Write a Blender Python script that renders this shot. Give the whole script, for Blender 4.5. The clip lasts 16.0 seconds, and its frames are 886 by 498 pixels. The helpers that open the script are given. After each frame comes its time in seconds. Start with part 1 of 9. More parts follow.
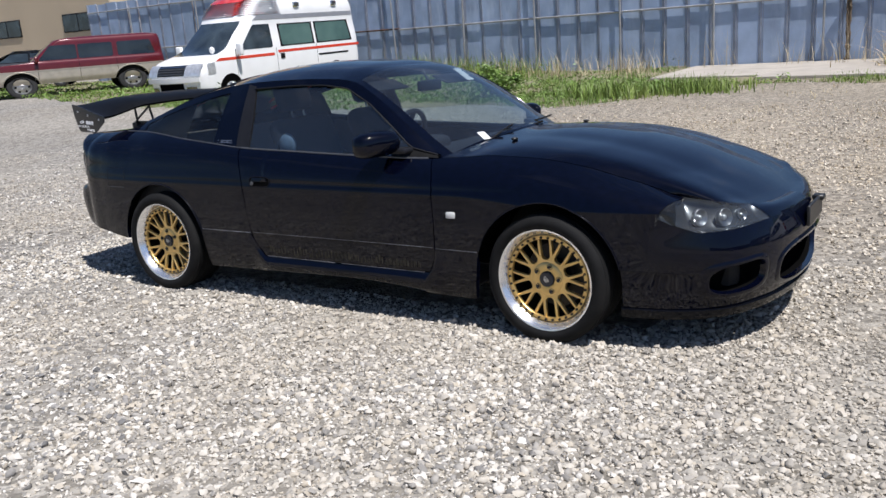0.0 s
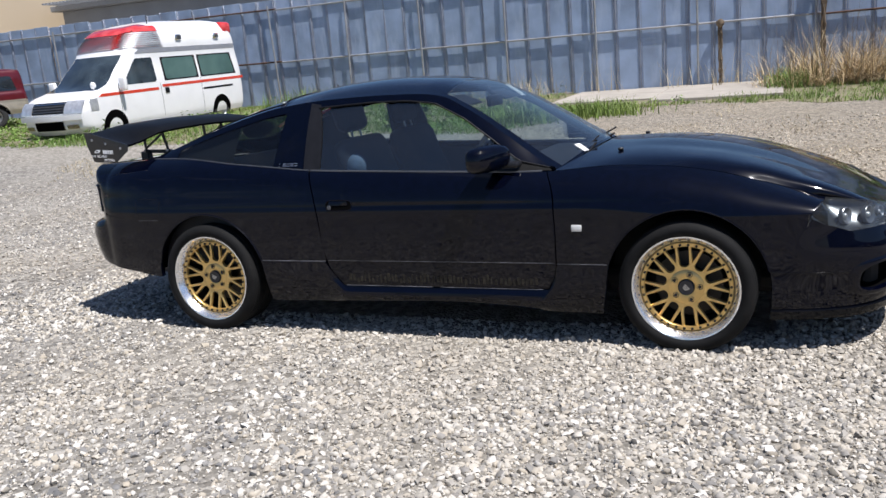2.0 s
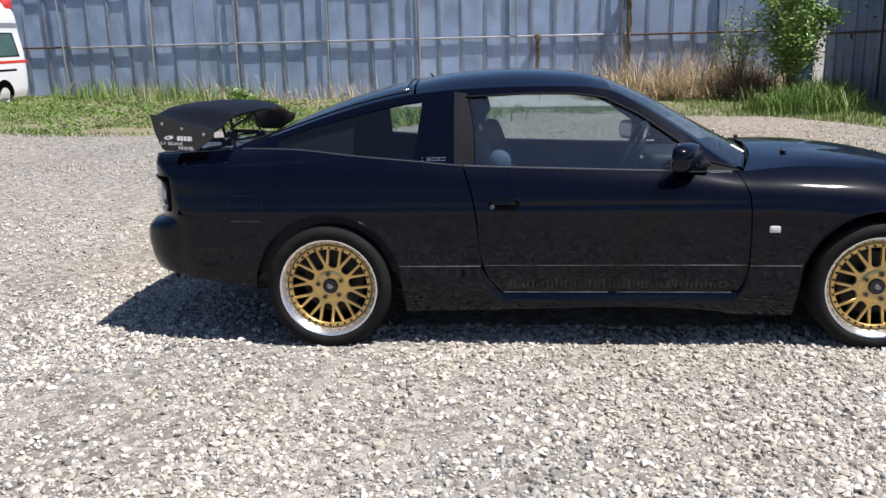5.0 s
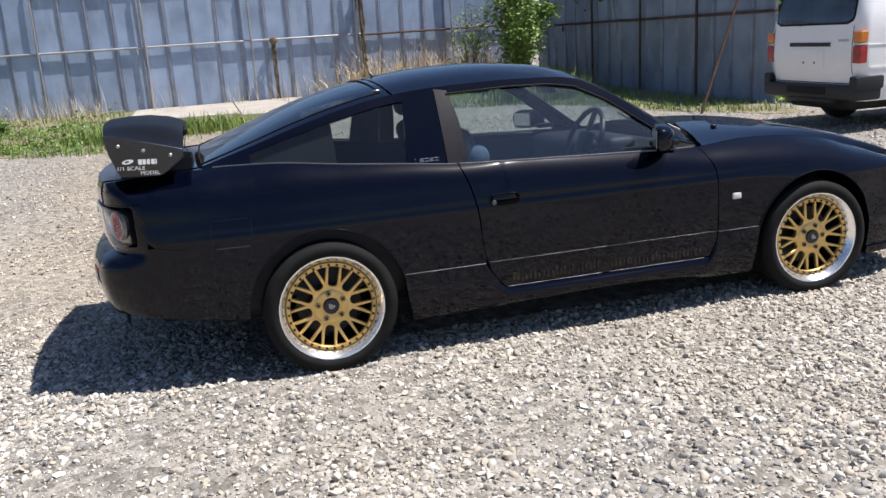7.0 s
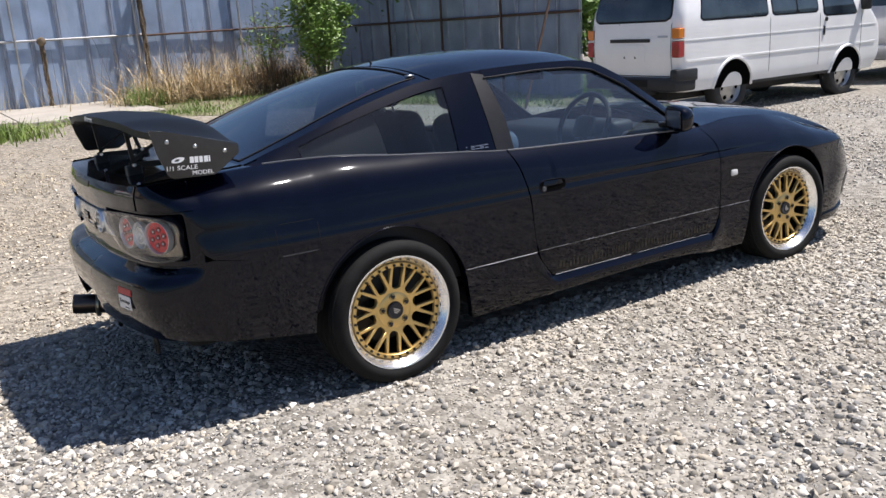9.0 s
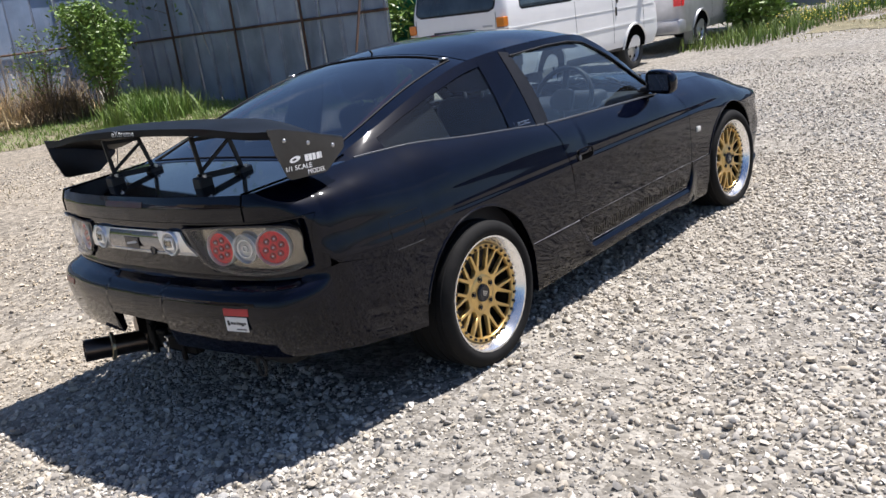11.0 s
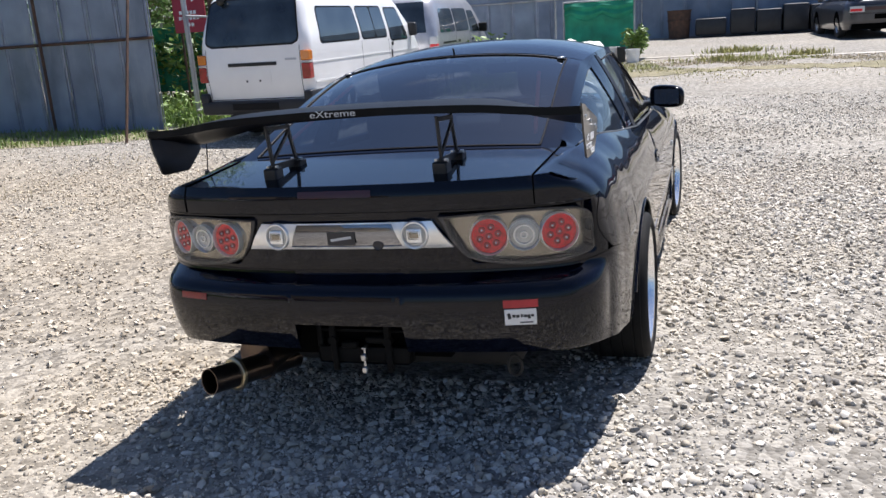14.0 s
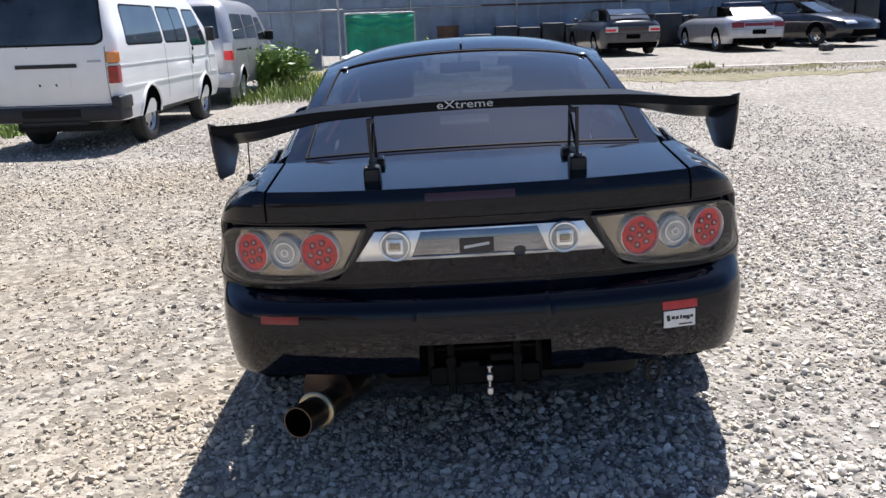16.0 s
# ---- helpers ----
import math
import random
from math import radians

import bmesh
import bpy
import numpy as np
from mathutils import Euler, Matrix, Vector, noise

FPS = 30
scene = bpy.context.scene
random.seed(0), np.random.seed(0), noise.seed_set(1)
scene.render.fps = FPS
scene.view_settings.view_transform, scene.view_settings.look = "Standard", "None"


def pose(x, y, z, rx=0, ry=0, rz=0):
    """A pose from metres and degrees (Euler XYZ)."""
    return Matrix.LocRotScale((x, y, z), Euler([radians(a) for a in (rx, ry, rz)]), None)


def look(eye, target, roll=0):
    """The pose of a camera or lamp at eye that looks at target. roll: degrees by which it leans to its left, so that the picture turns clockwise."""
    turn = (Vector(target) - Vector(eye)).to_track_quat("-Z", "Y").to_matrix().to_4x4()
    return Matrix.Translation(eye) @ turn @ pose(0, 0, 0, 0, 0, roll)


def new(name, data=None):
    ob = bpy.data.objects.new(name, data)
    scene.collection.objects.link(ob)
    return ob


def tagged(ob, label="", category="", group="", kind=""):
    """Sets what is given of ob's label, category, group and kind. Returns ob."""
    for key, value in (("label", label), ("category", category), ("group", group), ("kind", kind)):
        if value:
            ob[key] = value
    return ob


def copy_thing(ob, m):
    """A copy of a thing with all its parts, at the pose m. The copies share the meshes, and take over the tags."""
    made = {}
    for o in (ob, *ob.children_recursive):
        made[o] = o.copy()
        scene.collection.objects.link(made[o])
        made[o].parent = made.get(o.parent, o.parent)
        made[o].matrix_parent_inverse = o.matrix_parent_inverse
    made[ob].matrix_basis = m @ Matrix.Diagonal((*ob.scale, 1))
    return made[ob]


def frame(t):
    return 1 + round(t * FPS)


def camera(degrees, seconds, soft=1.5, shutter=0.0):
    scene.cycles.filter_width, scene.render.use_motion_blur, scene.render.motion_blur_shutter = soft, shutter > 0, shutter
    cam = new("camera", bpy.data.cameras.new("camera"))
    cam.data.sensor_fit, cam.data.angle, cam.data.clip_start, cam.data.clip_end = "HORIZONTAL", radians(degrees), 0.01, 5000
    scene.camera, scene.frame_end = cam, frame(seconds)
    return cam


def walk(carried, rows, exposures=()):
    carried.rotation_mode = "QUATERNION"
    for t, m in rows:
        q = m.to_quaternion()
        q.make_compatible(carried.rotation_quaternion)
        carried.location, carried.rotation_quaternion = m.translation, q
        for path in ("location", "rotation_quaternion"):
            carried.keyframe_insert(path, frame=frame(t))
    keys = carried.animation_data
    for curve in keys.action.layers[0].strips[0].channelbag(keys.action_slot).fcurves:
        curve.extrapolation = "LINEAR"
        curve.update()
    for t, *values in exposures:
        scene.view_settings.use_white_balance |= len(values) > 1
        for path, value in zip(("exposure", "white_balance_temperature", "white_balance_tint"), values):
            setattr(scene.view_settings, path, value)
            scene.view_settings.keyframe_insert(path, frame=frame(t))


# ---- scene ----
cam = camera(55.5, 16.0)
LEAN = pose(0, 0, 0, -1.6)  # the lot falls away a little towards the fence, and the car leans with it
PATH = [
    (0, (2.794, -4.061, 1.288), (1.742, -2.423, 0.831), -3.4),
    (0.5, (2.536, -4.173, 1.252), (1.535, -2.498, 0.815), -3.2),
    (1, (2.245, -4.262, 1.256), (1.371, -2.521, 0.802), -2.1),
    (1.5, (1.94, -4.435, 1.278), (1.093, -2.68, 0.829), -3.8),
    (2, (1.624, -4.46, 1.26), (0.876, -2.65, 0.857), -4.4),
    (2.5, (1.286, -4.526, 1.24), (0.628, -2.677, 0.854), -2.7),
    (3, (0.997, -4.608, 1.263), (0.456, -2.73, 0.836), -4.1),
    (3.5, (0.69, -4.603, 1.259), (0.196, -2.71, 0.842), -3.3),
    (3.7, (0.566, -4.607, 1.257), (0.088, -2.709, 0.844), -2.6),
    (5.8, (-0.92, -4.506, 1.289), (-0.797, -2.557, 0.855), -3.5),
    (6, (-1.038, -4.446, 1.285), (-0.844, -2.506, 0.838), -4.2),
    (6.5, (-1.357, -4.371, 1.29), (-1.023, -2.446, 0.859), -2.7),
    (7, (-1.673, -4.347, 1.31), (-1.165, -2.465, 0.865), -4.1),
    (7.5, (-1.916, -4.197, 1.293), (-1.358, -2.328, 0.85), -5.4),
    (8, (-2.209, -4.041, 1.29), (-1.431, -2.253, 0.844), -3.8),
    (8.5, (-2.5, -3.898, 1.292), (-1.622, -2.168, 0.806), -4.6),
    (9, (-2.76, -3.639, 1.307), (-1.733, -1.99, 0.831), -4.4),
    (9.2, (-2.877, -3.56, 1.292), (-1.803, -1.939, 0.826), -4.5),
    (11.3, (-3.768, -2.663, 1.347), (-2.287, -1.421, 0.836), -7.8),
    (11.5, (-3.834, -2.551, 1.353), (-2.321, -1.34, 0.856), -6.8),
    (12, (-4.048, -2.253, 1.359), (-2.461, -1.14, 0.866), -5.6),
    (12.5, (-4.19, -1.957, 1.338), (-2.57, -0.91, 0.812), -5.9),
    (13, (-4.29, -1.638, 1.344), (-2.612, -0.695, 0.8), -5.3),
    (13.5, (-4.47, -1.367, 1.373), (-2.662, -0.681, 0.862), -6.6),
    (14, (-4.527, -1.111, 1.329), (-2.695, -0.485, 0.831), -5.3),
    (14.5, (-4.522, -0.818, 1.327), (-2.635, -0.361, 0.848), -4.3),
    (15, (-4.601, -0.501, 1.352), (-2.695, -0.123, 0.879), -5.2),
    (15.5, (-4.532, -0.214, 1.334), (-2.613, 0.051, 0.836), -5.5),
    (16, (-4.461, 0.073, 1.324), (-2.528, 0.113, 0.812), -3.5),
]
walk(cam, [(t, LEAN @ look(eye, target, roll)) for t, eye, target, roll in PATH],
     exposures=[(0, 0.11, 6040, 13.6), (6, 0.37, 6210, 14.4), (9, 0.42, 6280, 14.6), (16, 0.68, 6120, 14.4)])

# ---- light ----
SUN_WAY = Vector((0.445, -0.152, 1.0)).normalized()  # towards the sun
world = bpy.data.worlds.new("world")
scene.world = world
world.use_nodes = True
wt = world.node_tree
sky = wt.nodes.new("ShaderNodeTexSky")
sky.sky_type = "NISHITA"
sky.sun_disc = False
sky.ozone_density = 6.0
sky.dust_density = 0.8
sky.sun_elevation = math.asin(SUN_WAY.z)
sky.sun_rotation = math.atan2(SUN_WAY.x, SUN_WAY.y)
sky_out = wt.nodes["Background"]
sky_out.inputs["Strength"].default_value = 0.074
# thin scattered clouds over the whole sky
way = wt.nodes.new("ShaderNodeTexCoord")
flat = wt.nodes.new("ShaderNodeMapping")
flat.inputs["Scale"].default_value = (1.0, 1.0, 2.4)
puff = wt.nodes.new("ShaderNodeTexNoise")
puff.inputs["Scale"].default_value, puff.inputs["Detail"].default_value, puff.inputs["Roughness"].default_value = 2.6, 9.0, 0.62
cover = wt.nodes.new("ShaderNodeMapRange")
cover.inputs[1].default_value, cover.inputs[2].default_value, cover.inputs[4].default_value = 0.58, 0.80, 0.38
blend = wt.nodes.new("ShaderNodeMix")
blend.data_type = "RGBA"
blend.inputs[7].default_value = (9.5, 9.8, 10.2, 1)
wt.links.new(way.outputs["Generated"], flat.inputs[0])
wt.links.new(flat.outputs[0], puff.inputs["Vector"])
wt.links.new(puff.outputs[0], cover.inputs[0])
wt.links.new(cover.outputs[0], blend.inputs[0])
wt.links.new(sky.outputs[0], blend.inputs[6])
wt.links.new(blend.outputs[2], sky_out.inputs[0])
sun = new("sun", bpy.data.lights.new("sun", "SUN"))
sun.data.energy = 5.75
sun.data.angle = radians(0.5)
sun.data.color = (1.0, 0.95, 0.87)
sun.matrix_world = look(SUN_WAY * 30, (0, 0, 0))

# ---- materials ----
def material(name, colour, rough=0.5, metal=0.0, coat=0.0, spec=0.5, var=0.0, scale=8.0, bump=0.0, bump_scale=60.0, second=None, stain=0.0, streak=1.0,
             stain_scale=1.5, stain_colour=(0.1, 0.08, 0.06), island=0.0, rough_var=0.0, alpha=1.0, trans=0.0, emit=None, coat_ior=1.5, coat_rough=0.03, shuffle=False):
    """A node material: base colour varied at two scales, bump, stains, gloss."""
    m = bpy.data.materials.new(name)
    m.use_nodes = True
    t = m.node_tree
    n, l = t.nodes, t.links
    p = n["Principled BSDF"]
    p.inputs["Roughness"].default_value = rough
    p.inputs["Metallic"].default_value = metal
    p.inputs["Coat Weight"].default_value = coat
    p.inputs["Coat Roughness"].default_value = coat_rough
    p.inputs["Coat IOR"].default_value = coat_ior
    p.inputs["Specular IOR Level"].default_value = spec
    p.inputs["Transmission Weight"].default_value = trans
    p.inputs["Alpha"].default_value = alpha
    p.inputs["Base Color"].default_value = (*colour, 1)
    co = n.new("ShaderNodeTexCoord")
    here = co.outputs["Object"]
    if shuffle:  # pieces that share a mesh get marks of their own
        info, away = n.new("ShaderNodeObjectInfo"), n.new("ShaderNodeVectorMath")
        away.operation = "MULTIPLY_ADD"
        away.inputs[1].default_value = (37.0, 23.0, 11.0)
        l.new(info.outputs["Random"], away.inputs[0])
        l.new(here, away.inputs[2])
        here = away.outputs[0]
    if emit:
        p.inputs["Emission Color"].default_value = (*emit[:3], 1)
        p.inputs["Emission Strength"].default_value = emit[3]
    last = None
    if var or second:
        tex = n.new("ShaderNodeTexNoise")
        tex.inputs["Scale"].default_value = scale
        tex.inputs["Detail"].default_value = 6
        l.new(here, tex.inputs["Vector"])
        mix = n.new("ShaderNodeMix")
        mix.data_type = "RGBA"
        lo = second or tuple(c * (1 - var) for c in colour)
        hi = colour if second else tuple(min(1, c * (1 + var)) for c in colour)
        mix.inputs[6].default_value, mix.inputs[7].default_value = (*lo, 1), (*hi, 1)
        ramp = n.new("ShaderNodeMapRange")
        ramp.inputs[1].default_value, ramp.inputs[2].default_value = 0.3, 0.7
        l.new(tex.outputs[0], ramp.inputs[0])
        l.new(ramp.outputs[0], mix.inputs[0])
        last = mix.outputs[2]
        if rough_var:
            rr = n.new("ShaderNodeMapRange")
            rr.inputs[3].default_value, rr.inputs[4].default_value = rough - rough_var, rough + rough_var
            l.new(tex.outputs[0], rr.inputs[0])
            l.new(rr.outputs[0], p.inputs["Roughness"])
    if stain:
        tex = n.new("ShaderNodeTexNoise")
        tex.inputs["Scale"].default_value = stain_scale
        tex.inputs["Detail"].default_value = 8
        tex.inputs["Roughness"].default_value = 0.65
        long = n.new("ShaderNodeMapping")
        long.inputs["Scale"].default_value = (1, 1, streak)
        l.new(here, long.inputs["Vector"])
        l.new(long.outputs[0], tex.inputs["Vector"])
        ramp = n.new("ShaderNodeMapRange")
        ramp.inputs[1].default_value, ramp.inputs[2].default_value = 0.52, 0.72
        ramp.inputs[4].default_value = stain
        l.new(tex.outputs[0], ramp.inputs[0])
        mix = n.new("ShaderNodeMix")
        mix.data_type = "RGBA"
        l.new(ramp.outputs[0], mix.inputs[0])
        mix.inputs[6].default_value, mix.inputs[7].default_value = (*colour, 1), (*stain_colour, 1)
        if last:
            l.new(last, mix.inputs[6])
        last = mix.outputs[2]
    if island:
        geo = n.new("ShaderNodeNewGeometry")
        hsv = n.new("ShaderNodeHueSaturation")
        rr = n.new("ShaderNodeMapRange")
        rr.inputs[3].default_value, rr.inputs[4].default_value = 1 - island, 1 + island
        l.new(geo.outputs["Random Per Island"], rr.inputs[0])
        l.new(rr.outputs[0], hsv.inputs["Value"])
        hsv.inputs["Color"].default_value = (*colour, 1)
        if last:
            l.new(last, hsv.inputs["Color"])
        last = hsv.outputs[0]
    if last:
        l.new(last, p.inputs["Base Color"])
    if bump:
        tex = n.new("ShaderNodeTexNoise")
        tex.inputs["Scale"].default_value = bump_scale
        tex.inputs["Detail"].default_value = 4
        l.new(here, tex.inputs["Vector"])
        b = n.new("ShaderNodeBump")
        b.inputs["Strength"].default_value = bump
        b.inputs["Distance"].default_value = 0.01
        l.new(tex.outputs[0], b.inputs["Height"])
        l.new(b.outputs[0], p.inputs["Normal"])
    return m


def glass(name, tint, gloss=1.0, ior=1.5, dust=0.0):
    """Thin tinted glass: the view through it, a mirror gloss by Fresnel and a film of pale dust."""
    m = bpy.data.materials.new(name)
    m.use_nodes = True
    n, l = m.node_tree.nodes, m.node_tree.links
    n.remove(n["Principled BSDF"])
    tr, gl, mix, lw, po, ma = (n.new("ShaderNode" + k) for k in ("BsdfTransparent", "BsdfGlossy", "MixShader", "LayerWeight", "Math", "Math"))
    tr.inputs[0].default_value = (*tint, 1)
    gl.inputs["Roughness"].default_value = 0.02
    gl.inputs[0].default_value = (gloss, gloss, gloss, 1)
    f0 = ((ior - 1) / (ior + 1)) ** 2
    lw.inputs[0].default_value = 0.5
    po.operation, ma.operation = "POWER", "MULTIPLY_ADD"
    po.inputs[1].default_value = 5.0
    ma.inputs[1].default_value, ma.inputs[2].default_value = 1 - f0, f0
    l.new(lw.outputs["Facing"], po.inputs[0])
    l.new(po.outputs[0], ma.inputs[0])
    l.new(ma.outputs[0], mix.inputs[0])
    l.new(tr.outputs[0], mix.inputs[1])
    l.new(gl.outputs[0], mix.inputs[2])
    film, over = n.new("ShaderNodeBsdfDiffuse"), n.new("ShaderNodeMixShader")
    film.inputs[0].default_value = (0.50, 0.52, 0.55, 1)
    co, tx, rg = n.new("ShaderNodeTexCoord"), n.new("ShaderNodeTexNoise"), n.new("ShaderNodeMapRange")
    tx.inputs["Scale"].default_value, tx.inputs["Detail"].default_value = 5.0, 6.0
    rg.inputs[1].default_value, rg.inputs[2].default_value, rg.inputs[3].default_value, rg.inputs[4].default_value = 0.3, 0.7, dust * 0.6, dust * 1.4
    l.new(co.outputs["Object"], tx.inputs["Vector"])
    l.new(tx.outputs[0], rg.inputs[0])
    l.new(rg.outputs[0], over.inputs[0])
    l.new(mix.outputs[0], over.inputs[1])
    l.new(film.outputs[0], over.inputs[2])
    l.new((over if dust else mix).outputs[0], n["Material Output"].inputs[0])
    return m


M = {
    "paint": material("black_paint", (0.0008, 0.0014, 0.0058), 0.32, 0.0, 1.0, 0.012, var=0.25, scale=30, coat_ior=1.38, coat_rough=0.045),
    "lip": material("scuffed_black_bumper", (0.0035, 0.004, 0.006), 0.5, 0.0, 0.9, 0.0, var=0.3, scale=12, coat_ior=1.32, coat_rough=0.09, stain=0.2, stain_scale=5, stain_colour=(0.03, 0.028, 0.025)),
    "plastic": material("black_plastic", (0.012, 0.012, 0.012), 0.45, bump=0.05, bump_scale=300),
    "rubber": material("tyre_rubber", (0.006, 0.006, 0.006), 0.8, 0.0, 0.0, 0.25, var=0.3, scale=20, bump=0.1, bump_scale=120, stain=0.3, stain_scale=6, stain_colour=(0.024, 0.022, 0.020)),
    "seal": material("rubber_seal", (0.008, 0.008, 0.009), 0.55, spec=0.2),
    "gold": material("gold_alloy", (0.76, 0.52, 0.19), 0.33, 0.75, 0.3, var=0.12, scale=20, stain=0.25, stain_scale=9, stain_colour=(0.30, 0.18, 0.06), rough_var=0.06),
    "polished": material("polished_lip", (0.88, 0.88, 0.88), 0.22, 0.9, rough_var=0.05, var=0.05, scale=30),
    "steel": material("brake_steel", (0.06, 0.052, 0.045), 0.45, 0.7, var=0.2, scale=15),
    "barrel_dark": material("dirty_barrel", (0.022, 0.016, 0.011), 0.6, 0.2, var=0.4, scale=14),
    "bolt": material("bolt_metal", (0.55, 0.55, 0.55), 0.3, 1.0),
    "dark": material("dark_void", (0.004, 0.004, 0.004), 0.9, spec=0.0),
    "matt_black": material("matt_black_plastic", (0.006, 0.006, 0.006), 0.7, spec=0.12, var=0.3, scale=20),
    "under": material("underbody", (0.012, 0.011, 0.010), 0.8, var=0.4, scale=8),
    "carbon": material("black_wing", (0.012, 0.012, 0.013), 0.32, 0.0, 0.5, var=0.3, scale=40, bump=0.02, bump_scale=200),
    "wing_top": material("matt_wing", (0.004, 0.004, 0.0045), 0.45, 0.0, 0.04, 0.12, var=0.3, scale=25, stain=0.2, stain_scale=6, stain_colour=(0.015, 0.015, 0.015)),
    "white_ink": material("white_lettering", (0.80, 0.80, 0.80), 0.5),
    "silver_ink": material("silver_lettering", (0.45, 0.47, 0.5), 0.4, 0.3),
    "chrome": material("chrome", (0.80, 0.81, 0.82), 0.08, 1.0),
    "lamp_silver": material("lamp_reflector", (0.86, 0.85, 0.83), 0.28, 0.7, var=0.2, scale=10),
    "lamp_grey": material("lamp_housing", (0.27, 0.245, 0.205), 0.18, 0.85, var=0.3, scale=10, bump=0.25, bump_scale=14),
    "lamp_bowl": material("headlamp_bowl", (0.13, 0.135, 0.14), 0.25, 0.7, var=0.3, scale=10),
    "lamp_dull": material("dulled_reflector", (0.34, 0.35, 0.36), 0.3, 0.8, var=0.3, scale=14),
    "lamp_dark": material("lamp_inner", (0.03, 0.03, 0.035), 0.25, 0.3),
    "lamp_red": material("red_lens", (0.80, 0.010, 0.016), 0.35, 0.0, 0.1, var=0.2, scale=60, bump=0.15, bump_scale=200),
    "lamp_round": material("deep_red_lens", (0.66, 0.010, 0.016), 0.35, 0.0, 0.1, var=0.3, scale=90, bump=0.2, bump_scale=160),
    "badge": material("dim_blue_badge", (0.15, 0.18, 0.25), 0.45),
    "red_dull": material("dull_red_reflector", (0.035, 0.003, 0.004), 0.35, 0.0, 0.5),
    "red_bar": material("faded_red_reflector", (0.22, 0.008, 0.010), 0.35, 0.0, 0.4, var=0.2, scale=40),
    "amber": material("amber_lens", (0.65, 0.20, 0.02), 0.15, 0.0, 0.8),
    "white_lens": material("clear_white_lens", (0.62, 0.62, 0.60), 0.15, 0.0, 0.8, var=0.1, scale=80),
    "label_white": material("white_sticker", (0.72, 0.71, 0.68), 0.5, var=0.08, scale=30),
    "label_red": material("red_sticker", (0.42, 0.03, 0.03), 0.5, var=0.15, scale=30),
    "ink": material("black_ink", (0.02, 0.02, 0.02), 0.6),
    "seat": material("dark_seat_cloth", (0.011, 0.013, 0.020), 0.9, var=0.3, scale=30, bump=0.2, bump_scale=150),
    "seat_blue": material("pale_seat_side", (0.10, 0.14, 0.20), 0.8, var=0.2, scale=20),
    "dash": material("dashboard", (0.012, 0.012, 0.015), 0.6, bump=0.1, bump_scale=250),
    "dull_seal": material("greyed_rubber", (0.010, 0.010, 0.012), 0.6, spec=0.12, var=0.3, scale=20),
    # pale grey that stands for sun glints along the black panel edges
    "worn_edge": material("panel_edge_glint", (0.17, 0.17, 0.185), 0.4, 0.4, var=0.7, scale=14),
    "trim": material("bright_trim", (0.10, 0.105, 0.115), 0.35, 0.5),
    "titanium": material("blued_exhaust", (0.16, 0.12, 0.09), 0.3, 0.95, var=0.4, scale=7, second=(0.05, 0.04, 0.045)),
    "exhaust_ring": material("heat_tinted_ring", (0.42, 0.36, 0.24), 0.3, 0.95, var=0.25, scale=12),
    "grime": material("grey_residue", (0.032, 0.028, 0.020), 0.6, spec=0.2, var=0.7, scale=90),
    "car_glass": glass("tinted_car_glass", (0.70, 0.77, 0.81), 1.0, 1.6, 0.004),
    "clear_glass": glass("clear_car_glass", (0.70, 0.79, 0.82), 1.0, 2.0, 0.012),
    "dark_glass": glass("dark_car_glass", (0.125, 0.145, 0.175), 1.0, 2.3, 0.002),
    "lamp_lens": glass("lamp_cover", (0.94, 0.94, 0.94), 1.0, 1.5, 0.006),
    "smoked_lens": glass("hazed_lens", (0.66, 0.69, 0.70), 1.0, 1.5, 0.02),
    "pillar": material("satin_pillar", (0.012, 0.012, 0.014), 0.42, 0.0, 0.0, 0.25, var=0.2, scale=30),
    "mirror": material("mirror", (0.45, 0.46, 0.48), 0.03, 1.0),
}

# ---- building tools ----
def part(name, bm, mat, parent, label="", smooth=40):
    """Links a bmesh as one mesh object under a thing or a part."""
    me = bpy.data.meshes.new(name)
    bmesh.ops.recalc_face_normals(bm, faces=bm.faces)
    bm.to_mesh(me)
    bm.free()
    return link_mesh(name, me, mat, parent, label, smooth)


def link_mesh(name, me, mat, parent, label="", smooth=40):
    for m in mat if isinstance(mat, (list, tuple)) else [mat]:
        me.materials.append(M[m] if isinstance(m, str) else m)
    if smooth:
        me.shade_smooth()
        me.set_sharp_from_angle(angle=radians(smooth))
    ob = new(name, me)
    if parent:
        ob.parent = parent
    return tagged(ob, label)


def thing(name, m, label, category, group="", kind=""):
    """An Empty at the base of a thing, to hold its parts."""
    ob = new(name)
    ob.empty_display_size = 0.1
    ob.matrix_world = m
    return tagged(ob, label, category, group, kind)


def spline(points, n=None):
    """A smooth curve through points (any dimension): a function of 0..1 along its chord length."""
    p = np.array(points, float)
    if len(p) == 2:
        return lambda u: p[0] + (p[1] - p[0]) * np.asarray(u, float)[..., None]
    s = np.r_[0, np.cumsum(np.linalg.norm(np.diff(p, axis=0), axis=1))]
    s /= s[-1]
    d = np.gradient(p, s, axis=0)

    def at(u):
        u = np.clip(np.asarray(u, float), 0, 1)
        i = np.clip(np.searchsorted(s, u, side="right") - 1, 0, len(s) - 2)
        h = (s[i + 1] - s[i])[..., None]
        w = ((u - s[i]) / (s[i + 1] - s[i]))[..., None]
        return (p[i] * (1 + 2 * w) * (1 - w) ** 2 + p[i + 1] * w * w * (3 - 2 * w)
                + h * d[i] * w * (1 - w) ** 2 - h * d[i + 1] * w * w * (1 - w))
    return at


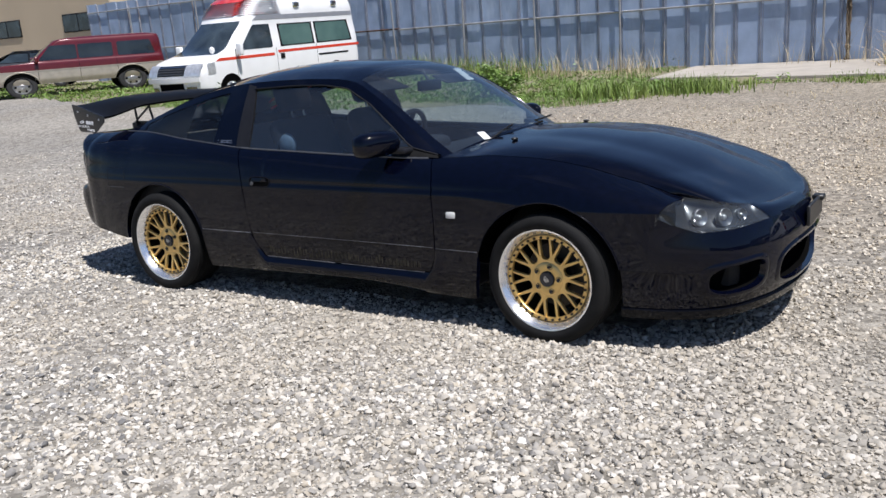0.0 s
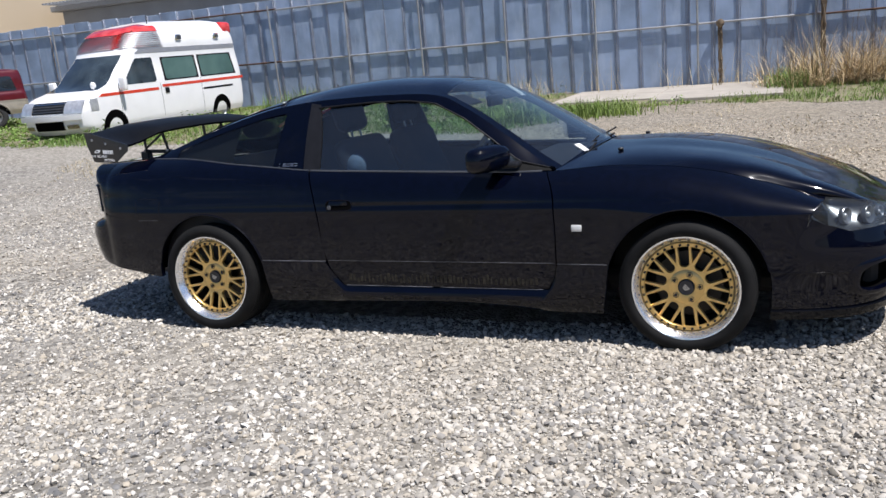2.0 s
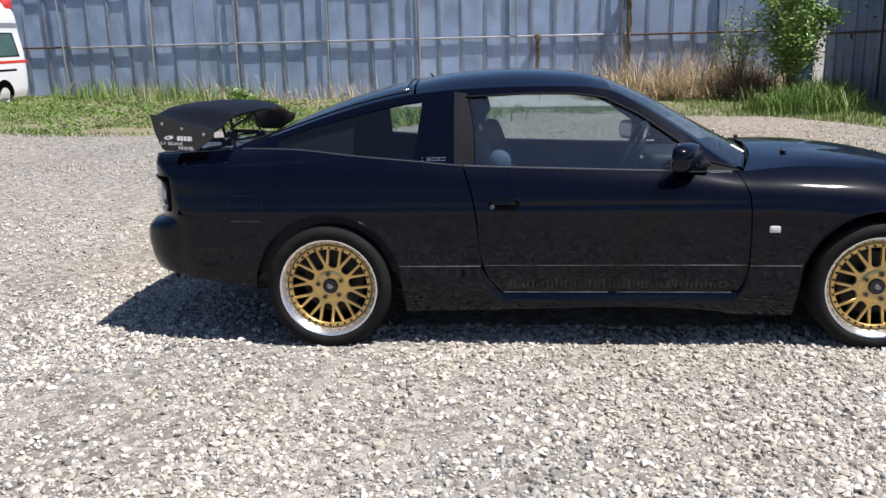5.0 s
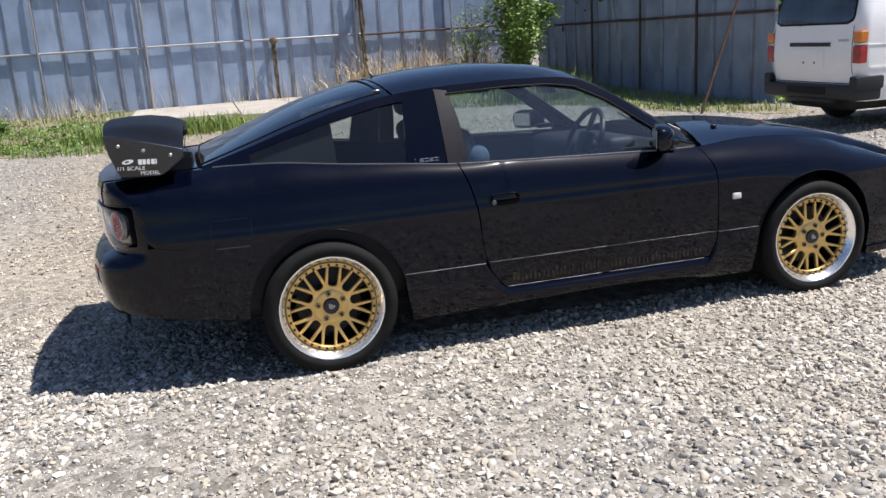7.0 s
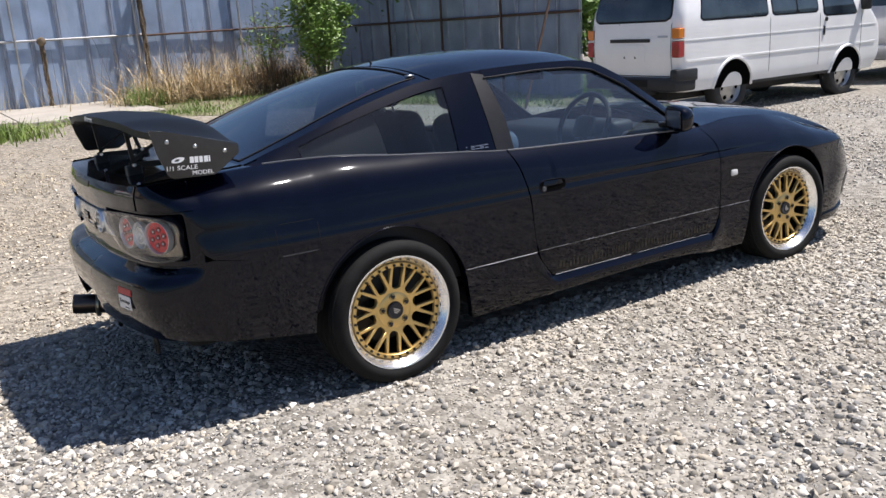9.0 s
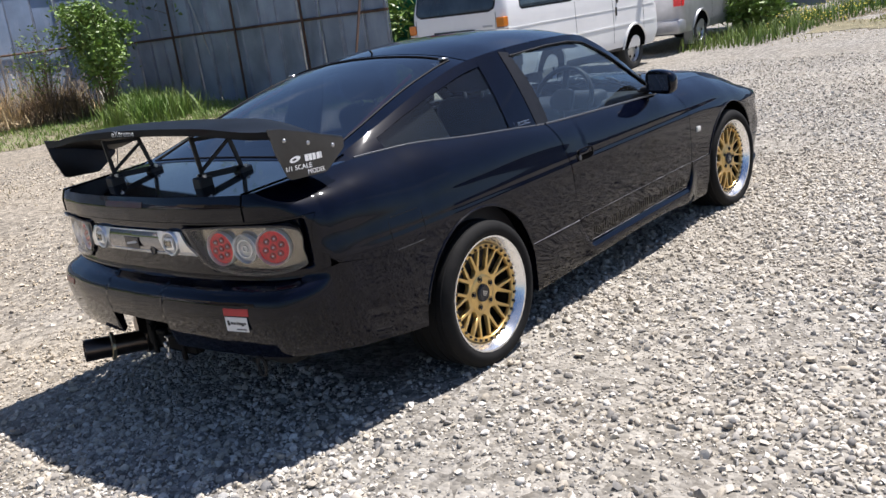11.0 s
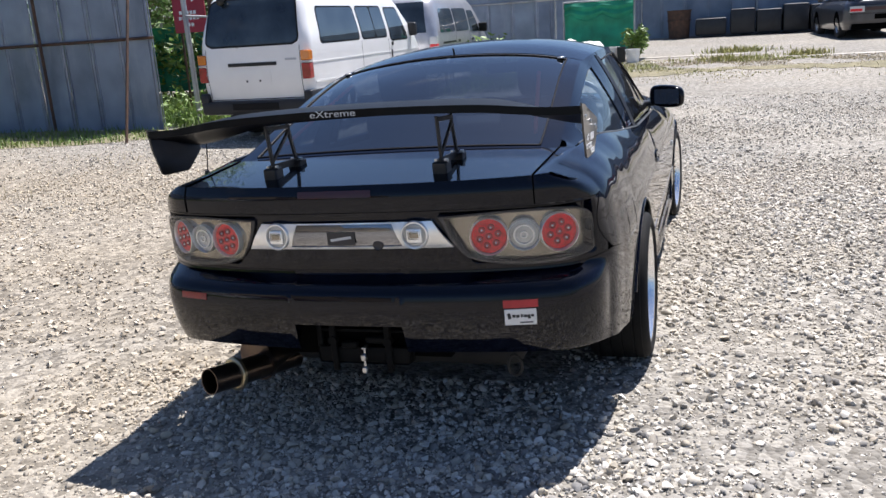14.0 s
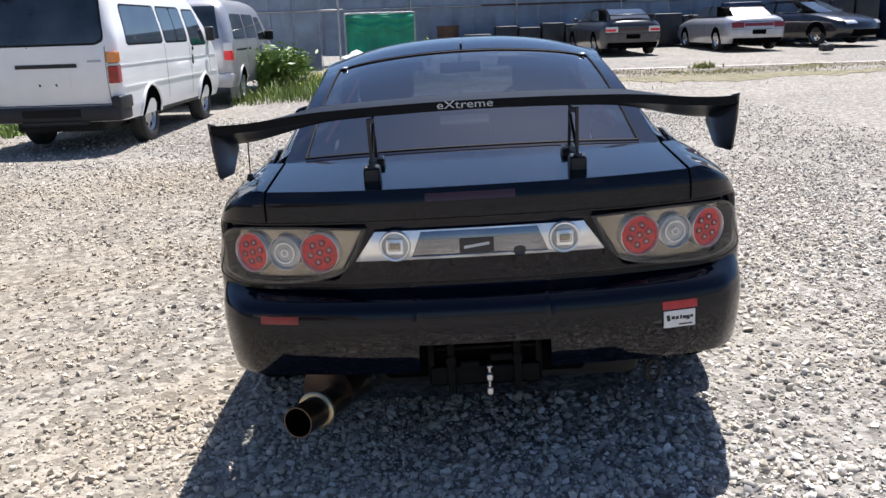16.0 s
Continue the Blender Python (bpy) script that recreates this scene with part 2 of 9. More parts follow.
def line(points):
    """A broken line through points, as a function of 0..1 along its length."""
    p = np.array(points, float)
    s = np.r_[0, np.cumsum(np.linalg.norm(np.diff(p, axis=0), axis=1))]
    s /= s[-1]
    return lambda u: np.stack([np.interp(u, s, p[:, k]) for k in range(p.shape[1])], -1)


def ease(points):
    """A smooth function of one number through (x, value) pairs, without overshoot."""
    x, v = np.array(points, float).T
    h, dl = np.diff(x), np.diff(v) / np.diff(x)
    d = np.zeros_like(v)
    for i in range(1, len(v) - 1):
        if dl[i - 1] * dl[i] > 0:
            w1, w2 = 2 * h[i] + h[i - 1], h[i] + 2 * h[i - 1]
            d[i] = (w1 + w2) / (w1 / dl[i - 1] + w2 / dl[i])
    d[0], d[-1] = dl[0], dl[-1]

    def at(q):
        q = np.clip(np.asarray(q, float), x[0], x[-1])
        i = np.clip(np.searchsorted(x, q, side="right") - 1, 0, len(x) - 2)
        w = (q - x[i]) / h[i]
        return (v[i] * (1 + 2 * w) * (1 - w) ** 2 + v[i + 1] * w * w * (3 - 2 * w)
                + h[i] * d[i] * w * (1 - w) ** 2 - h[i] * d[i + 1] * w * w * (1 - w))
    return at


def coons(bottom, right, top, left):
    """A patch between four edges (functions of 0..1; bottom and top run from left to right, left and right from bottom to top)."""
    c00, c10, c01, c11 = bottom(0.0), bottom(1.0), top(0.0), top(1.0)

    def at(u, v):
        u, v = np.asarray(u, float), np.asarray(v, float)
        a, b = u[..., None], v[..., None]
        return ((1 - b) * bottom(u) + b * top(u) + (1 - a) * left(v) + a * right(v)
                - ((1 - a) * (1 - b) * c00 + a * (1 - b) * c10 + (1 - a) * b * c01 + a * b * c11))
    return at


def uv(nu, nv, u0=0.0, u1=1.0, v0=0.0, v1=1.0):
    return np.meshgrid(np.linspace(u0, u1, nu), np.linspace(v0, v1, nv), indexing="ij")


def sheet(name, P, mat, parent, label="", rim=0.012, centre=(0, 0, 0.5), smooth=40, keep=None):
    """A panel from a grid of places: its outer face, without the cells that keep leaves out, and a folded rim."""
    nu, nv, _ = P.shape
    nrm = np.cross(np.gradient(P, axis=0), np.gradient(P, axis=1))
    nrm /= np.linalg.norm(nrm, axis=2)[..., None] + 1e-12
    flip = ((P - np.array(centre)) * nrm).sum() < 0
    if flip:
        nrm = -nrm
    idx = np.arange(nu * nv).reshape(nu, nv)
    f = np.stack([idx[:-1, :-1], idx[1:, :-1], idx[1:, 1:], idx[:-1, 1:]], -1).reshape(-1, 4)
    if flip:
        f = f[:, ::-1]
    if keep is not None:
        f = f[keep.reshape(-1)]
    v, faces = P.reshape(-1, 3), f.tolist()
    if rim:
        loop = np.r_[idx[:, 0], idx[-1, 1:], idx[-2::-1, -1], idx[0, -2:0:-1]]
        inner = v[loop] - nrm.reshape(-1, 3)[loop] * rim
        k, n = len(v), len(loop)
        v = np.vstack([v, inner])
        for i in range(n):
            j = (i + 1) % n
            q = [loop[j], loop[i], k + i, k + j]
            faces.append([int(c) for c in (q[::-1] if flip else q)])
    me = bpy.data.meshes.new(name)
    me.from_pydata(v.tolist(), [], faces)
    me.update()
    return link_mesh(name, me, mat, parent, label, smooth)


def bm_box(bm, x0, x1, y0, y1, z0, z1, bevel=0.0, m=None, seg=1):
    """Adds a box, with bevelled edges, to a bmesh."""
    r = bmesh.ops.create_cube(bm, size=1)
    vs = r["verts"]
    mat4 = Matrix.Translation(((x0 + x1) / 2, (y0 + y1) / 2, (z0 + z1) / 2)) @ Matrix.Diagonal((x1 - x0, y1 - y0, z1 - z0, 1))
    bmesh.ops.transform(bm, matrix=mat4, verts=vs)
    if bevel:
        es = list({e for v in vs for e in v.link_edges})
        out = bmesh.ops.bevel(bm, geom=es, offset=bevel, segments=seg, affect="EDGES", profile=0.5)
        vs = list({v for v in out["verts"]} | {v for v in vs if v.is_valid})
    if m:
        bmesh.ops.transform(bm, matrix=m, verts=[v for v in vs if v.is_valid])
    return bm


def bm_rod(bm, a, b, r, seg=8, r2=None):
    """Adds a round bar from a to b."""
    a, b = Vector(a), Vector(b)
    d = b - a
    m = Matrix.Translation((a + b) / 2) @ d.to_track_quat("Z", "Y").to_matrix().to_4x4()
    bmesh.ops.create_cone(bm, cap_ends=True, segments=seg, radius1=r, radius2=r if r2 is None else r2, depth=d.length, matrix=m)
    return bm


def bm_lathe(bm, profile, seg=48, m=None, closed=False):
    """Adds a turned form about the z axis; the profile is pairs (radius, z)."""
    rows = []
    for k in range(seg):
        a = 2 * math.pi * k / seg
        rows.append([bm.verts.new((r * math.cos(a), r * math.sin(a), z)) for r, z in profile])
    n = len(profile)
    for k in range(seg):
        A, B = rows[k], rows[(k + 1) % seg]
        for i in range(n if closed else n - 1):
            j = (i + 1) % n
            try:
                bm.faces.new((A[i], B[i], B[j], A[j]))
            except ValueError:
                pass
    bmesh.ops.remove_doubles(bm, verts=[v for r in rows for v in r], dist=1e-6)
    if m:
        bmesh.ops.transform(bm, matrix=m, verts=[v for r in rows for v in r if v.is_valid])
    return bm


def bm_prism(bm, outline, y0, y1, bevel=0.0, m=None):
    """Adds a plate with an outline in x and z, from y0 to y1."""
    a = [bm.verts.new((x, y0, z)) for x, z in outline]
    b = [bm.verts.new((x, y1, z)) for x, z in outline]
    n = len(outline)
    fs = [bm.faces.new(a), bm.faces.new(b[::-1])]
    for i in range(n):
        fs.append(bm.faces.new((a[i], b[i], b[(i + 1) % n], a[(i + 1) % n])))
    vs = a + b
    if bevel:
        es = list(set(fs[0].edges) | set(fs[1].edges))
        out = bmesh.ops.bevel(bm, geom=es, offset=bevel, segments=2, affect="EDGES", profile=0.5)
        vs = [v for v in set(out["verts"]) | set(vs) if v.is_valid]
    if m:
        bmesh.ops.transform(bm, matrix=m, verts=vs)
    return bm


def letters(name, text, size, mat, parent, m, thick=0.0006, width=None):
    """Raised lettering of the built-in font, as a mesh; fitted to a width where one is given."""
    cu = bpy.data.curves.new(name, "FONT")
    cu.body, cu.size, cu.extrude = text, size, thick
    cu.resolution_u = 3
    cu.align_x = cu.align_y = "CENTER"
    ob = bpy.data.objects.new(name, cu)
    scene.collection.objects.link(ob)
    bpy.context.view_layer.update()
    me = bpy.data.meshes.new_from_object(ob.evaluated_get(bpy.context.evaluated_depsgraph_get()))
    bpy.data.objects.remove(ob)
    xs = [v.co.x for v in me.vertices]
    k = width / (max(xs) - min(xs)) if width else 1
    me.transform(m @ Matrix.Diagonal((k, 1, 1, 1)))
    return link_mesh(name, me, mat, parent, "", 0)


# ---- the black coupe ----
coupe = thing("sports_car", LEAN @ pose(0, 0.017, 0), "glossy black hatchback coupe with gold mesh wheels standing on gravel", "car")

# Half outline of the body in plan, from the middle of the tail round the flank to the middle of the nose.
PLAN = spline([(-2.165, 0), (-2.158, 0.25), (-2.132, 0.47), (-2.062, 0.695), (-1.955, 0.795), (-1.78, 0.828), (-1.5, 0.845), (-1.1, 0.850),
               (-0.5, 0.848), (0.3, 0.848), (0.8, 0.850), (1.25, 0.854), (1.55, 0.838), (1.80, 0.785), (1.97, 0.680), (2.08, 0.50), (2.145, 0.25), (2.165, 0)])
_q = np.linspace(0, 1, 801)
_c = PLAN(_q)
_t = np.gradient(_c, axis=0)
_n = np.stack([-_t[:, 1], _t[:, 0]], -1)
_n /= np.linalg.norm(_n, axis=1)[:, None]
_xs = np.maximum.accumulate(_c[:, 0] + np.arange(801) * 1e-9)
_tail = slice(0, int(np.argmax(_c[:300, 1] > 0.82)))


def q_of_x(x):
    return np.interp(x, _xs, _q)


def q_of_tail(y):
    return np.interp(y, _c[_tail, 1], _q[_tail])


belt = ease([(-2.16, 0.894), (-2.0, 0.899), (-1.85, 0.906), (-1.65, 0.918), (-1.44, 0.915), (-1.1, 0.882), (-0.83, 0.858), (-0.6, 0.836), (-0.2, 0.820),
             (0.3, 0.803), (0.62, 0.795), (0.9, 0.808), (1.15, 0.798), (1.35, 0.770), (1.55, 0.722), (1.75, 0.668), (1.88, 0.632), (2.0, 0.600), (2.08, 0.585), (2.17, 0.575)])
inset = ease([(-2.16, 0.145), (-1.9, 0.155), (-1.65, 0.165), (-1.3, 0.128), (-0.9, 0.088), (-0.6, 0.076), (0.4, 0.078), (0.7, 0.12), (1.0, 0.16), (1.5, 0.165), (1.9, 0.12), (2.1, 0.06)])
side_low = ease([(0.10, 0.055), (0.16, 0.031), (0.22, 0.019), (0.30, 0.0105), (0.40, 0.0045), (0.50, 0.0012), (0.60, 0.0)])
tail_form = ease([(0.22, 0.06), (0.30, 0.005), (0.36, -0.045), (0.44, -0.068), (0.51, -0.076), (0.553, -0.070), (0.578, -0.050), (0.596, -0.012), (0.608, 0.006), (0.63, 0.003), (0.70, 0.0),
                  (0.775, -0.006), (0.79, -0.012), (0.85, -0.014), (0.90, 0.0)])
nose_form = ease([(0.08, 0.09), (0.13, 0.035), (0.20, 0.0), (0.28, -0.028), (0.36, -0.040), (0.44, -0.034), (0.50, -0.016), (0.54, 0.004), (0.56, 0.016), (0.60, 0.055), (0.66, 0.14), (0.74, 0.3)])


def smooth(a, b, x):
    w = np.clip((x - a) / (b - a), 0, 1)
    return w * w * (3 - 2 * w)


def wall(q, z, side=1, off=0.0):
    """The upright skin of the body; side -1 is the driver's flank."""
    q, z = np.asarray(q, float), np.asarray(z, float)
    cx, cy = np.interp(q, _q, _c[:, 0]), np.interp(q, _q, _c[:, 1])
    nx, ny = np.interp(q, _q, _n[:, 0]), np.interp(q, _q, _n[:, 1])
    zb = belt(cx)
    zc = 0.60 + 0.045 * smooth(1.35, 0.75, cx)  # the flank's crease
    w = np.clip((z - zc) / (zb - zc), 0, 1.15)
    square = smooth(-1.45, -1.9, cx)  # the shoulder grows squarer towards the tail
    roll = inset(cx) * ((0.35 - 0.20 * square) * w + (0.65 + 0.20 * square) * w ** (2.8 + 1.3 * smooth(-0.25, -0.7, cx) + 1.1 * square)) * (z > zc)
    tuck = smooth(-0.2, -0.6, cx)  # behind the door the shoulder rolls in across the car
    d = np.where(z > zc, roll * (1 - tuck), side_low(np.minimum(z, 0.60)))
    d = d + 0.004 * np.exp(-((z - 0.662) / 0.014) ** 2) * smooth(-2.0, -1.6, cx) * smooth(1.25, 1.0, cx)
    rear, front = smooth(0.45, 0.92, -nx), smooth(0.3, 0.92, nx)
    d = d * (1 - rear - front) + tail_form(z) * rear + nose_form(z) * front
    d = d - 0.014 * np.exp(-((z - 0.41) / 0.085) ** 2) * smooth(1.60, 1.78, cx) * (1 - front)
    d = d - off
    y = cy - ny * d
    side_y = np.where(cx < -1.5, np.maximum(cy, 0.845 - 0.05 * smooth(-1.5, -2.1, cx)), cy)
    limit = side_y - roll + off
    soft = 0.0006 + 0.0114 * smooth(0.0, 0.09, z - zc)
    gap = (y - limit) / soft
    y = np.where((tuck > 0.5) & (z > zc), y - soft * np.where(gap > 20, gap, np.log1p(np.exp(np.minimum(gap, 20)))), y - roll * tuck)
    return np.stack([cx - nx * d, y * side, z + 0 * q], -1)


def flank(f2, nu, nv, side, off=0.0, **k):
    """A grid on the flank from a patch in x and z."""
    p = f2(*uv(nu, nv, **k))
    return wall(q_of_x(p[..., 0]), p[..., 1], side, off)


def arch(cx, r, z0, z1, n=26):
    """The edge of a wheel opening, from height z0 on its rear side over the top to z1 on its front side."""
    a0, a1 = math.pi - math.asin((z0 - 0.283) / r), math.asin((z1 - 0.283) / r)
    return [(cx + r * math.cos(a), 0.283 + r * math.sin(a)) for a in np.linspace(a0, a1, n)]


def along(f, a, b, n=12):
    return [(x, float(f(x))) for x in np.linspace(a, b, n)]


FRONT_AXLE, REAR_AXLE, GAP = 1.2375, -1.2375, 0.0022
door_rear = [(-0.432, 0.262), (-0.500, 0.35), (-0.522, 0.42), (-0.546, 0.638), (-0.575, 0.76), (-0.602, float(belt(-0.6)))]
door_front = [(0.628, 0.266), (0.660, 0.33), (0.669, 0.45), (0.668, 0.60), (0.655, 0.72), (0.620, float(belt(0.62)))]
rail_z = ease([(-1.80, 0.900), (-1.72, 0.918), (-1.5, 0.982), (-1.3, 1.046), (-1.1, 1.103), (-0.87, 1.152), (-0.6, 1.176), (-0.3, 1.182), (-0.05, 1.176), (0.06, 1.160), (0.2, 1.095), (0.4, 0.965), (0.56, 0.850), (0.66, 0.785)])
rail_y = ease([(-1.80, 0.616), (-1.72, 0.614), (-1.5, 0.608), (-1.3, 0.598), (-1.1, 0.586), (-0.87, 0.576), (-0.6, 0.596), (-0.3, 0.599), (-0.05, 0.588), (0.06, 0.582), (0.2, 0.606), (0.4, 0.644), (0.56, 0.671), (0.66, 0.684)])


def house(x, z, side=1, off=0.0):
    """The sides of the cabin, between the belt line and the roof's rail."""
    x, z = np.asarray(x, float), np.asarray(z, float)
    zb, zr = belt(x) - 0.012, rail_z(x)
    yb = np.interp(q_of_x(x), _q, _c[:, 1]) - inset(x) - 0.012
    w = np.clip((z - zb) / np.maximum(zr - zb, 0.03), -0.1, 1.05)
    y = yb + (rail_y(x) - yb) * (0.75 * w + 0.25 * np.maximum(w, 0) ** 2)
    return np.stack([x, (y + off) * side, z + 0 * x], -1)


for side in (-1, 1):
    # front fender
    bottom = [(0.672, 0.386), (0.78, 0.386)] + arch(FRONT_AXLE, 0.345, 0.386, 0.520)
    rear_edge = [(0.672 + GAP, 0.386), (0.674, 0.58), (0.661, 0.72), (0.624, float(belt(0.624)))]
    f = coons(line(bottom + [(1.60, 0.526), (1.725, 0.533)]), spline([(1.725, 0.533), (1.728, 0.575), (1.737, 0.602), (1.78, 0.632), (1.845, float(belt(1.845)))]),
              line(along(belt, 0.624, 1.845, 30)), spline(rear_edge))
    fender = sheet("front_fender", flank(f, 150, 70, side), "paint", coupe, "black front fender with a rounded shoulder")
    p = wall(q_of_x(np.array(0.771)), np.array(0.55), side)
    bm = bmesh.new()
    bm_box(bm, 0.748, 0.796, p[1] * 1 - 0.008, p[1] + 0.008, 0.535, 0.566, 0.006, seg=2)
    part("side_marker", bm, "white_lens", fender, "small clear side marker lamp")
    # door
    f = coons(spline([(-0.432, 0.262), (0.1, 0.262), (0.628, 0.266)]), spline(door_front), line(along(belt, -0.602, 0.620, 20)), spline(door_rear))
    door = sheet("door", flank(f, 110, 80, side), "paint", coupe, "black car door with peeled decal marks along its foot")
    oval = lambda r, o: [wall(q_of_x(np.array(-0.42 + 0.072 * r * math.copysign(abs(math.cos(a)) ** 0.55, math.cos(a)))), np.array(0.668 + 0.026 * r * math.copysign(abs(math.sin(a)) ** 0.55, math.sin(a))), side, o)
                         for a in np.linspace(0, 2 * math.pi, 41)]
    bm = bmesh.new()
    ring = oval(1.0, 0.001)
    for a, b in zip(ring[:-1], ring[1:]):
        bm_rod(bm, a, b, 0.0024, 6)
    handle = part("door_handle", bm, "paint", door, "recessed black pull handle")
    bm = bmesh.new()
    bm.faces.new([bm.verts.new(c) for c in oval(0.97, 0.0015)[:-1]])
    part("handle_recess", bm, "dark", door)
    f = coons(line([(-0.478, 0.668), (-0.366, 0.668)]), line([(-0.366, 0.668), (-0.372, 0.689)]), line([(-0.470, 0.690), (-0.372, 0.690)]), line([(-0.478, 0.668), (-0.470, 0.690)]))
    sheet("pull_flap", flank(f, 10, 5, side, 0.006), "paint", door, rim=0.004)
    c = wall(q_of_x(np.array(-0.472)), np.array(0.658), side, 0.004)
    bm = bmesh.new()
    bm_lathe(bm, [(0.011, -0.004), (0.011, 0.002), (0.008, 0.004), (0.0, 0.003)], 16, Matrix.Translation(Vector(c)) @ pose(0, 0, 0, 90 * -side))
    part("door_lock", bm, "trim", door)
    rnd = random.Random(5)
    for k in range(46):
        x0 = -0.40 + k * 0.0215 + rnd.uniform(-0.003, 0.003)
        w, h = rnd.uniform(0.006, 0.016), rnd.uniform(0.020, 0.042)
        zz = 0.276 + rnd.uniform(0, 0.010)
        f = coons(line([(x0, zz), (x0 + w, zz + rnd.uniform(-0.004, 0.004))]), line([(x0 + w, zz), (x0 + w * rnd.uniform(0.8, 1.2), zz + h)]),
                  line([(x0, zz + h), (x0 + w, zz + h * rnd.uniform(0.8, 1))]), line([(x0, zz), (x0, zz + h)]))
        sheet("decal_residue", flank(f, 3, 4, side, 0.0012), "grime", door, rim=0.001)
    # rear quarter
    bottom = [(-1.93, 0.630), (-1.76, 0.600), (-1.62, 0.530)] + arch(REAR_AXLE, 0.345, 0.500, 0.386) + [(-0.70, 0.386), (-0.522, 0.386)]
    f = coons(line(bottom), spline([(-0.520, 0.386), (-0.532, 0.46), (-0.553, 0.638), (-0.582, 0.76), (-0.609, float(belt(-0.609)))]),
              line(along(belt, -1.94, -0.609, 30)), spline([(-1.93, 0.630), (-1.978, 0.68), (-1.990, 0.72), (-1.984, 0.77), (-1.960, 0.81), (-1.94, float(belt(-1.94)))]))
    quarter = sheet("rear_quarter", flank(f, 170, 80, side), "paint", coupe, "black rear quarter panel over the wheel")
    if side < 0:
        # the flap's lower line is pale, a glint put into its colour
        for a, b, c, d in ((-1.685, -1.55, 0.598, 0.6003), (-1.685, -1.55, 0.713, 0.7153), (-1.700, -1.6978, 0.612, 0.701), (-1.5372, -1.535, 0.612, 0.701)):
            f = coons(line([(a, c), (b, c)]), line([(b, c), (b, d)]), line([(a, d), (b, d)]), line([(a, c), (a, d)]))
            sheet("fuel_flap_gap", flank(f, 14, 4, side, 0.0008), "dull_seal" if c > 0.65 else "trim" if b - a > 0.1 else "seal", quarter, rim=0.001)
    # side skirt, with its dip under the door
    top = [(-0.906, 0.381), (-0.525, 0.381), (-0.505, 0.345), (-0.436, 0.256), (0.1, 0.256), (0.632, 0.260), (0.664, 0.325), (0.674, 0.381), (0.905, 0.381)]
    f = coons(spline([(-0.874, 0.165), (-0.3, 0.176), (0.2, 0.186), (0.45, 0.175), (0.66, 0.155), (0.874, 0.152)]), line([(0.874, 0.152), (0.892, 0.27), (0.905, 0.381)]), line(top), line([(-0.874, 0.165), (-0.893, 0.28), (-0.906, 0.381)]))
    g = uv(110, 24)
    p = f(*g)
    flare = np.interp(g[1], [0, 0.12, 0.45, 0.70, 0.86, 1.0], [0.014, 0.034, 0.036, 0.026, 0.004, -0.006]) * smooth(-0.86, -0.70, p[..., 0])
    flare = flare * (0.08 + 0.42 * smooth(-0.54, -0.40, p[..., 0]) * smooth(0.74, 0.60, p[..., 0]))
    skirt = sheet("side_skirt", wall(q_of_x(p[..., 0]), p[..., 1], side, 0.004 + flare), "paint", coupe, "black sill skirt with scuffed lower edge", rim=0.03)
    # added rolled edges: seam rods carry sun glints as pale colour, arches plain paint
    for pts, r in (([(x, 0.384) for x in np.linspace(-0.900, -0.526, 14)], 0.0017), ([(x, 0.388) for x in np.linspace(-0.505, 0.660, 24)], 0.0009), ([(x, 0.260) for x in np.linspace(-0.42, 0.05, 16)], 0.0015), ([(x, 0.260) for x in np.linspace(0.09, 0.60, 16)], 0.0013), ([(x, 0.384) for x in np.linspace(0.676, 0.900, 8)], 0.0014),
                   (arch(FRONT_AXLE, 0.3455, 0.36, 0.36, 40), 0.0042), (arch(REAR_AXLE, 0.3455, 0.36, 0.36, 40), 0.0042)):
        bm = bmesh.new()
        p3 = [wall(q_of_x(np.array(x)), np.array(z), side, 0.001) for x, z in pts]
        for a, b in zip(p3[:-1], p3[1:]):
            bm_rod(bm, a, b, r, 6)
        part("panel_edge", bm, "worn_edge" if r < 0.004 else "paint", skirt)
    # cabin sides
    qf = [(-0.665, 0.842), (-0.672, 1.0), (-0.675, 1.128)]
    sill = [(x, float(belt(x)) + 0.004) for x in np.linspace(-1.52, -0.665, 12)]
    roofline = [(x, float(rail_z(x)) - 0.022 - 0.012 * smooth(-1.5, -1.0, x)) for x in np.linspace(-1.52, -0.675, 14)]
    f = coons(line(sill), spline(qf), line(roofline), line([sill[0], roofline[0]]))
    p = f(*uv(36, 12))
    sheet("quarter_window", house(p[..., 0], p[..., 1], side, -0.004), "car_glass", coupe, "tinted rear side window", rim=0.004)
    lo = [(x, float(rail_z(x)) - 0.024 - 0.012 * smooth(-1.5, -1.0, x)) for x in np.linspace(-1.66, -0.60, 24)]
    hi = [(x, float(rail_z(x)) + 0.002) for x in np.linspace(-1.66, -0.60, 24)]
    f = coons(line(lo), line([lo[-1], hi[-1]]), line(hi), line([lo[0], hi[0]]))
    p = f(*uv(40, 5))
    sheet("rear_pillar", house(p[..., 0], p[..., 1], side), "paint", coupe)
    # tail of the window band down to the belt
    f = coons(line([(-1.72, float(belt(-1.72)) - 0.004), (-1.50, float(belt(-1.50)) - 0.004)]), line([(-1.50, float(belt(-1.5)) - 0.004), (-1.50, float(rail_z(-1.5)) - 0.02)]),
              line([(-1.72, float(rail_z(-1.72)) - 0.002), (-1.50, float(rail_z(-1.5)) - 0.02)]), line([(-1.72, float(belt(-1.72)) - 0.004), (-1.72, float(rail_z(-1.72)))]))
    p = f(*uv(14, 6))
    sheet("window_corner", house(p[..., 0], p[..., 1], side, 0.001), "paint", coupe, rim=0.008)
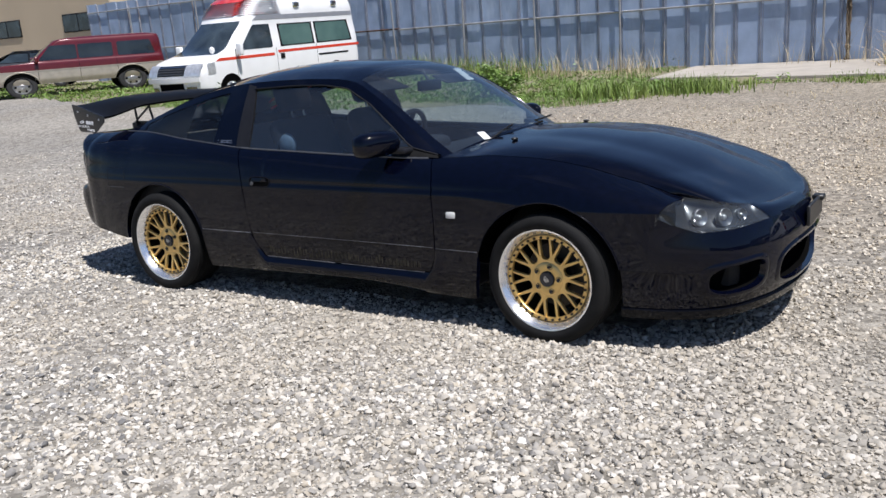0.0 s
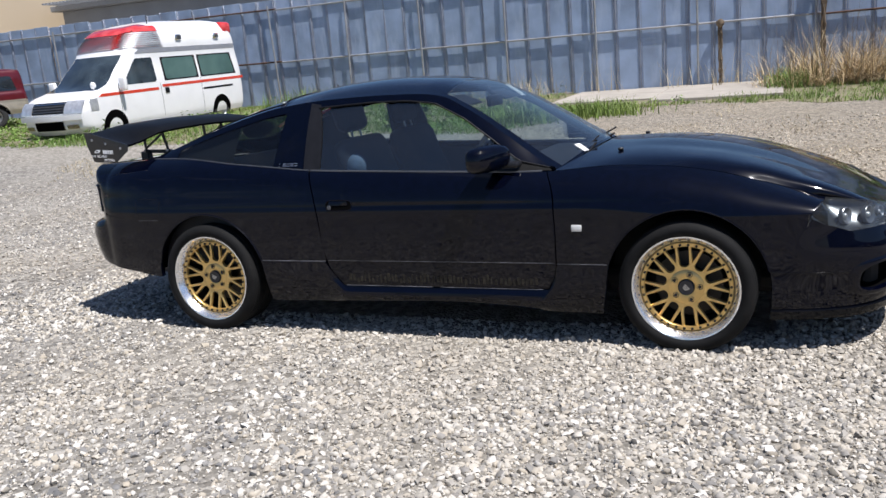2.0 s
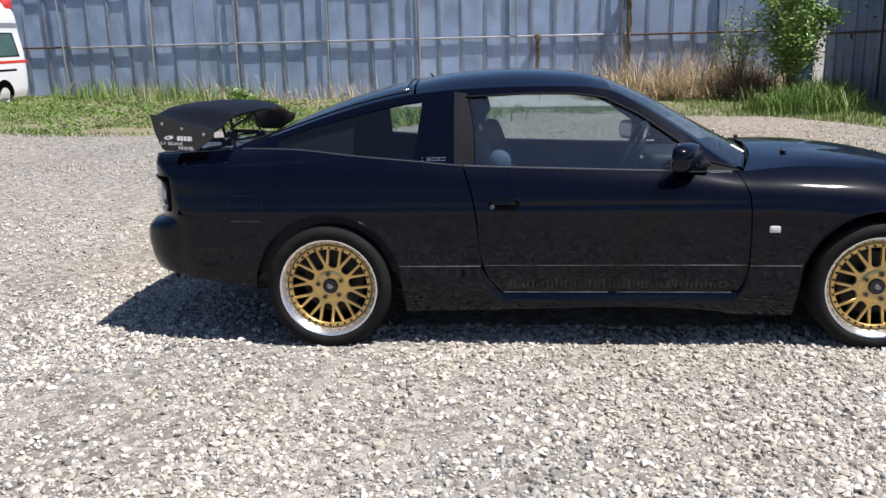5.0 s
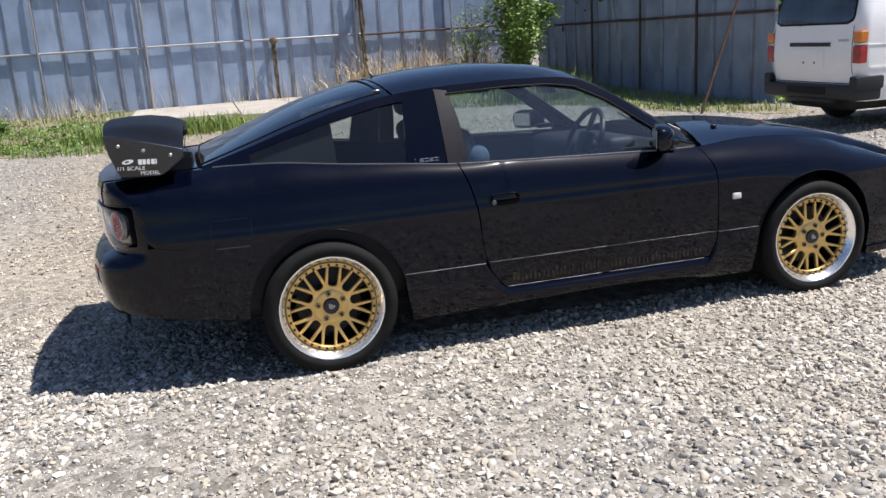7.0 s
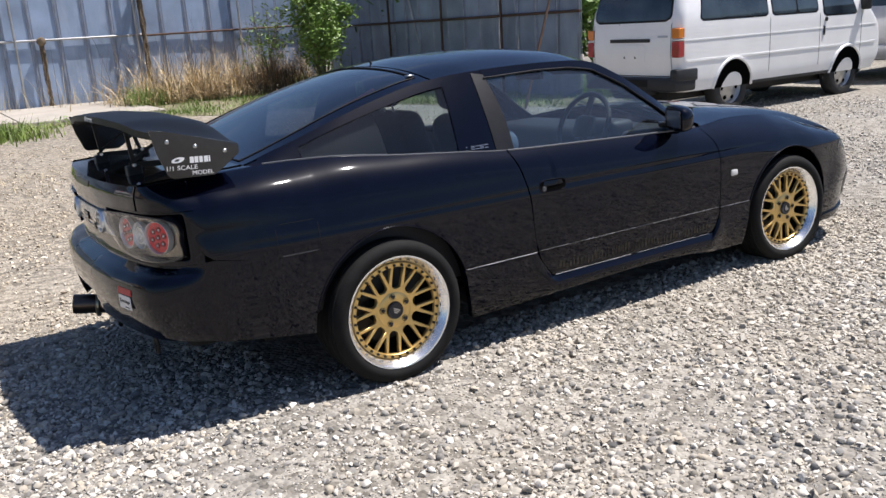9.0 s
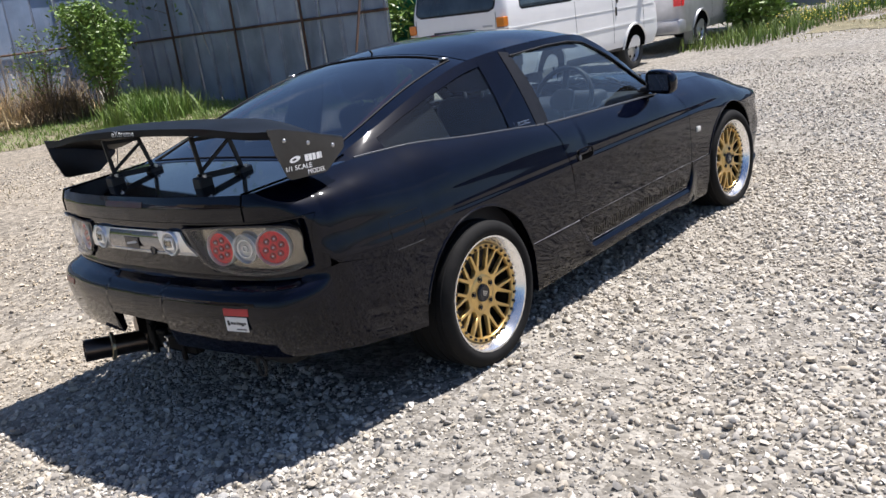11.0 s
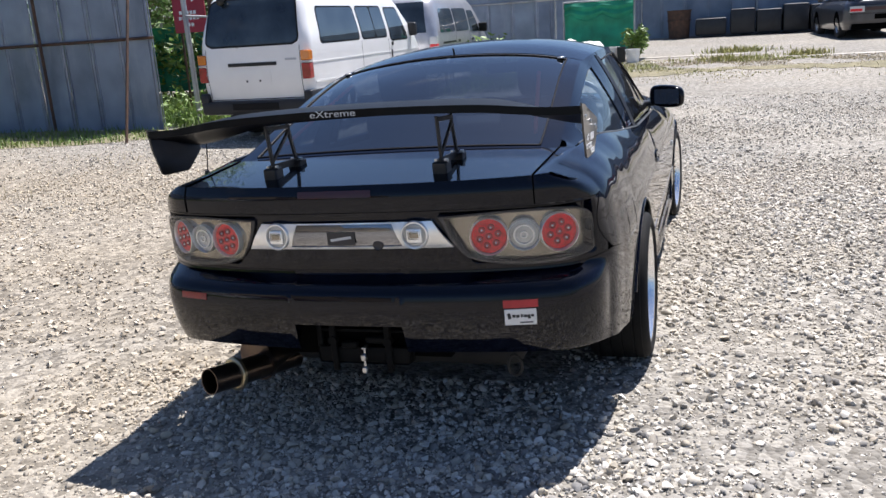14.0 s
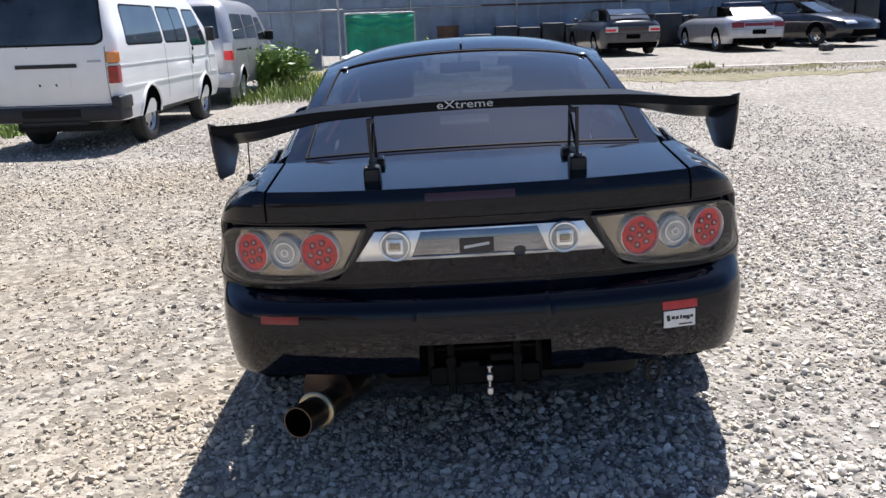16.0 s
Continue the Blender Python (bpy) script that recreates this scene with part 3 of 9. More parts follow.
    # dark band painted behind the middle pillar, and the pillar's cover
    f = coons(line([(-0.835, 0.853), (-0.652, 0.834)]), line([(-0.652, 0.834), (-0.652, 1.170)]), line([(-0.80, 1.140), (-0.652, 1.165)]), line([(-0.835, 0.853), (-0.80, 1.140)]))
    p = f(*uv(10, 12))
    band = sheet("window_band", house(p[..., 0], p[..., 1], side, 0.001), "paint", coupe, "black band over the window's front edge")
    if side < 0:
        a, b = house(np.array(-0.80), np.array(0.868), side, 0.004), house(np.array(-0.68), np.array(0.868), side, 0.004)
        up = house(np.array(-0.74), np.array(0.95), side, 0.004) - house(np.array(-0.74), np.array(0.868), side, 0.004)
        ex = Vector(b - a).normalized()
        ez = Vector(up).normalized()
        ny = ex.cross(ez)
        mm = Matrix((ex, ez, ny)).transposed().to_4x4()
        mm.translation = Vector((a + b) / 2)
        for k, w in enumerate((0.004, 0.018, 0.018, 0.018, 0.020)):
            bm = bmesh.new()
            x0 = -0.056 + k * 0.0225
            for z0, z1 in ((-0.0075, -0.005), (0.005, 0.0075)) + (((-0.001, 0.001),) if k in (1, 3) else ()):
                bm_box(bm, x0, x0 + w, z0, z1, 0, 0.0010, 0, mm)
            part("badge_mark", bm, "badge", band)
    f = coons(spline([(-0.648, 0.832), (-0.555, 0.826)]), spline([(-0.555, 0.826), (-0.560, 1.0), (-0.592, 1.158)]), line([(-0.650, 1.168), (-0.592, 1.166)]), spline([(-0.648, 0.832), (-0.650, 1.0), (-0.650, 1.168)]))
    p = f(*uv(6, 16))
    sheet("middle_pillar", house(p[..., 0], p[..., 1], side, 0.004), "pillar", coupe, "satin black pillar cover", rim=0.01)
    # door window and its frame
    gl = lambda x: float(rail_z(x)) - 0.030
    top = [(-0.585, 1.142), (-0.3, gl(-0.3)), (-0.1, gl(-0.1)), (0.04, gl(0.04) - 0.006), (0.2, gl(0.2) - 0.016), (0.36, gl(0.36) - 0.026), (0.485, gl(0.485) - 0.030)]
    f = coons(line([(x, float(belt(x)) + 0.004) for x in np.linspace(-0.552, 0.485, 14)]), line([(0.485, float(belt(0.485)) + 0.004), top[-1]]), spline(top), spline([(-0.552, 0.838), (-0.556, 1.0), (-0.585, 1.142)]))
    p = f(*uv(40, 14))
    sheet("door_window", house(p[..., 0], p[..., 1], side, -0.004), "clear_glass", door, "closed door window, lightly tinted", rim=0.004)
    xs = np.linspace(-0.598, 0.655, 40)
    lo = [(x, float(np.interp(x, [c[0] for c in top] + [0.65], [c[1] for c in top] + [0.800])) + 0.001) for x in xs]
    hi = [(x, float(rail_z(x)) + 0.003) for x in xs]
    f = coons(line(lo), line([lo[-1], hi[-1]]), line(hi), line([lo[0], hi[0]]))
    p = f(*uv(70, 5))
    sheet("roof_rail", house(p[..., 0], p[..., 1], side, 0.002), "paint", coupe, "black cant rail and windscreen pillar")
    tr = np.array([house(np.array(x), np.array(z), side, 0.006) for x, z in lo])
    bm = bmesh.new()
    for a, b in zip(tr[:-1], tr[1:]):
        bm_rod(bm, a, b, 0.0042, 6)
    part("window_trim", bm, "seal", door)
    sillp = [wall(q_of_x(np.array(x)), belt(x) + 0.002, side, 0.0) for x in np.linspace(-0.60, 0.60, 24)]
    bm = bmesh.new()
    for a, b in zip(sillp[:-1], sillp[1:]):
        bm_rod(bm, a, b, 0.005, 6)
    part("belt_moulding", bm, "trim", door, "thin bright moulding under the window")
    sillp = [wall(q_of_x(np.array(x)), belt(x) + 0.002, side, 0.0) for x in np.linspace(-1.66, -0.61, 24)]
    bm = bmesh.new()
    for a, b in zip(sillp[:-1], sillp[1:]):
        bm_rod(bm, a, b, 0.0035, 6)
    part("belt_moulding", bm, "trim", quarter, "thin bright moulding under the rear side window")
    # corner plate and mirror
    f = coons(line([(0.490, 0.802), (0.640, 0.795)]), line([(0.640, 0.795), (0.630, 0.806)]), line([(0.490, gl(0.49) - 0.030), (0.630, 0.806)]), line([(0.490, 0.802), (0.490, gl(0.49) - 0.03)]))
    p = f(*uv(6, 6))
    sheet("mirror_corner", house(p[..., 0], p[..., 1], side, 0.001), "matt_black", door)
    bm = bmesh.new()
    bmesh.ops.create_icosphere(bm, subdivisions=3, radius=1.0)
    for v in bm.verts:
        c = v.co
        s = [math.copysign(abs(a) ** 0.62, a) for a in c]
        rear = max(0.0, -s[0])
        v.co = (max(-0.040, s[0] * (0.062 - 0.012 * s[1] * side)) + 0.372 - 0.42 * s[1] * side * 0.096, side * 0.850 + s[1] * 0.096, 0.872 + s[2] * (0.062 - 0.010 * max(0.0, s[0])) - 0.006 * s[1] * side)
    mirror = part("door_mirror", bm, "paint", door, "black wing mirror on a short arm")
    bm = bmesh.new()
    bm_box(bm, -0.0008, 0.0008, -0.072, 0.072, -0.040, 0.040, 0, pose(0.3305, side * 0.850, 0.872, 0, 0, 22.8 * side))
    part("mirror_glass", bm, "mirror", door)
    bm = bmesh.new()
    bm_box(bm, 0.38, 0.50, min(side * 0.70, side * 0.79), max(side * 0.70, side * 0.79), 0.818, 0.846, 0.012, seg=2)
    part("mirror_arm", bm, "pillar", door)


def to_arch(qq, z, axle):
    """Draws the first columns of a bumper's grid on to the edge of the wheel opening."""
    if axle is None:
        return qq
    reach = np.sqrt(np.maximum(0.348 ** 2 - np.maximum(z - 0.283, 0) ** 2, 0.02))
    edge = q_of_x(axle + math.copysign(1, axle) * reach)
    s = np.clip((qq - qq[:1]) / (qq[-1:] - qq[:1]) / 0.25, 0, 1)
    return qq + (edge - qq[:1]) * (1 - s) ** 2


def both(q0, z_low, z_high, nq, nz, off=0.0, q1=None, axle=None):
    """A grid that runs from one flank round the tail or nose to the other flank; the heights are functions of the place on the half outline."""
    qs = np.linspace(q0, q1 if q1 is not None else 0.0, nq)
    lo, hi = np.array([z_low(q) for q in qs]), np.array([z_high(q) for q in qs])
    v = np.linspace(0, 1, nz)
    z = lo[:, None] + (hi - lo)[:, None] * v[None]
    qq = to_arch(np.repeat(qs[:, None], nz, 1), z, axle)
    off = off(qq, z) if callable(off) else off
    a, b = wall(qq, z, -1, off), wall(qq, z, 1, off)
    return np.concatenate([a, b[-2::-1]], 0)


def y_at(q):
    return float(np.interp(q, _q, _c[:, 1]))


def x_at(q):
    return float(np.interp(q, _q, _c[:, 0]))


# rear bumper, cut away for the number plate
def bump_low(q):
    y = y_at(q)
    return 0.455 if (x_at(q) < -2.1 and y < 0.185) else float(np.interp(x_at(q), [-2.15, -2.0, -1.9, -1.585], [0.362, 0.340, 0.322, 0.280]))


def bump_high(q):
    return float(np.interp(x_at(q), [-2.03, -1.93, -1.76, -1.62, -1.565], [0.612, 0.6278, 0.5978, 0.5278, 0.4978]))


qs = np.r_[np.linspace(float(q_of_x(-1.574)), float(q_of_tail(0.187)), 70), np.linspace(float(q_of_tail(0.183)), 0, 14)]


def both_list(qs, z_low, z_high, nz, off=0.0, axle=None):
    lo, hi = np.array([z_low(q) for q in qs]), np.array([z_high(q) for q in qs])
    v = np.linspace(0, 1, nz)
    z = lo[:, None] + (hi - lo)[:, None] * v[None]
    qq = to_arch(np.repeat(qs[:, None], nz, 1), z, axle)
    return np.concatenate([wall(qq, z, -1, off), wall(qq, z, 1, off)[-2::-1]], 0)


def lamp_well(q, z):
    """How deep the tail panel lies: it drops behind the lamps."""
    y = np.interp(q, _q, _c[:, 1])
    edge = 0.388 - 0.59 * (z - 0.66)
    return -0.002 - 0.030 * smooth(edge + 0.006, edge + 0.022, y) * smooth(0.634, 0.646, z) * smooth(0.801, 0.790, z) * smooth(-1.995, -2.015, np.interp(q, _q, _c[:, 0]))


rear_bumper = sheet("rear_bumper", both_list(qs, bump_low, bump_high, 40, 0.0, REAR_AXLE), "paint", coupe, "black rear bumper with a plate recess and scuffed corners", rim=0.03)
tail_panel = sheet("tail_panel", both(float(q_of_x(-1.955)), lambda q: 0.606, lambda q: 0.8065, 160, 40, lamp_well), "paint", coupe, "dark panel that carries the tail lamps", rim=0.004)
sheet("hatch_lip", both(float(q_of_x(-1.948)), lambda q: 0.809, lambda q: float(belt(x_at(q))), 60, 12), "paint", coupe, "upright black lip of the tailgate", rim=0.01)

# deck behind the rear window, tailgate and roof, all on patches between shared edges
def lip_top(u):
    u = np.asarray(u, float)
    y = (2 * u - 1) * 0.60
    q = q_of_tail(np.abs(y))
    cx = np.interp(q, _q, _c[:, 0])
    z = belt(cx)
    p = wall(q, z, 1)
    return np.stack([p[..., 0], np.abs(p[..., 1]) * np.sign(y), p[..., 2]], -1)


qa, qb = float(q_of_tail(0.60)), float(q_of_x(-1.70))


def deck_side(s):
    def at(v):
        q = qa + (qb - qa) * np.asarray(v, float)
        cx = np.interp(q, _q, _c[:, 0])
        return wall(q, belt(cx), s)
    return at


rail = lambda s, a, b: (lambda v: (lambda x: np.stack([x, rail_y(x) * s, rail_z(x)], -1))(a + (b - a) * np.asarray(v, float)))
ROOF_END, GLASS_END = -0.845, -1.72
seam = spline([(ROOF_END, -float(rail_y(ROOF_END)), float(rail_z(ROOF_END))), (ROOF_END - 0.012, -0.45, 1.186), (ROOF_END - 0.02, -0.22, 1.214), (ROOF_END - 0.024, 0, 1.222),
               (ROOF_END - 0.02, 0.22, 1.214), (ROOF_END - 0.012, 0.45, 1.186), (ROOF_END, float(rail_y(ROOF_END)), float(rail_z(ROOF_END)))])
foot = spline([(GLASS_END, -float(rail_y(GLASS_END)), float(rail_z(GLASS_END))), (GLASS_END - 0.008, -0.4, 0.926), (GLASS_END - 0.012, 0, 0.931), (GLASS_END - 0.008, 0.4, 0.926), (GLASS_END, float(rail_y(GLASS_END)), float(rail_z(GLASS_END)))])
# the tailgate's flat foot runs from lip to window in one sweep; a rounded shoulder joins it to the flank on each side
def deck(u, v):
    u, v = np.asarray(u, float), np.asarray(v, float)
    return lip_top(u) * (1 - v)[..., None] + foot(u) * v[..., None]


sheet("rear_deck", deck(*uv(60, 24)), "paint", coupe, "black tailgate deck under the wing")
for s in (-1, 1):
    u1 = 0.5 + 0.5 * s
    e = deck_side(s)(np.array(1.0))
    f = foot(np.array(u1))
    shoulder = coons(lambda v, u1=u1: deck(np.full_like(np.asarray(v, float), u1), v), line([tuple(f), tuple(e)]), deck_side(s), lambda w, c=lip_top(np.array(u1)): np.asarray(w, float)[..., None] * 0 + c)
    g = uv(40, 18)
    P = shoulder(*g)
    P[..., 2] = P[:, :1, 2] + (P[:, -1:, 2] - P[:, :1, 2]) * g[1] ** 3.5
    sheet("quarter_shoulder", P, "paint", coupe, rim=0.006)
    bm = bmesh.new()
    for k in range(20):
        a, b = (deck(np.array(u1), np.array(v)) + np.array([0, 0, 0.0012]) for v in (k / 20, (k + 1) / 20))
        bm_rod(bm, a, b, 0.0030, 5)
    c = lip_top(np.array(u1))
    zs = np.linspace(0.811, c[2], 8)
    pts = [wall(q_of_tail(np.array(0.60)), np.array(z), s, 0.0008) for z in zs]
    for a, b in zip(pts[:-1], pts[1:]):
        bm_rod(bm, a, b, 0.0026, 5)
    part("tailgate_gap", bm, "dark", coupe)

gate0 = coons(foot, rail(1, GLASS_END, ROOF_END), seam, rail(-1, GLASS_END, ROOF_END))


def gate(u, v, off=0.0):
    p = gate0(u, v)
    bulge = 0.018 * np.sin(np.pi * np.asarray(v, float)) * (1 - (2 * np.asarray(u, float) - 1) ** 4)
    return p + np.stack([0 * bulge, 0 * bulge, bulge + off], -1)


def frame_of(fn, name, u0, u1, v0, v1, mat, parent, n=40):
    """The painted border round a pane, in four strips."""
    for a, b, c, d, k in ((0, 1, 0, v0, (n, 4)), (0, 1, v1, 1, (n, 4)), (0, u0, v0, v1, (5, n)), (u1, 1, v0, v1, (5, n))):
        g = uv(*k, a, b, c, d)
        sheet(name, fn(*g), mat, parent, rim=0.006)


frame_of(gate, "tailgate_frame", 0.055, 0.945, 0.022, 0.965, "paint", coupe)
sheet("rear_window", gate(*uv(50, 40, 0.055, 0.945, 0.022, 0.965), -0.002), "dark_glass", coupe, "large dark tinted rear window", rim=0.004)
bm = bmesh.new()
for (a, b) in (((0.055, 0.022), (0.945, 0.022)), ((0.945, 0.022), (0.945, 0.965)), ((0.945, 0.965), (0.055, 0.965)), ((0.055, 0.965), (0.055, 0.022))):
    pts = [gate(np.array(a[0] + (b[0] - a[0]) * t), np.array(a[1] + (b[1] - a[1]) * t), 0.001) for t in np.linspace(0, 1, 30)]
    for p, r in zip(pts[:-1], pts[1:]):
        bm_rod(bm, p, r, 0.0035, 5)
part("rear_window_seal", bm, "dull_seal", coupe, "greyed seal round the rear window")
for s in (-1, 1):
    p = gate(np.array(0.5 + s * 0.425), np.array(0.955), 0.006)
    bm = bmesh.new()
    bm_box(bm, p[0] - 0.018, p[0] + 0.018, p[1] - 0.014, p[1] + 0.014, p[2] - 0.004, p[2] + 0.004, 0.003)
    hinge = part("hinge_plate", bm, "bolt", coupe, "bare metal hinge plate")
    bm = bmesh.new()
    a = gate(np.array(0.5 + s * 0.36), np.array(0.80), -0.03)
    b = gate(np.array(0.5 + s * 0.41), np.array(0.20), -0.03)
    bm_rod(bm, a, b, 0.008, 8)
    part("gas_strut", bm, material("red_strut", (0.88, 0.09, 0.05), 0.4), coupe, "red gas strut behind the rear window")

top_front = spline([(0.06, -float(rail_y(0.06)), float(rail_z(0.06))), (0.045, -0.42, 1.200), (0.03, 0, 1.226), (0.045, 0.42, 1.200), (0.06, float(rail_y(0.06)), float(rail_z(0.06)))])
roof0 = coons(seam, rail(1, ROOF_END, 0.06), top_front, rail(-1, ROOF_END, 0.06))


def roof(u, v, off=0.0):
    p = roof0(u, v)
    h = 0.020 * np.sin(np.pi * np.asarray(v, float)) * (1 - (2 * np.asarray(u, float) - 1) ** 2)
    return p + np.stack([0 * h, 0 * h, h + off], -1)


sheet("roof", roof(*uv(50, 40, 0, 1, 0.012, 1.0)), "paint", coupe, "smooth black roof skin")
bm = bmesh.new()
bm_rod(bm, (-0.80, 0.005, 1.228), (-0.82, 0.005, 1.252), 0.006, 8, 0.003)
part("antenna_stub", bm, "plastic", coupe)

# windscreen
cowl = spline([(0.66, -0.684, 0.786), (0.735, -0.42, 0.842), (0.775, 0, 0.868), (0.735, 0.42, 0.842), (0.66, 0.684, 0.786)])
screen0 = coons(cowl, rail(1, 0.66, 0.06), top_front, rail(-1, 0.66, 0.06))
frame_of(screen0, "windscreen_frame", 0.045, 0.955, 0.02, 0.96, "paint", coupe)
sheet("windscreen", screen0(*uv(40, 30, 0.045, 0.955, 0.02, 0.96)), "clear_glass", coupe, "clear windscreen with a paper notice inside", rim=0.004)
bm = bmesh.new()
a = screen0(np.array(0.80), np.array(0.80)) - np.array([0.02, 0, 0.012])
bm_box(bm, -0.034, 0.034, -0.002, 0.002, -0.062, 0.062, 0, Matrix.Translation(Vector(a)) @ pose(0, 0, 0, 0, 0, 90) @ pose(0, 0, 0, -55))
part("paper_notice", bm, "label_white", coupe, "white paper notice behind the windscreen")
bm = bmesh.new()
a = screen0(np.array(0.22), np.array(0.045)) + np.array([0.0, 0, 0.003])
bm_box(bm, -0.035, 0.035, -0.022, 0.022, -0.002, 0.001, 0, Matrix.Translation(Vector(a)) @ pose(0, 0, 0, 0, 28, -25))
part("small_sticker", bm, "label_white", coupe, "small white sticker at the windscreen's foot")
for y0, y1, o in ((-0.30, -0.62, 0), (0.16, -0.22, 0.01)):
    bm = bmesh.new()
    a, b = (0.772 - 0.12 * y0 ** 2, y0, 0.884 - 0.1 * y0 ** 2), (0.70 - 0.06 * (y1 + 0.4), y1, 0.862 - 0.14 * abs(y1))
    bm_rod(bm, a, b, 0.006, 6)
    bm_rod(bm, (a[0] - 0.02, a[1] + 0.16, a[2] + 0.02), (b[0] - 0.035, b[1] - 0.02, b[2] + 0.012), 0.005, 6)
    part("wiper", bm, "seal", coupe, "black windscreen wiper")
# bonnet
hood_edge = lambda s: (lambda v: wall(q_of_x(0.655 + (1.845 - 0.655) * np.asarray(v, float)), belt(0.655 + (1.845 - 0.655) * np.asarray(v, float)) + 0.001, s, -0.004))
e0, e1 = hood_edge(1)(np.array(0.0)), hood_edge(1)(np.array(1.0))
hood_rear = spline([(e0[0], -e0[1], e0[2]), (0.755, -0.42, 0.846), (0.80, 0, 0.873), (0.755, 0.42, 0.846), (e0[0], e0[1], e0[2])])
hood_nose = spline([(e1[0], -e1[1], e1[2]), (1.945, -0.615, 0.622), (2.02, -0.455, 0.594), (2.068, -0.25, 0.574), (2.088, 0, 0.568), (2.068, 0.25, 0.574), (2.02, 0.455, 0.594), (1.945, 0.615, 0.622), (e1[0], e1[1], e1[2])])
hood0 = coons(hood_rear, hood_edge(1), hood_nose, hood_edge(-1))


def hood(u, v, off=0.0):
    u, v = np.asarray(u, float), np.asarray(v, float)
    h = 0.026 * np.sin(np.pi * v) * (1 - (2 * u - 1) ** 4) + off
    h = h - 0.004 * np.exp(-((np.abs(2 * u - 1) - 0.42) / 0.13) ** 2) * smooth(0.0, 0.3, v) * smooth(1.0, 0.7, v)
    return hood0(u, v) + np.stack([0 * h, 0 * h, h], -1)


bonnet = sheet("bonnet", hood(*uv(60, 60)), "paint", coupe, "long black bonnet with two shallow dips")
for s in (-1, 1):
    p = hood(np.array(0.5 + s * 0.30), np.array(0.12), 0.006)
    bm = bmesh.new()
    bm_box(bm, p[0] - 0.012, p[0] + 0.012, p[1] - 0.016, p[1] + 0.016, p[2] - 0.005, p[2] + 0.008, 0.004)
    part("washer_jet", bm, "plastic", bonnet)
# front bumper and nose
def nose_low(q):
    return float(np.interp(x_at(q), [1.58, 1.9, 2.17], [0.150, 0.150, 0.170]))


def nose_high(q):
    return float(np.interp(x_at(q), [1.52, 1.712, 1.738, 1.79, 1.88, 2.0, 2.07, 2.11, 2.165], [0.520, 0.530, 0.588, 0.550, 0.516, 0.523, 0.533, 0.538, 0.540]))


def nose_xy(y):
    return np.interp(np.abs(y), _c[::-1, 1][:300], _q[::-1][:300])


def nose_loop(ya, yb, za, zb, off, n=48, power=0.6, lean=0.0):
    """A rounded ring on the nose skin."""
    out = []
    for a in np.linspace(0, 2 * math.pi, n + 1):
        c, s = (math.copysign(abs(k) ** power, k) for k in (math.cos(a), math.sin(a)))
        y = (ya + yb) / 2 + (yb - ya) / 2 * c
        z = (za + zb) / 2 + (zb - za) / 2 * s + lean * c
        p = wall(nose_xy(np.array(y)), np.array(z), 1, off)
        p[1] = abs(p[1]) * (1 if y >= 0 else -1)
        out.append(p)
    return np.array(out)


INTAKES = ((0.535, 0.725, 0.262, 0.384, -0.014), (-0.725, -0.535, 0.262, 0.384, 0.014), (-0.44, 0.44, 0.235, 0.405, 0.0))
P = both(float(q_of_x(1.575)), nose_low, nose_high, 110, 50, 0.0, 1.0, FRONT_AXLE)
mid_y, mid_z = ((P[1:, 1:, k] + P[:-1, :-1, k]) / 2 for k in (1, 2))
solid = np.ones(mid_y.shape, bool)
for ya, yb, za, zb, lean in INTAKES:
    c = (mid_y - (ya + yb) / 2) / ((yb - ya) / 2 + 0.010)
    h = (mid_z - (za + zb) / 2 - lean * c) / ((zb - za) / 2 + 0.009)
    solid &= ~((np.abs(c) ** 3.3 + np.abs(h) ** 3.3 < 1) & ((P[1:, 1:, 0] + P[:-1, :-1, 0]) / 2 > 1.75))
front_bumper = sheet("front_bumper", P, "paint", coupe, "black aero front bumper with air intakes", rim=0.03, keep=solid)
for ya, yb, za, zb, lean in INTAKES:
    rings = [nose_loop(ya - 0.024, yb + 0.024, za - 0.022, zb + 0.022, 0.0008, lean=lean), nose_loop(ya - 0.012, yb + 0.012, za - 0.011, zb + 0.011, 0.007, lean=lean),
             nose_loop(ya, yb, za, zb, 0.0045, lean=lean), nose_loop(ya + 0.006, yb - 0.006, za + 0.006, zb - 0.006, -0.020, lean=lean)]
    sheet("intake_lip", np.stack(rings, 1), "paint", front_bumper, rim=0)
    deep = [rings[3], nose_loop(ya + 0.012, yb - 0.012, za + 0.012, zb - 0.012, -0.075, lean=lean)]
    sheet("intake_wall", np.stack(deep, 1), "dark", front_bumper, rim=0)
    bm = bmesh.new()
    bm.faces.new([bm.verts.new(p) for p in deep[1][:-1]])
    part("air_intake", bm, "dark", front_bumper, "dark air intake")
for side in (-1, 1):
    bm = bmesh.new()
    pts = [wall(q_of_x(np.array(x)), np.array(0.356 - 0.03 * (x - 1.58)), side, 0.0) for x in np.linspace(1.578, 1.90, 14)]
    for a, b in zip(pts[:-1], pts[1:]):
        bm_rod(bm, a, b, 0.0022, 5)
    part("bumper_seam", bm, "lip", front_bumper)
low = both(float(q_of_x(1.58)), lambda q: nose_low(q) - 0.004, lambda q: nose_low(q) + 0.034, 60, 6, 0.012, 1.0)
sheet("bumper_lip", low, "lip", front_bumper, "scuffed lower lip of the front bumper", rim=0.02)
bm = bmesh.new()
bm_box(bm, 2.19, 2.205, -0.17, 0.17, 0.445, 0.535, 0.004, pose(0, 0, 0))
bm_box(bm, 2.17, 2.222, 0.09, 0.15, 0.515, 0.540, 0.006)
part("plate_bracket", bm, "plastic", coupe, "empty front number plate bracket")
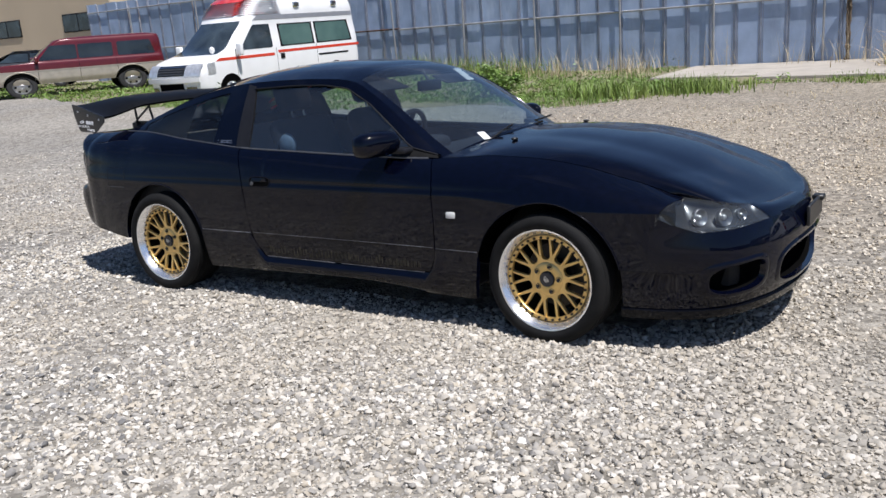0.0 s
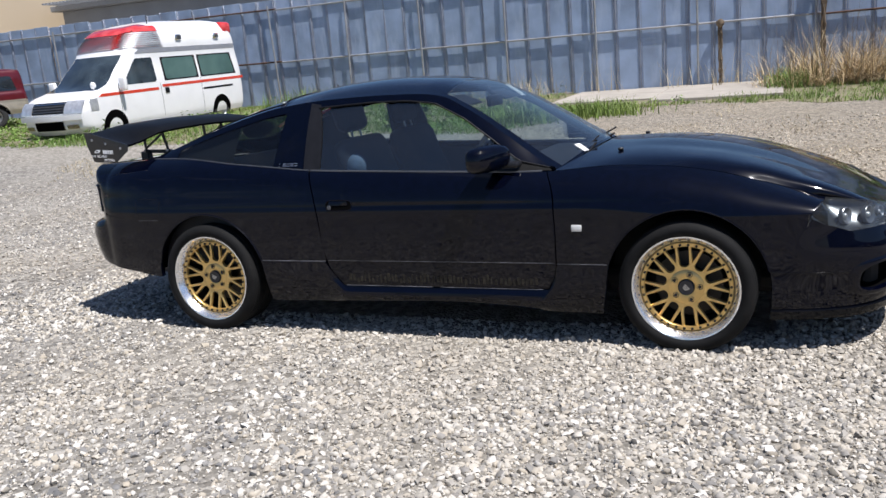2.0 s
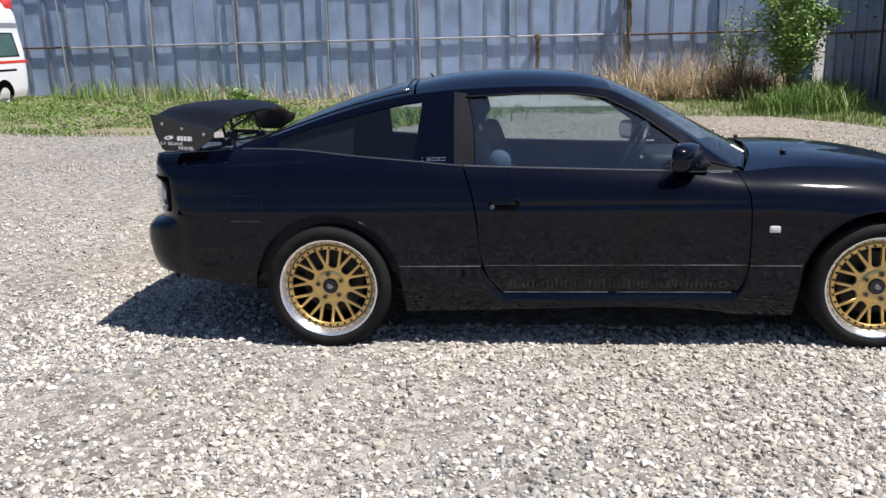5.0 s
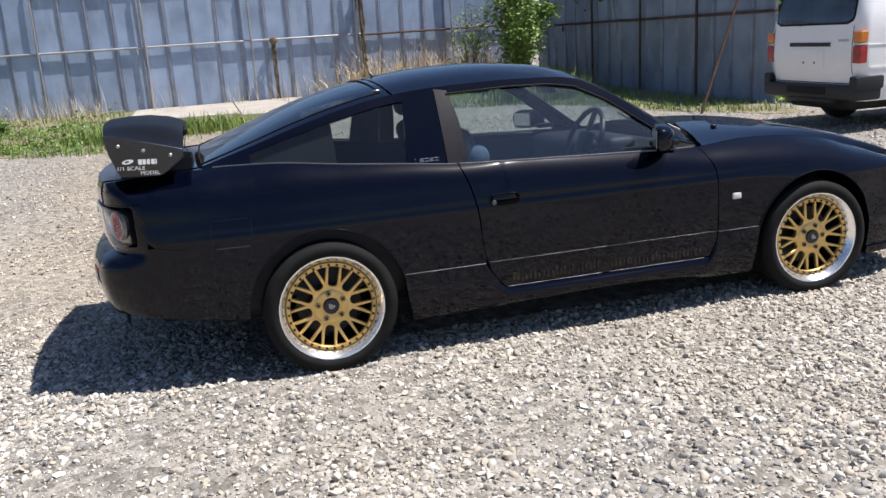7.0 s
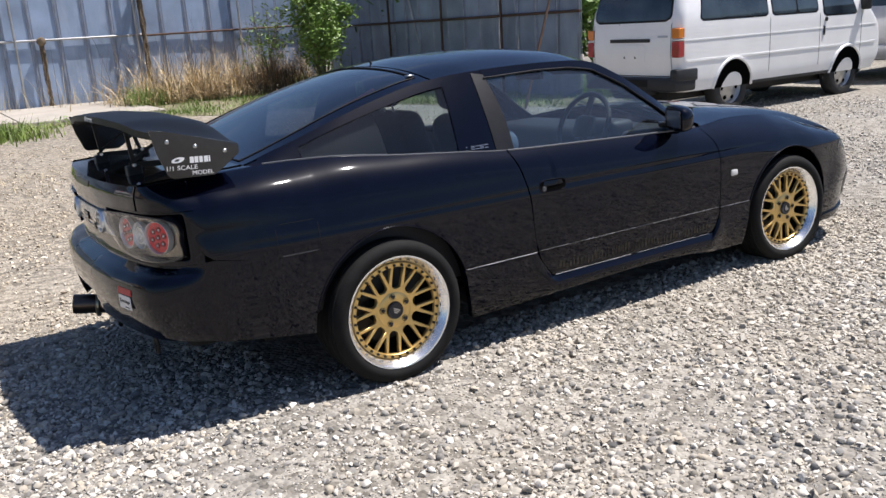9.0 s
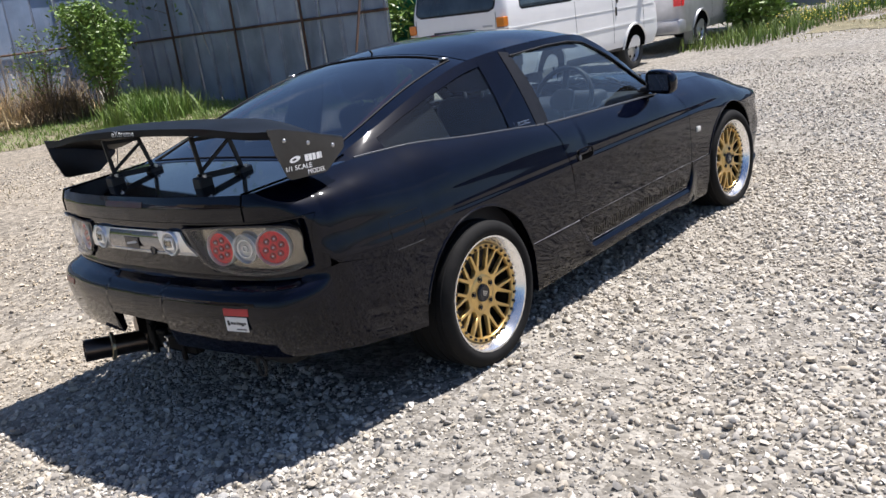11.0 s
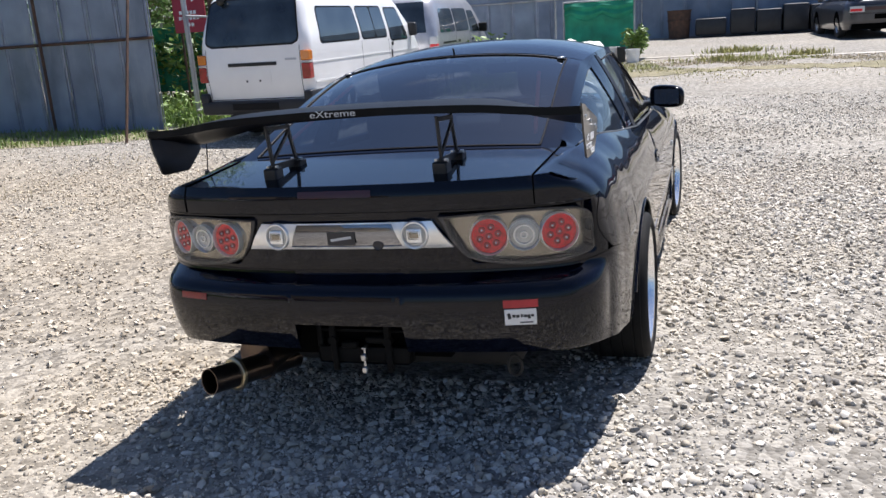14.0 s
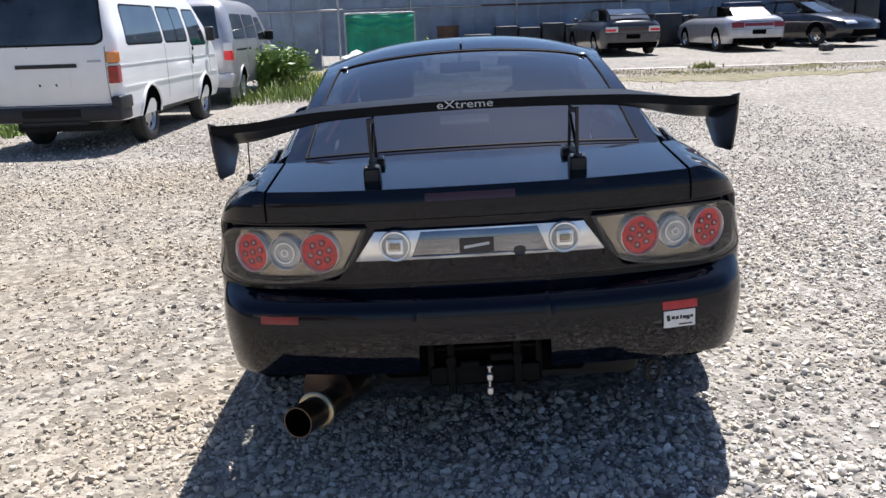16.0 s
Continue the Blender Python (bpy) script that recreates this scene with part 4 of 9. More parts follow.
# the strip between bumper and bonnet, which the headlamps share
strip_q = ease([(0, float(q_of_x(1.716))), (0.15, float(q_of_x(1.80))), (0.40, float(q_of_x(1.93))), (0.66, float(q_of_x(2.083))), (0.82, float(nose_xy(np.array(0.25)))), (1, 1.0)])
w0, w1 = wall(q_of_x(np.array(1.723)), np.array(0.592), 1), wall(q_of_x(np.array(1.78)), np.array(0.629), 1)
strip_top = [ease([(s, p[k]) for s, p in ((0, w0), (0.12, w1), (0.25, e1), (0.42, (1.945, 0.615, 0.622)), (0.62, (2.02, 0.455, 0.594)), (0.80, (2.068, 0.25, 0.574)), (1.0, (2.088, 0, 0.568)))]) for k in range(3)]


def strip(s, v, side, off=0.0):
    s, v = np.asarray(s, float), np.asarray(v, float)
    q = strip_q(s)
    zb = np.interp(np.interp(q, _q, _c[:, 0]), [1.52, 1.712, 1.738, 1.79, 1.88, 2.0, 2.07, 2.11, 2.165], [0.520, 0.530, 0.588, 0.550, 0.516, 0.523, 0.533, 0.538, 0.540])
    B = wall(q, zb, 1)
    T = np.stack([f(s) for f in strip_top], -1)
    n = wall(q, zb, 1, 0.1) - B
    n = n / 0.1 * 0.75 + np.array([0, 0, 0.6])
    P = B + (T - B) * v[..., None] + n * (0.014 * np.sin(np.pi * v) * smooth(0, 0.1, s) + off)[..., None]
    return P * np.array([1, side, 1])


for side in (-1, 1):
    g = uv(40, 10)
    s0 = 0.69 - 0.09 * g[1]
    sheet("nose_panel", strip(s0 + (1.0 - s0) * g[0], g[1], side), "paint", coupe, rim=0.006)
    g = uv(50, 14)
    bowl = -0.004 - 0.045 * np.sin(np.pi * np.clip(g[1], 0, 1)) ** 0.5 * np.sin(np.pi * g[0]) ** 0.5
    lamp = sheet("headlamp", strip(g[0] * (0.685 - 0.09 * g[1]), g[1], side, bowl), "lamp_bowl", coupe, "almond headlamp under clear plastic", rim=0.01)
    for s, v, r in ((0.33, 0.46, 0.034), (0.45, 0.50, 0.036), (0.55, 0.55, 0.024)):
        c = strip(np.array(s), np.array(v), side, -0.020)
        bm = bmesh.new()
        mm = Matrix.Translation(Vector(c)) @ Vector((0.80, side * 0.52, 0.12)).to_track_quat("Z", "Y").to_matrix().to_4x4()
        bm_lathe(bm, [(0.0, -0.014), (r * 0.45, -0.011), (r * 0.8, -0.005), (r, 0.0), (r * 1.05, -0.002), (r * 1.05, -0.02)], 24, mm)
        part("reflector", bm, "lamp_dull", lamp)
        bm = bmesh.new()
        bmesh.ops.create_uvsphere(bm, u_segments=14, v_segments=8, radius=r * 0.34, matrix=mm @ Matrix.Translation((0, 0, -0.012)))
        part("lamp_bulb", bm, "lamp_silver", lamp)
    sheet("headlamp_lens", strip(g[0] * (0.685 - 0.09 * g[1]), g[1], side, 0.002), "smoked_lens", lamp, rim=0.003)

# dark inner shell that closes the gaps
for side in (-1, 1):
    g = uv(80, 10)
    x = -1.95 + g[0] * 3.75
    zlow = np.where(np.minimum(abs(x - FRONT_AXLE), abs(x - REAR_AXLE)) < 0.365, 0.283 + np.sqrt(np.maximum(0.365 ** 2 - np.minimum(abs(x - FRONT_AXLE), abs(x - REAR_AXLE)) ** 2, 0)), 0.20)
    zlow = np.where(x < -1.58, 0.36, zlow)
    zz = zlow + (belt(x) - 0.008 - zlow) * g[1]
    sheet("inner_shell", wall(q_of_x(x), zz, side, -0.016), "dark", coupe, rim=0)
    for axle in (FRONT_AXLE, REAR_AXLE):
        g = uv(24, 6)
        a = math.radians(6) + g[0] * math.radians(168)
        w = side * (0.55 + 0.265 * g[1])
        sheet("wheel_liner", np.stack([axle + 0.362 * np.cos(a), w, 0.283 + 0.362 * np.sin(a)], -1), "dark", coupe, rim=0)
bm = bmesh.new()
bm_box(bm, -1.72, 1.75, -0.58, 0.58, 0.20, 0.30, 0.03)
bm_box(bm, -2.02, -1.70, -0.60, 0.60, 0.33, 0.40, 0.02)
bm_box(bm, -0.85, 0.86, -0.78, 0.78, 0.19, 0.26, 0.02)
part("floor_pan", bm, "under", coupe, "dark underbody")
for nm, a in (("boot_floor", (-2.06, -1.62, -0.70, 0.70, 0.33, 0.56)), ("nose_core", (1.60, 2.00, -0.62, 0.62, 0.17, 0.50)), ("engine_block", (0.80, 1.62, -0.52, 0.52, 0.26, 0.66)), ("rear_axle", (-1.62, -0.80, -0.52, 0.52, 0.26, 0.62))):
    bm = bmesh.new()
    bm_box(bm, *a, 0.03)
    part(nm, bm, "under", coupe)

# ---- wheels ----
def beam(bm, a, b, w0, w1, t, bevel=0.002):
    """A tapering bar in the wheel's plane (x, z), with its face at y = 0 side."""
    ax, ay, az = a
    bx, by, bz = b
    d = Vector((bx - ax, 0, bz - az)).normalized()
    n = Vector((-d.z, 0, d.x))
    A, B = Vector(a), Vector(b)
    f = [A + n * w0, A - n * w0, B - n * w1, B + n * w1]
    g = [A + n * w0 * 1.25 + Vector((0, t, 0)), A - n * w0 * 1.25 + Vector((0, t, 0)), B - n * w1 * 1.25 + Vector((0, t, 0)), B + n * w1 * 1.25 + Vector((0, t, 0))]
    v = [bm.verts.new(p) for p in f + g]
    for q in ((0, 1, 2, 3), (7, 6, 5, 4), (0, 4, 5, 1), (1, 5, 6, 2), (2, 6, 7, 3), (3, 7, 4, 0)):
        bm.faces.new([v[i] for i in q])


TO_Y = pose(0, 0, 0, 90)  # turns a form about z into one about y, its top towards -y


def make_wheel(deep):
    """A gold three-piece mesh wheel with its tyre; the outer face looks to -y and the hub cap is at y = 0."""
    face = -0.012 - deep
    bm = bmesh.new()
    bm_lathe(bm, [(0.168, -0.19), (0.196, -0.17), (0.194, -0.03), (0.196, -face - 0.044), (0.2005, -face - 0.034), (0.213, -face - 0.012), (0.2225, -face), (0.2300, -face + 0.0015), (0.2315, -face - 0.004), (0.226, -face - 0.016), (0.215, -face - 0.03), (0.205, -0.17), (0.175, -0.20)], 72, TO_Y)
    wheel = part("wheel", bm, "polished", coupe, "gold mesh wheel with a polished lip and low black tyre")
    bm = bmesh.new()
    bm_lathe(bm, [(0.05, -0.185), (0.188, -0.18), (0.1905, -0.16), (0.1905, -face - 0.047)], 48, TO_Y)
    part("barrel", bm, "barrel_dark", wheel, "dark inner barrel of the wheel")
    bm = bmesh.new()
    z0 = -face
    prof = [(0.226, z0 - 0.010), (0.236, z0 + 0.004), (0.252, z0 + 0.0115), (0.268, z0 + 0.0085), (0.284, z0 - 0.002), (0.288, z0 - 0.014)]
    for k in range(4):
        y = z0 - 0.030 - k * 0.045
        prof += [(0.292, y + 0.014), (0.292, y - 0.010), (0.287, y - 0.012), (0.287, y - 0.017), (0.292, y - 0.019)]
    prof += [(0.291, z0 - 0.20), (0.285, z0 - 0.215), (0.24, z0 - 0.22), (0.20, z0 - 0.20)]
    bm_lathe(bm, prof, 96, TO_Y)
    tyre = part("tyre", bm, "rubber", wheel, "low-profile black tyre")
    bm = bmesh.new()
    r0 = z0 - 0.036
    bm_lathe(bm, [(0.196, r0 - 0.012), (0.1965, r0 + 0.002), (0.194, r0 + 0.005), (0.181, r0 + 0.005), (0.178, r0 + 0.001), (0.178, r0 - 0.012)], 72, TO_Y)
    part("bolt_ring", bm, "gold", wheel, "gold flange with a circle of bolts")
    bm = bmesh.new()
    for k in range(34):
        a = 2 * math.pi * (k + 0.5) / 34
        bmesh.ops.create_cone(bm, cap_ends=True, segments=8, radius1=0.0062, radius2=0.0054, depth=0.010, matrix=Matrix.Translation((0.1875 * math.cos(a), -r0 - 0.007, 0.1875 * math.sin(a))) @ TO_Y)
    tagged(part("bolt_circle", bm, "barrel_dark", wheel), kind="stuff")
    # ten forked spokes
    for k in range(10):
        bm = bmesh.new()
        a = 2 * math.pi * k / 10 + math.pi / 2
        P = lambda r, da, y: (r * math.cos(a + da), y, r * math.sin(a + da))
        yo = -r0 - 0.002
        beam(bm, P(0.048, 0, 0.004), P(0.102, 0, yo * 0.40 + 0.002), 0.0150, 0.0100, 0.024)
        for s in (-1, 1):
            beam(bm, P(0.094, s * 0.020, yo * 0.36 + 0.002), P(0.183, s * 0.156, yo), 0.0076, 0.0052, 0.018)
        bmesh.ops.bevel(bm, geom=bm.edges[:], offset=0.0022, segments=1, affect="EDGES")
        part("spoke", bm, "gold", wheel)
    # web that rounds the roots between the spokes
    yo = -r0 - 0.002
    bm = bmesh.new()
    rings = []
    for k in range(160):
        a = 2 * math.pi * k / 160 + math.pi / 2
        off = (k % 16 - 8) / 16 * 2 * math.pi / 10
        c, rho = 0.1115, 0.0235
        d = c * math.sin(off)
        r = c * math.cos(off) - math.sqrt(rho * rho - d * d) if abs(d) < rho else math.sqrt(c * c - rho * rho)
        yr = 0.004 + (yo * 0.40 - 0.002) * max(0.0, r - 0.06) / 0.045
        rings.append([bm.verts.new((q * math.cos(a), y, q * math.sin(a))) for q, y in ((0.055, 0.002), (r - 0.003, yr), (r, yr + 0.003), (r, yr + 0.020), (0.055, 0.022))])
    for p, q in zip(rings, rings[1:] + rings[:1]):
        for j in range(4):
            bm.faces.new((p[j], q[j], q[j + 1], p[j + 1]))
    part("spoke_web", bm, "gold", wheel)
    bm = bmesh.new()
    bm_lathe(bm, [(0.0, -0.02), (0.078, -0.02), (0.078, -0.004), (0.073, 0.001), (0.060, 0.003), (0.040, 0.004), (0.036, 0.002), (0.0, 0.002)], 48, TO_Y)
    part("hub", bm, "gold", wheel)
    bm = bmesh.new()
    bm_lathe(bm, [(0.036, 0.002), (0.034, 0.010), (0.030, 0.013), (0.028, 0.0125), (0.0, 0.013)], 32, TO_Y)
    cap = part("hub_cap", bm, "lamp_dark", wheel, "black centre cap with a pale mark")
    for w, z in ((0.030, 0.006), (0.026, -0.001), (0.018, -0.008)):
        bm = bmesh.new()
        bm_box(bm, -w / 2, w / 2, -0.0145, -0.012, z - 0.0022, z + 0.0022, 0, pose(0, 0, 0, 0, 35, 0))
        part("cap_mark", bm, "bolt", wheel)
    for k in range(5):
        a = 2 * math.pi * k / 5 + 0.3
        bm = bmesh.new()
        m = Matrix.Translation((0.0575 * math.cos(a), 0, 0.0575 * math.sin(a))) @ TO_Y
        bm_lathe(bm, [(0.0130, -0.002), (0.0130, 0.0045), (0.0108, 0.0045), (0.0100, -0.002)], 16, m)
        bmesh.ops.create_cone(bm, cap_ends=True, segments=6, radius1=0.0085, radius2=0.0075, depth=0.018, matrix=m @ Matrix.Translation((0, 0, 0.001)))
        part("wheel_nut", bm, "lamp_dark", wheel)
    bm = bmesh.new()
    bm_lathe(bm, [(0.05, -0.10), (0.145, -0.10), (0.147, -0.092), (0.145, -0.085), (0.08, -0.085), (0.075, -0.06), (0.0, -0.06)], 48, TO_Y)
    part("brake_disc", bm, "steel", wheel, "dull steel brake disc")
    return wheel


def turn_parts(root, m):
    """Moves a wheel with its parts."""
    root.matrix_local = m


front = make_wheel(0.022)
rear = make_wheel(0.036)
turn_parts(front, pose(FRONT_AXLE, -0.817, 0.283, 0, 14, -3))
turn_parts(rear, pose(REAR_AXLE, -0.812, 0.283, 0, -9, 0))
for w, x, y in ((front, FRONT_AXLE, 0.817), (rear, REAR_AXLE, 0.812)):
    copy_thing(w, pose(x, y, 0.283, 0, 0, 177 if w is front else 180))

# ---- rear wing ----
WZ = lambda y: 1.089 + 0.033 * (1 - (y / 0.75) ** 2)
ys = np.linspace(-0.748, 0.748, 61)
rows_ = []
for y in ys:
    z = WZ(y)
    bow = 0.046 * (1 - (y / 0.75) ** 2)
    twist = float(smooth(0.40, 0.748, abs(y))) ** 1.3
    upper = []
    for x, h in ((-2.062, 0.0), (-2.00, 0.005), (-1.92, 0.004), (-1.84, -0.010), (-1.785, -0.030), (-1.765, -0.046)):
        tip = 1.090 - 0.245 * (x + 2.064)
        upper.append((x, (z + h) * (1 - twist) + (tip - 0.003) * twist))
    lower = [(x + dx, h - d) for (x, h), d, dx in zip(upper[::-1], (0.012, 0.020, 0.022, 0.020, 0.022, 0.024), (-0.010, 0, 0, 0, 0, -0.002))]
    rows_.append([(x - bow * float(smooth(-1.78, -2.05, x)), h) for x, h in upper + lower])
V = [(x, y, z) for y, r in zip(ys, rows_) for x, z in r]
F, nn = [], 12
for i in range(60):
    for j in range(nn):
        a, b = i * nn + j, i * nn + (j + 1) % nn
        F.append((a, b, b + nn, a + nn))
F += [tuple(range(nn)), tuple(range(60 * nn + nn - 1, 60 * nn - 1, -1))]
me = bpy.data.meshes.new("wing_blade")
me.from_pydata(V, [], F)
me.update()
bmx = bmesh.new()
bmx.from_mesh(me)
wing = part("rear_wing", bmx, "wing_top", coupe, "wide matt black rear wing on two stays", smooth=35)
PLATE = [(-2.068, 1.094), (-2.02, 1.086), (-1.772, 1.018), (-1.766, 1.008), (-1.77, 0.980), (-1.852, 0.924), (-1.866, 0.917), (-2.006, 0.923), (-2.022, 0.931), (-2.052, 1.012)]
for s in (-1, 1):
    bm = bmesh.new()
    bm_prism(bm, PLATE, s * 0.748 - 0.003, s * 0.748 + 0.003, 0.001)
    plate = part("end_plate", bm, "carbon", wing, "black end plate with white lettering" if s < 0 else "black end plate")
    for x, z in ((-2.013, 1.049), (-1.92, 1.024), (-1.818, 0.996)):
        bm = bmesh.new()
        bmesh.ops.create_uvsphere(bm, u_segments=10, v_segments=6, radius=0.0075, matrix=Matrix.Translation((x, s * 0.7515, z)) @ Matrix.Diagonal((1, 0.5, 1, 1)))
        part("plate_bolt", bm, "bolt", wing)
    # lettering, and a plain mark in place of the maker's name
    on = (lambda x, z, r=0: pose(x, s * 0.7525, z, 90, 0, 0 if s < 0 else 180) @ pose(0, 0, 0, 0, 0, r))
    letters("lettering", "1/1 SCALE", 0.021, "white_ink", wing, on(-1.976, 0.956, -3), width=0.105)
    letters("lettering", "MODEL", 0.021, "white_ink", wing, on(-1.905, 0.932, -3), width=0.074)
    for k, w in enumerate((0.014, 0.013, 0.012, 0.014, 0.005)):
        bm = bmesh.new()
        bm_box(bm, 0, w, -0.0105, 0.0105, 0, 0.0008, 0, on(-1.945, 0.980, -3) @ Matrix.Translation((k * 0.0165, 0, 0)))
        part("maker_mark", bm, "white_ink", wing)
    bm = bmesh.new()
    bmesh.ops.create_circle(bm, cap_ends=True, segments=20, radius=0.012, matrix=on(-1.985, 0.984, 8) @ Matrix.Diagonal((1.9, 0.75, 1, 1)))
    part("maker_mark", bm, "white_ink", wing)
    bm = bmesh.new()
    bmesh.ops.create_circle(bm, cap_ends=True, segments=16, radius=0.006, matrix=on(-1.988, 0.984, 8) @ Matrix.Translation((0, 0, 0.0006)) @ Matrix.Diagonal((1.5, 0.6, 1, 1)))
    part("maker_mark", bm, "carbon", wing)
    # stays
    y = s * 0.298
    for a, b, r in (((-2.045, 1.075), (-2.030, 0.925), 0.008), ((-1.90, 1.065), (-1.862, 0.930), 0.008), ((-2.045, 1.068), (-1.895, 1.060), 0.007), ((-2.033, 0.955), (-1.893, 1.045), 0.006), ((-2.045, 0.938), (-1.855, 0.932), 0.011)):
        bm = bmesh.new()
        d = Vector((b[0] - a[0], 0, b[1] - a[1]))
        m = Matrix.Translation(((a[0] + b[0]) / 2, y, (a[1] + b[1]) / 2)) @ d.to_track_quat("X", "Z").to_matrix().to_4x4()
        bm_box(bm, -d.length / 2 - r * 0.5, d.length / 2 + r * 0.5, -0.004, 0.004, -r, r, 0.001, m)
        part("wing_stay", bm, "plastic", wing)
    for x in (-2.035, -1.86):
        bm = bmesh.new()
        bm_box(bm, x - 0.028, x + 0.028, y - 0.024, y + 0.024, 0.890, 0.938, 0.005)
        part("stay_foot", bm, "plastic", wing)
        for dy in (-0.016, 0.016):
            bm = bmesh.new()
            bm_rod(bm, (x, y + dy, 0.93), (x, y + dy, 0.945), 0.008, 6)
            part("stay_bolt", bm, "bolt", wing)
letters("lettering", "eXtreme", 0.030, "silver_ink", wing, pose(-2.1132, 0.02, WZ(0.0) - 0.011, 90, 0, -90), width=0.155)
bm = bmesh.new()
bm_rod(bm, (-1.80, 0.712, 0.885), (-1.77, 0.714, 1.02), 0.0022, 6)
bmesh.ops.create_cone(bm, cap_ends=True, segments=10, radius1=0.014, radius2=0.008, depth=0.02, matrix=Matrix.Translation((-1.80, 0.712, 0.893)))
part("antenna", bm, "plastic", coupe, "short rod antenna on the quarter")

# ---- tail lamps and rear fittings ----
def tail_at(y, z, off=0.0):
    """A place on the tail skin, by y and z, and the way out from it."""
    s = 1 if y >= 0 else -1
    q = q_of_tail(abs(y))
    p = wall(np.array(q), np.array(z), s, off)
    o = wall(np.array(q), np.array(z), s, off + 0.05)
    return Vector(p), (Vector(o) - Vector(p)).normalized()


def tail_frame(y, z, off=0.0):
    p, n = tail_at(y, z, off)
    up = Vector((0, 0, 1))
    ex = up.cross(n).normalized()
    m = Matrix((ex, n.cross(ex), n)).transposed().to_4x4()
    m.translation = p
    return m


for s in (-1, 1):
    qi = lambda y: float(q_of_tail(y))
    qo = float(q_of_x(-2.012))
    bottom = spline([(qi(0.388), 0.660), (qi(0.43), 0.642), (qi(0.52), 0.627), (qi(0.63), 0.623), (qi(0.70), 0.629), (qi(0.74), 0.640), (qo, 0.672)])
    top = spline([(qi(0.312), 0.788), (qi(0.56), 0.798), (qi(0.66), 0.796), (qi(0.70), 0.790), (qi(0.735), 0.775), (qo, 0.738)])
    f = coons(bottom, spline([(qo, 0.672), (qo - 0.001, 0.705), (qo, 0.738)]), top, spline([(qi(0.388), 0.660), (qi(0.362), 0.690), (qi(0.312), 0.788)]))
    p = f(*uv(44, 12))
    lamp = sheet("tail_lamp", wall(p[..., 0], p[..., 1], s, -0.022), "lamp_grey", coupe, "clear tail lamp with two red rounds and a white one", rim=0.004)
    for g in (((0, 1, 0, 0.045), (60, 3)), ((0, 1, 0.955, 1), (60, 3)), ((0, 0.02, 0.045, 0.955), (3, 14)), ((0.98, 1, 0.045, 0.955), (3, 14))):
        p2 = f(*uv(*g[1], *g[0]))
        sheet("lamp_surround", wall(p2[..., 0], p2[..., 1], s, 0.007), "lamp_dark", lamp, rim=0.030)
    for y, r, red in ((0.460, 0.056, True), (0.565, 0.047, False), (0.669, 0.057, True)):
        m = tail_frame(s * y, 0.7145, -0.017)
        bm = bmesh.new()
        bm_lathe(bm, [(r * 0.97, 0.002), (r * 0.99, 0.0130), (r * 1.02, 0.0155), (r * 1.05, 0.0145), (r * 1.07, -0.006)], 40, m)
        part("lamp_bezel", bm, "lamp_silver", lamp)
        bm = bmesh.new()
        bm_lathe(bm, [(0.0, 0.0075), (r * 0.5, 0.0068), (r * 0.95, 0.004)], 40, m)
        part("round_lens", bm, "lamp_round" if red else "lamp_dull", lamp, "red round lens" if red else "clear round lens")
        if red:
            for rr, n in ((0.0, 1), (0.52, 6)):
                for k in range(n):
                    w = 2 * math.pi * (k + 0.25) / n
                    mb = m @ Matrix.Translation((r * rr * math.cos(w), r * rr * math.sin(w), 0))
                    bm = bmesh.new()
                    bm_lathe(bm, [(0.0060, 0.0060), (0.0080, 0.0105), (0.0098, 0.0105), (0.0108, 0.0062)], 14, mb)
                    part("bulb_cup", bm, "red_bar", lamp)
                    bm = bmesh.new()
                    bmesh.ops.create_icosphere(bm, subdivisions=1, radius=0.0046, matrix=mb @ Matrix.Translation((0, 0, 0.0085)))
                    part("lamp_bulb", bm, "lamp_silver", lamp)
        else:
            bm = bmesh.new()
            for rr in (0.12, 0.55):
                bm_lathe(bm, [(r * rr, 0.006), (r * (rr + 0.05), 0.0125), (r * (rr + 0.12), 0.0125), (r * (rr + 0.16), 0.005)], 32, m)
            part("ring", bm, "lamp_silver", lamp)
    p = f(*uv(44, 12, 0.01, 0.99, 0.02, 0.98))
    sheet("lamp_cover", wall(p[..., 0], p[..., 1], s, 0.0125 + 0.007 * np.sin(np.pi * uv(44, 12)[1])), "lamp_lens", lamp, rim=0.002)

# middle garnish between the lamps
qy = lambda y: q_of_tail(np.abs(y))
def garnish_patch(y0, y1, v0, v1, lift, n=30):
    """A grid on the strip between the lamps, from share y0 to y1 of its width and v0 to v1 of its height."""
    g = uv(n, 10, y0, y1, v0, v1)
    yy = g[0] * (0.352 - 0.060 * g[1])
    P = wall(qy(yy), 0.690 + 0.086 * g[1], 1, lift + 0.011 * np.sin(np.pi * g[1]))
    P[..., 1] = np.abs(P[..., 1]) * np.sign(yy)
    return P


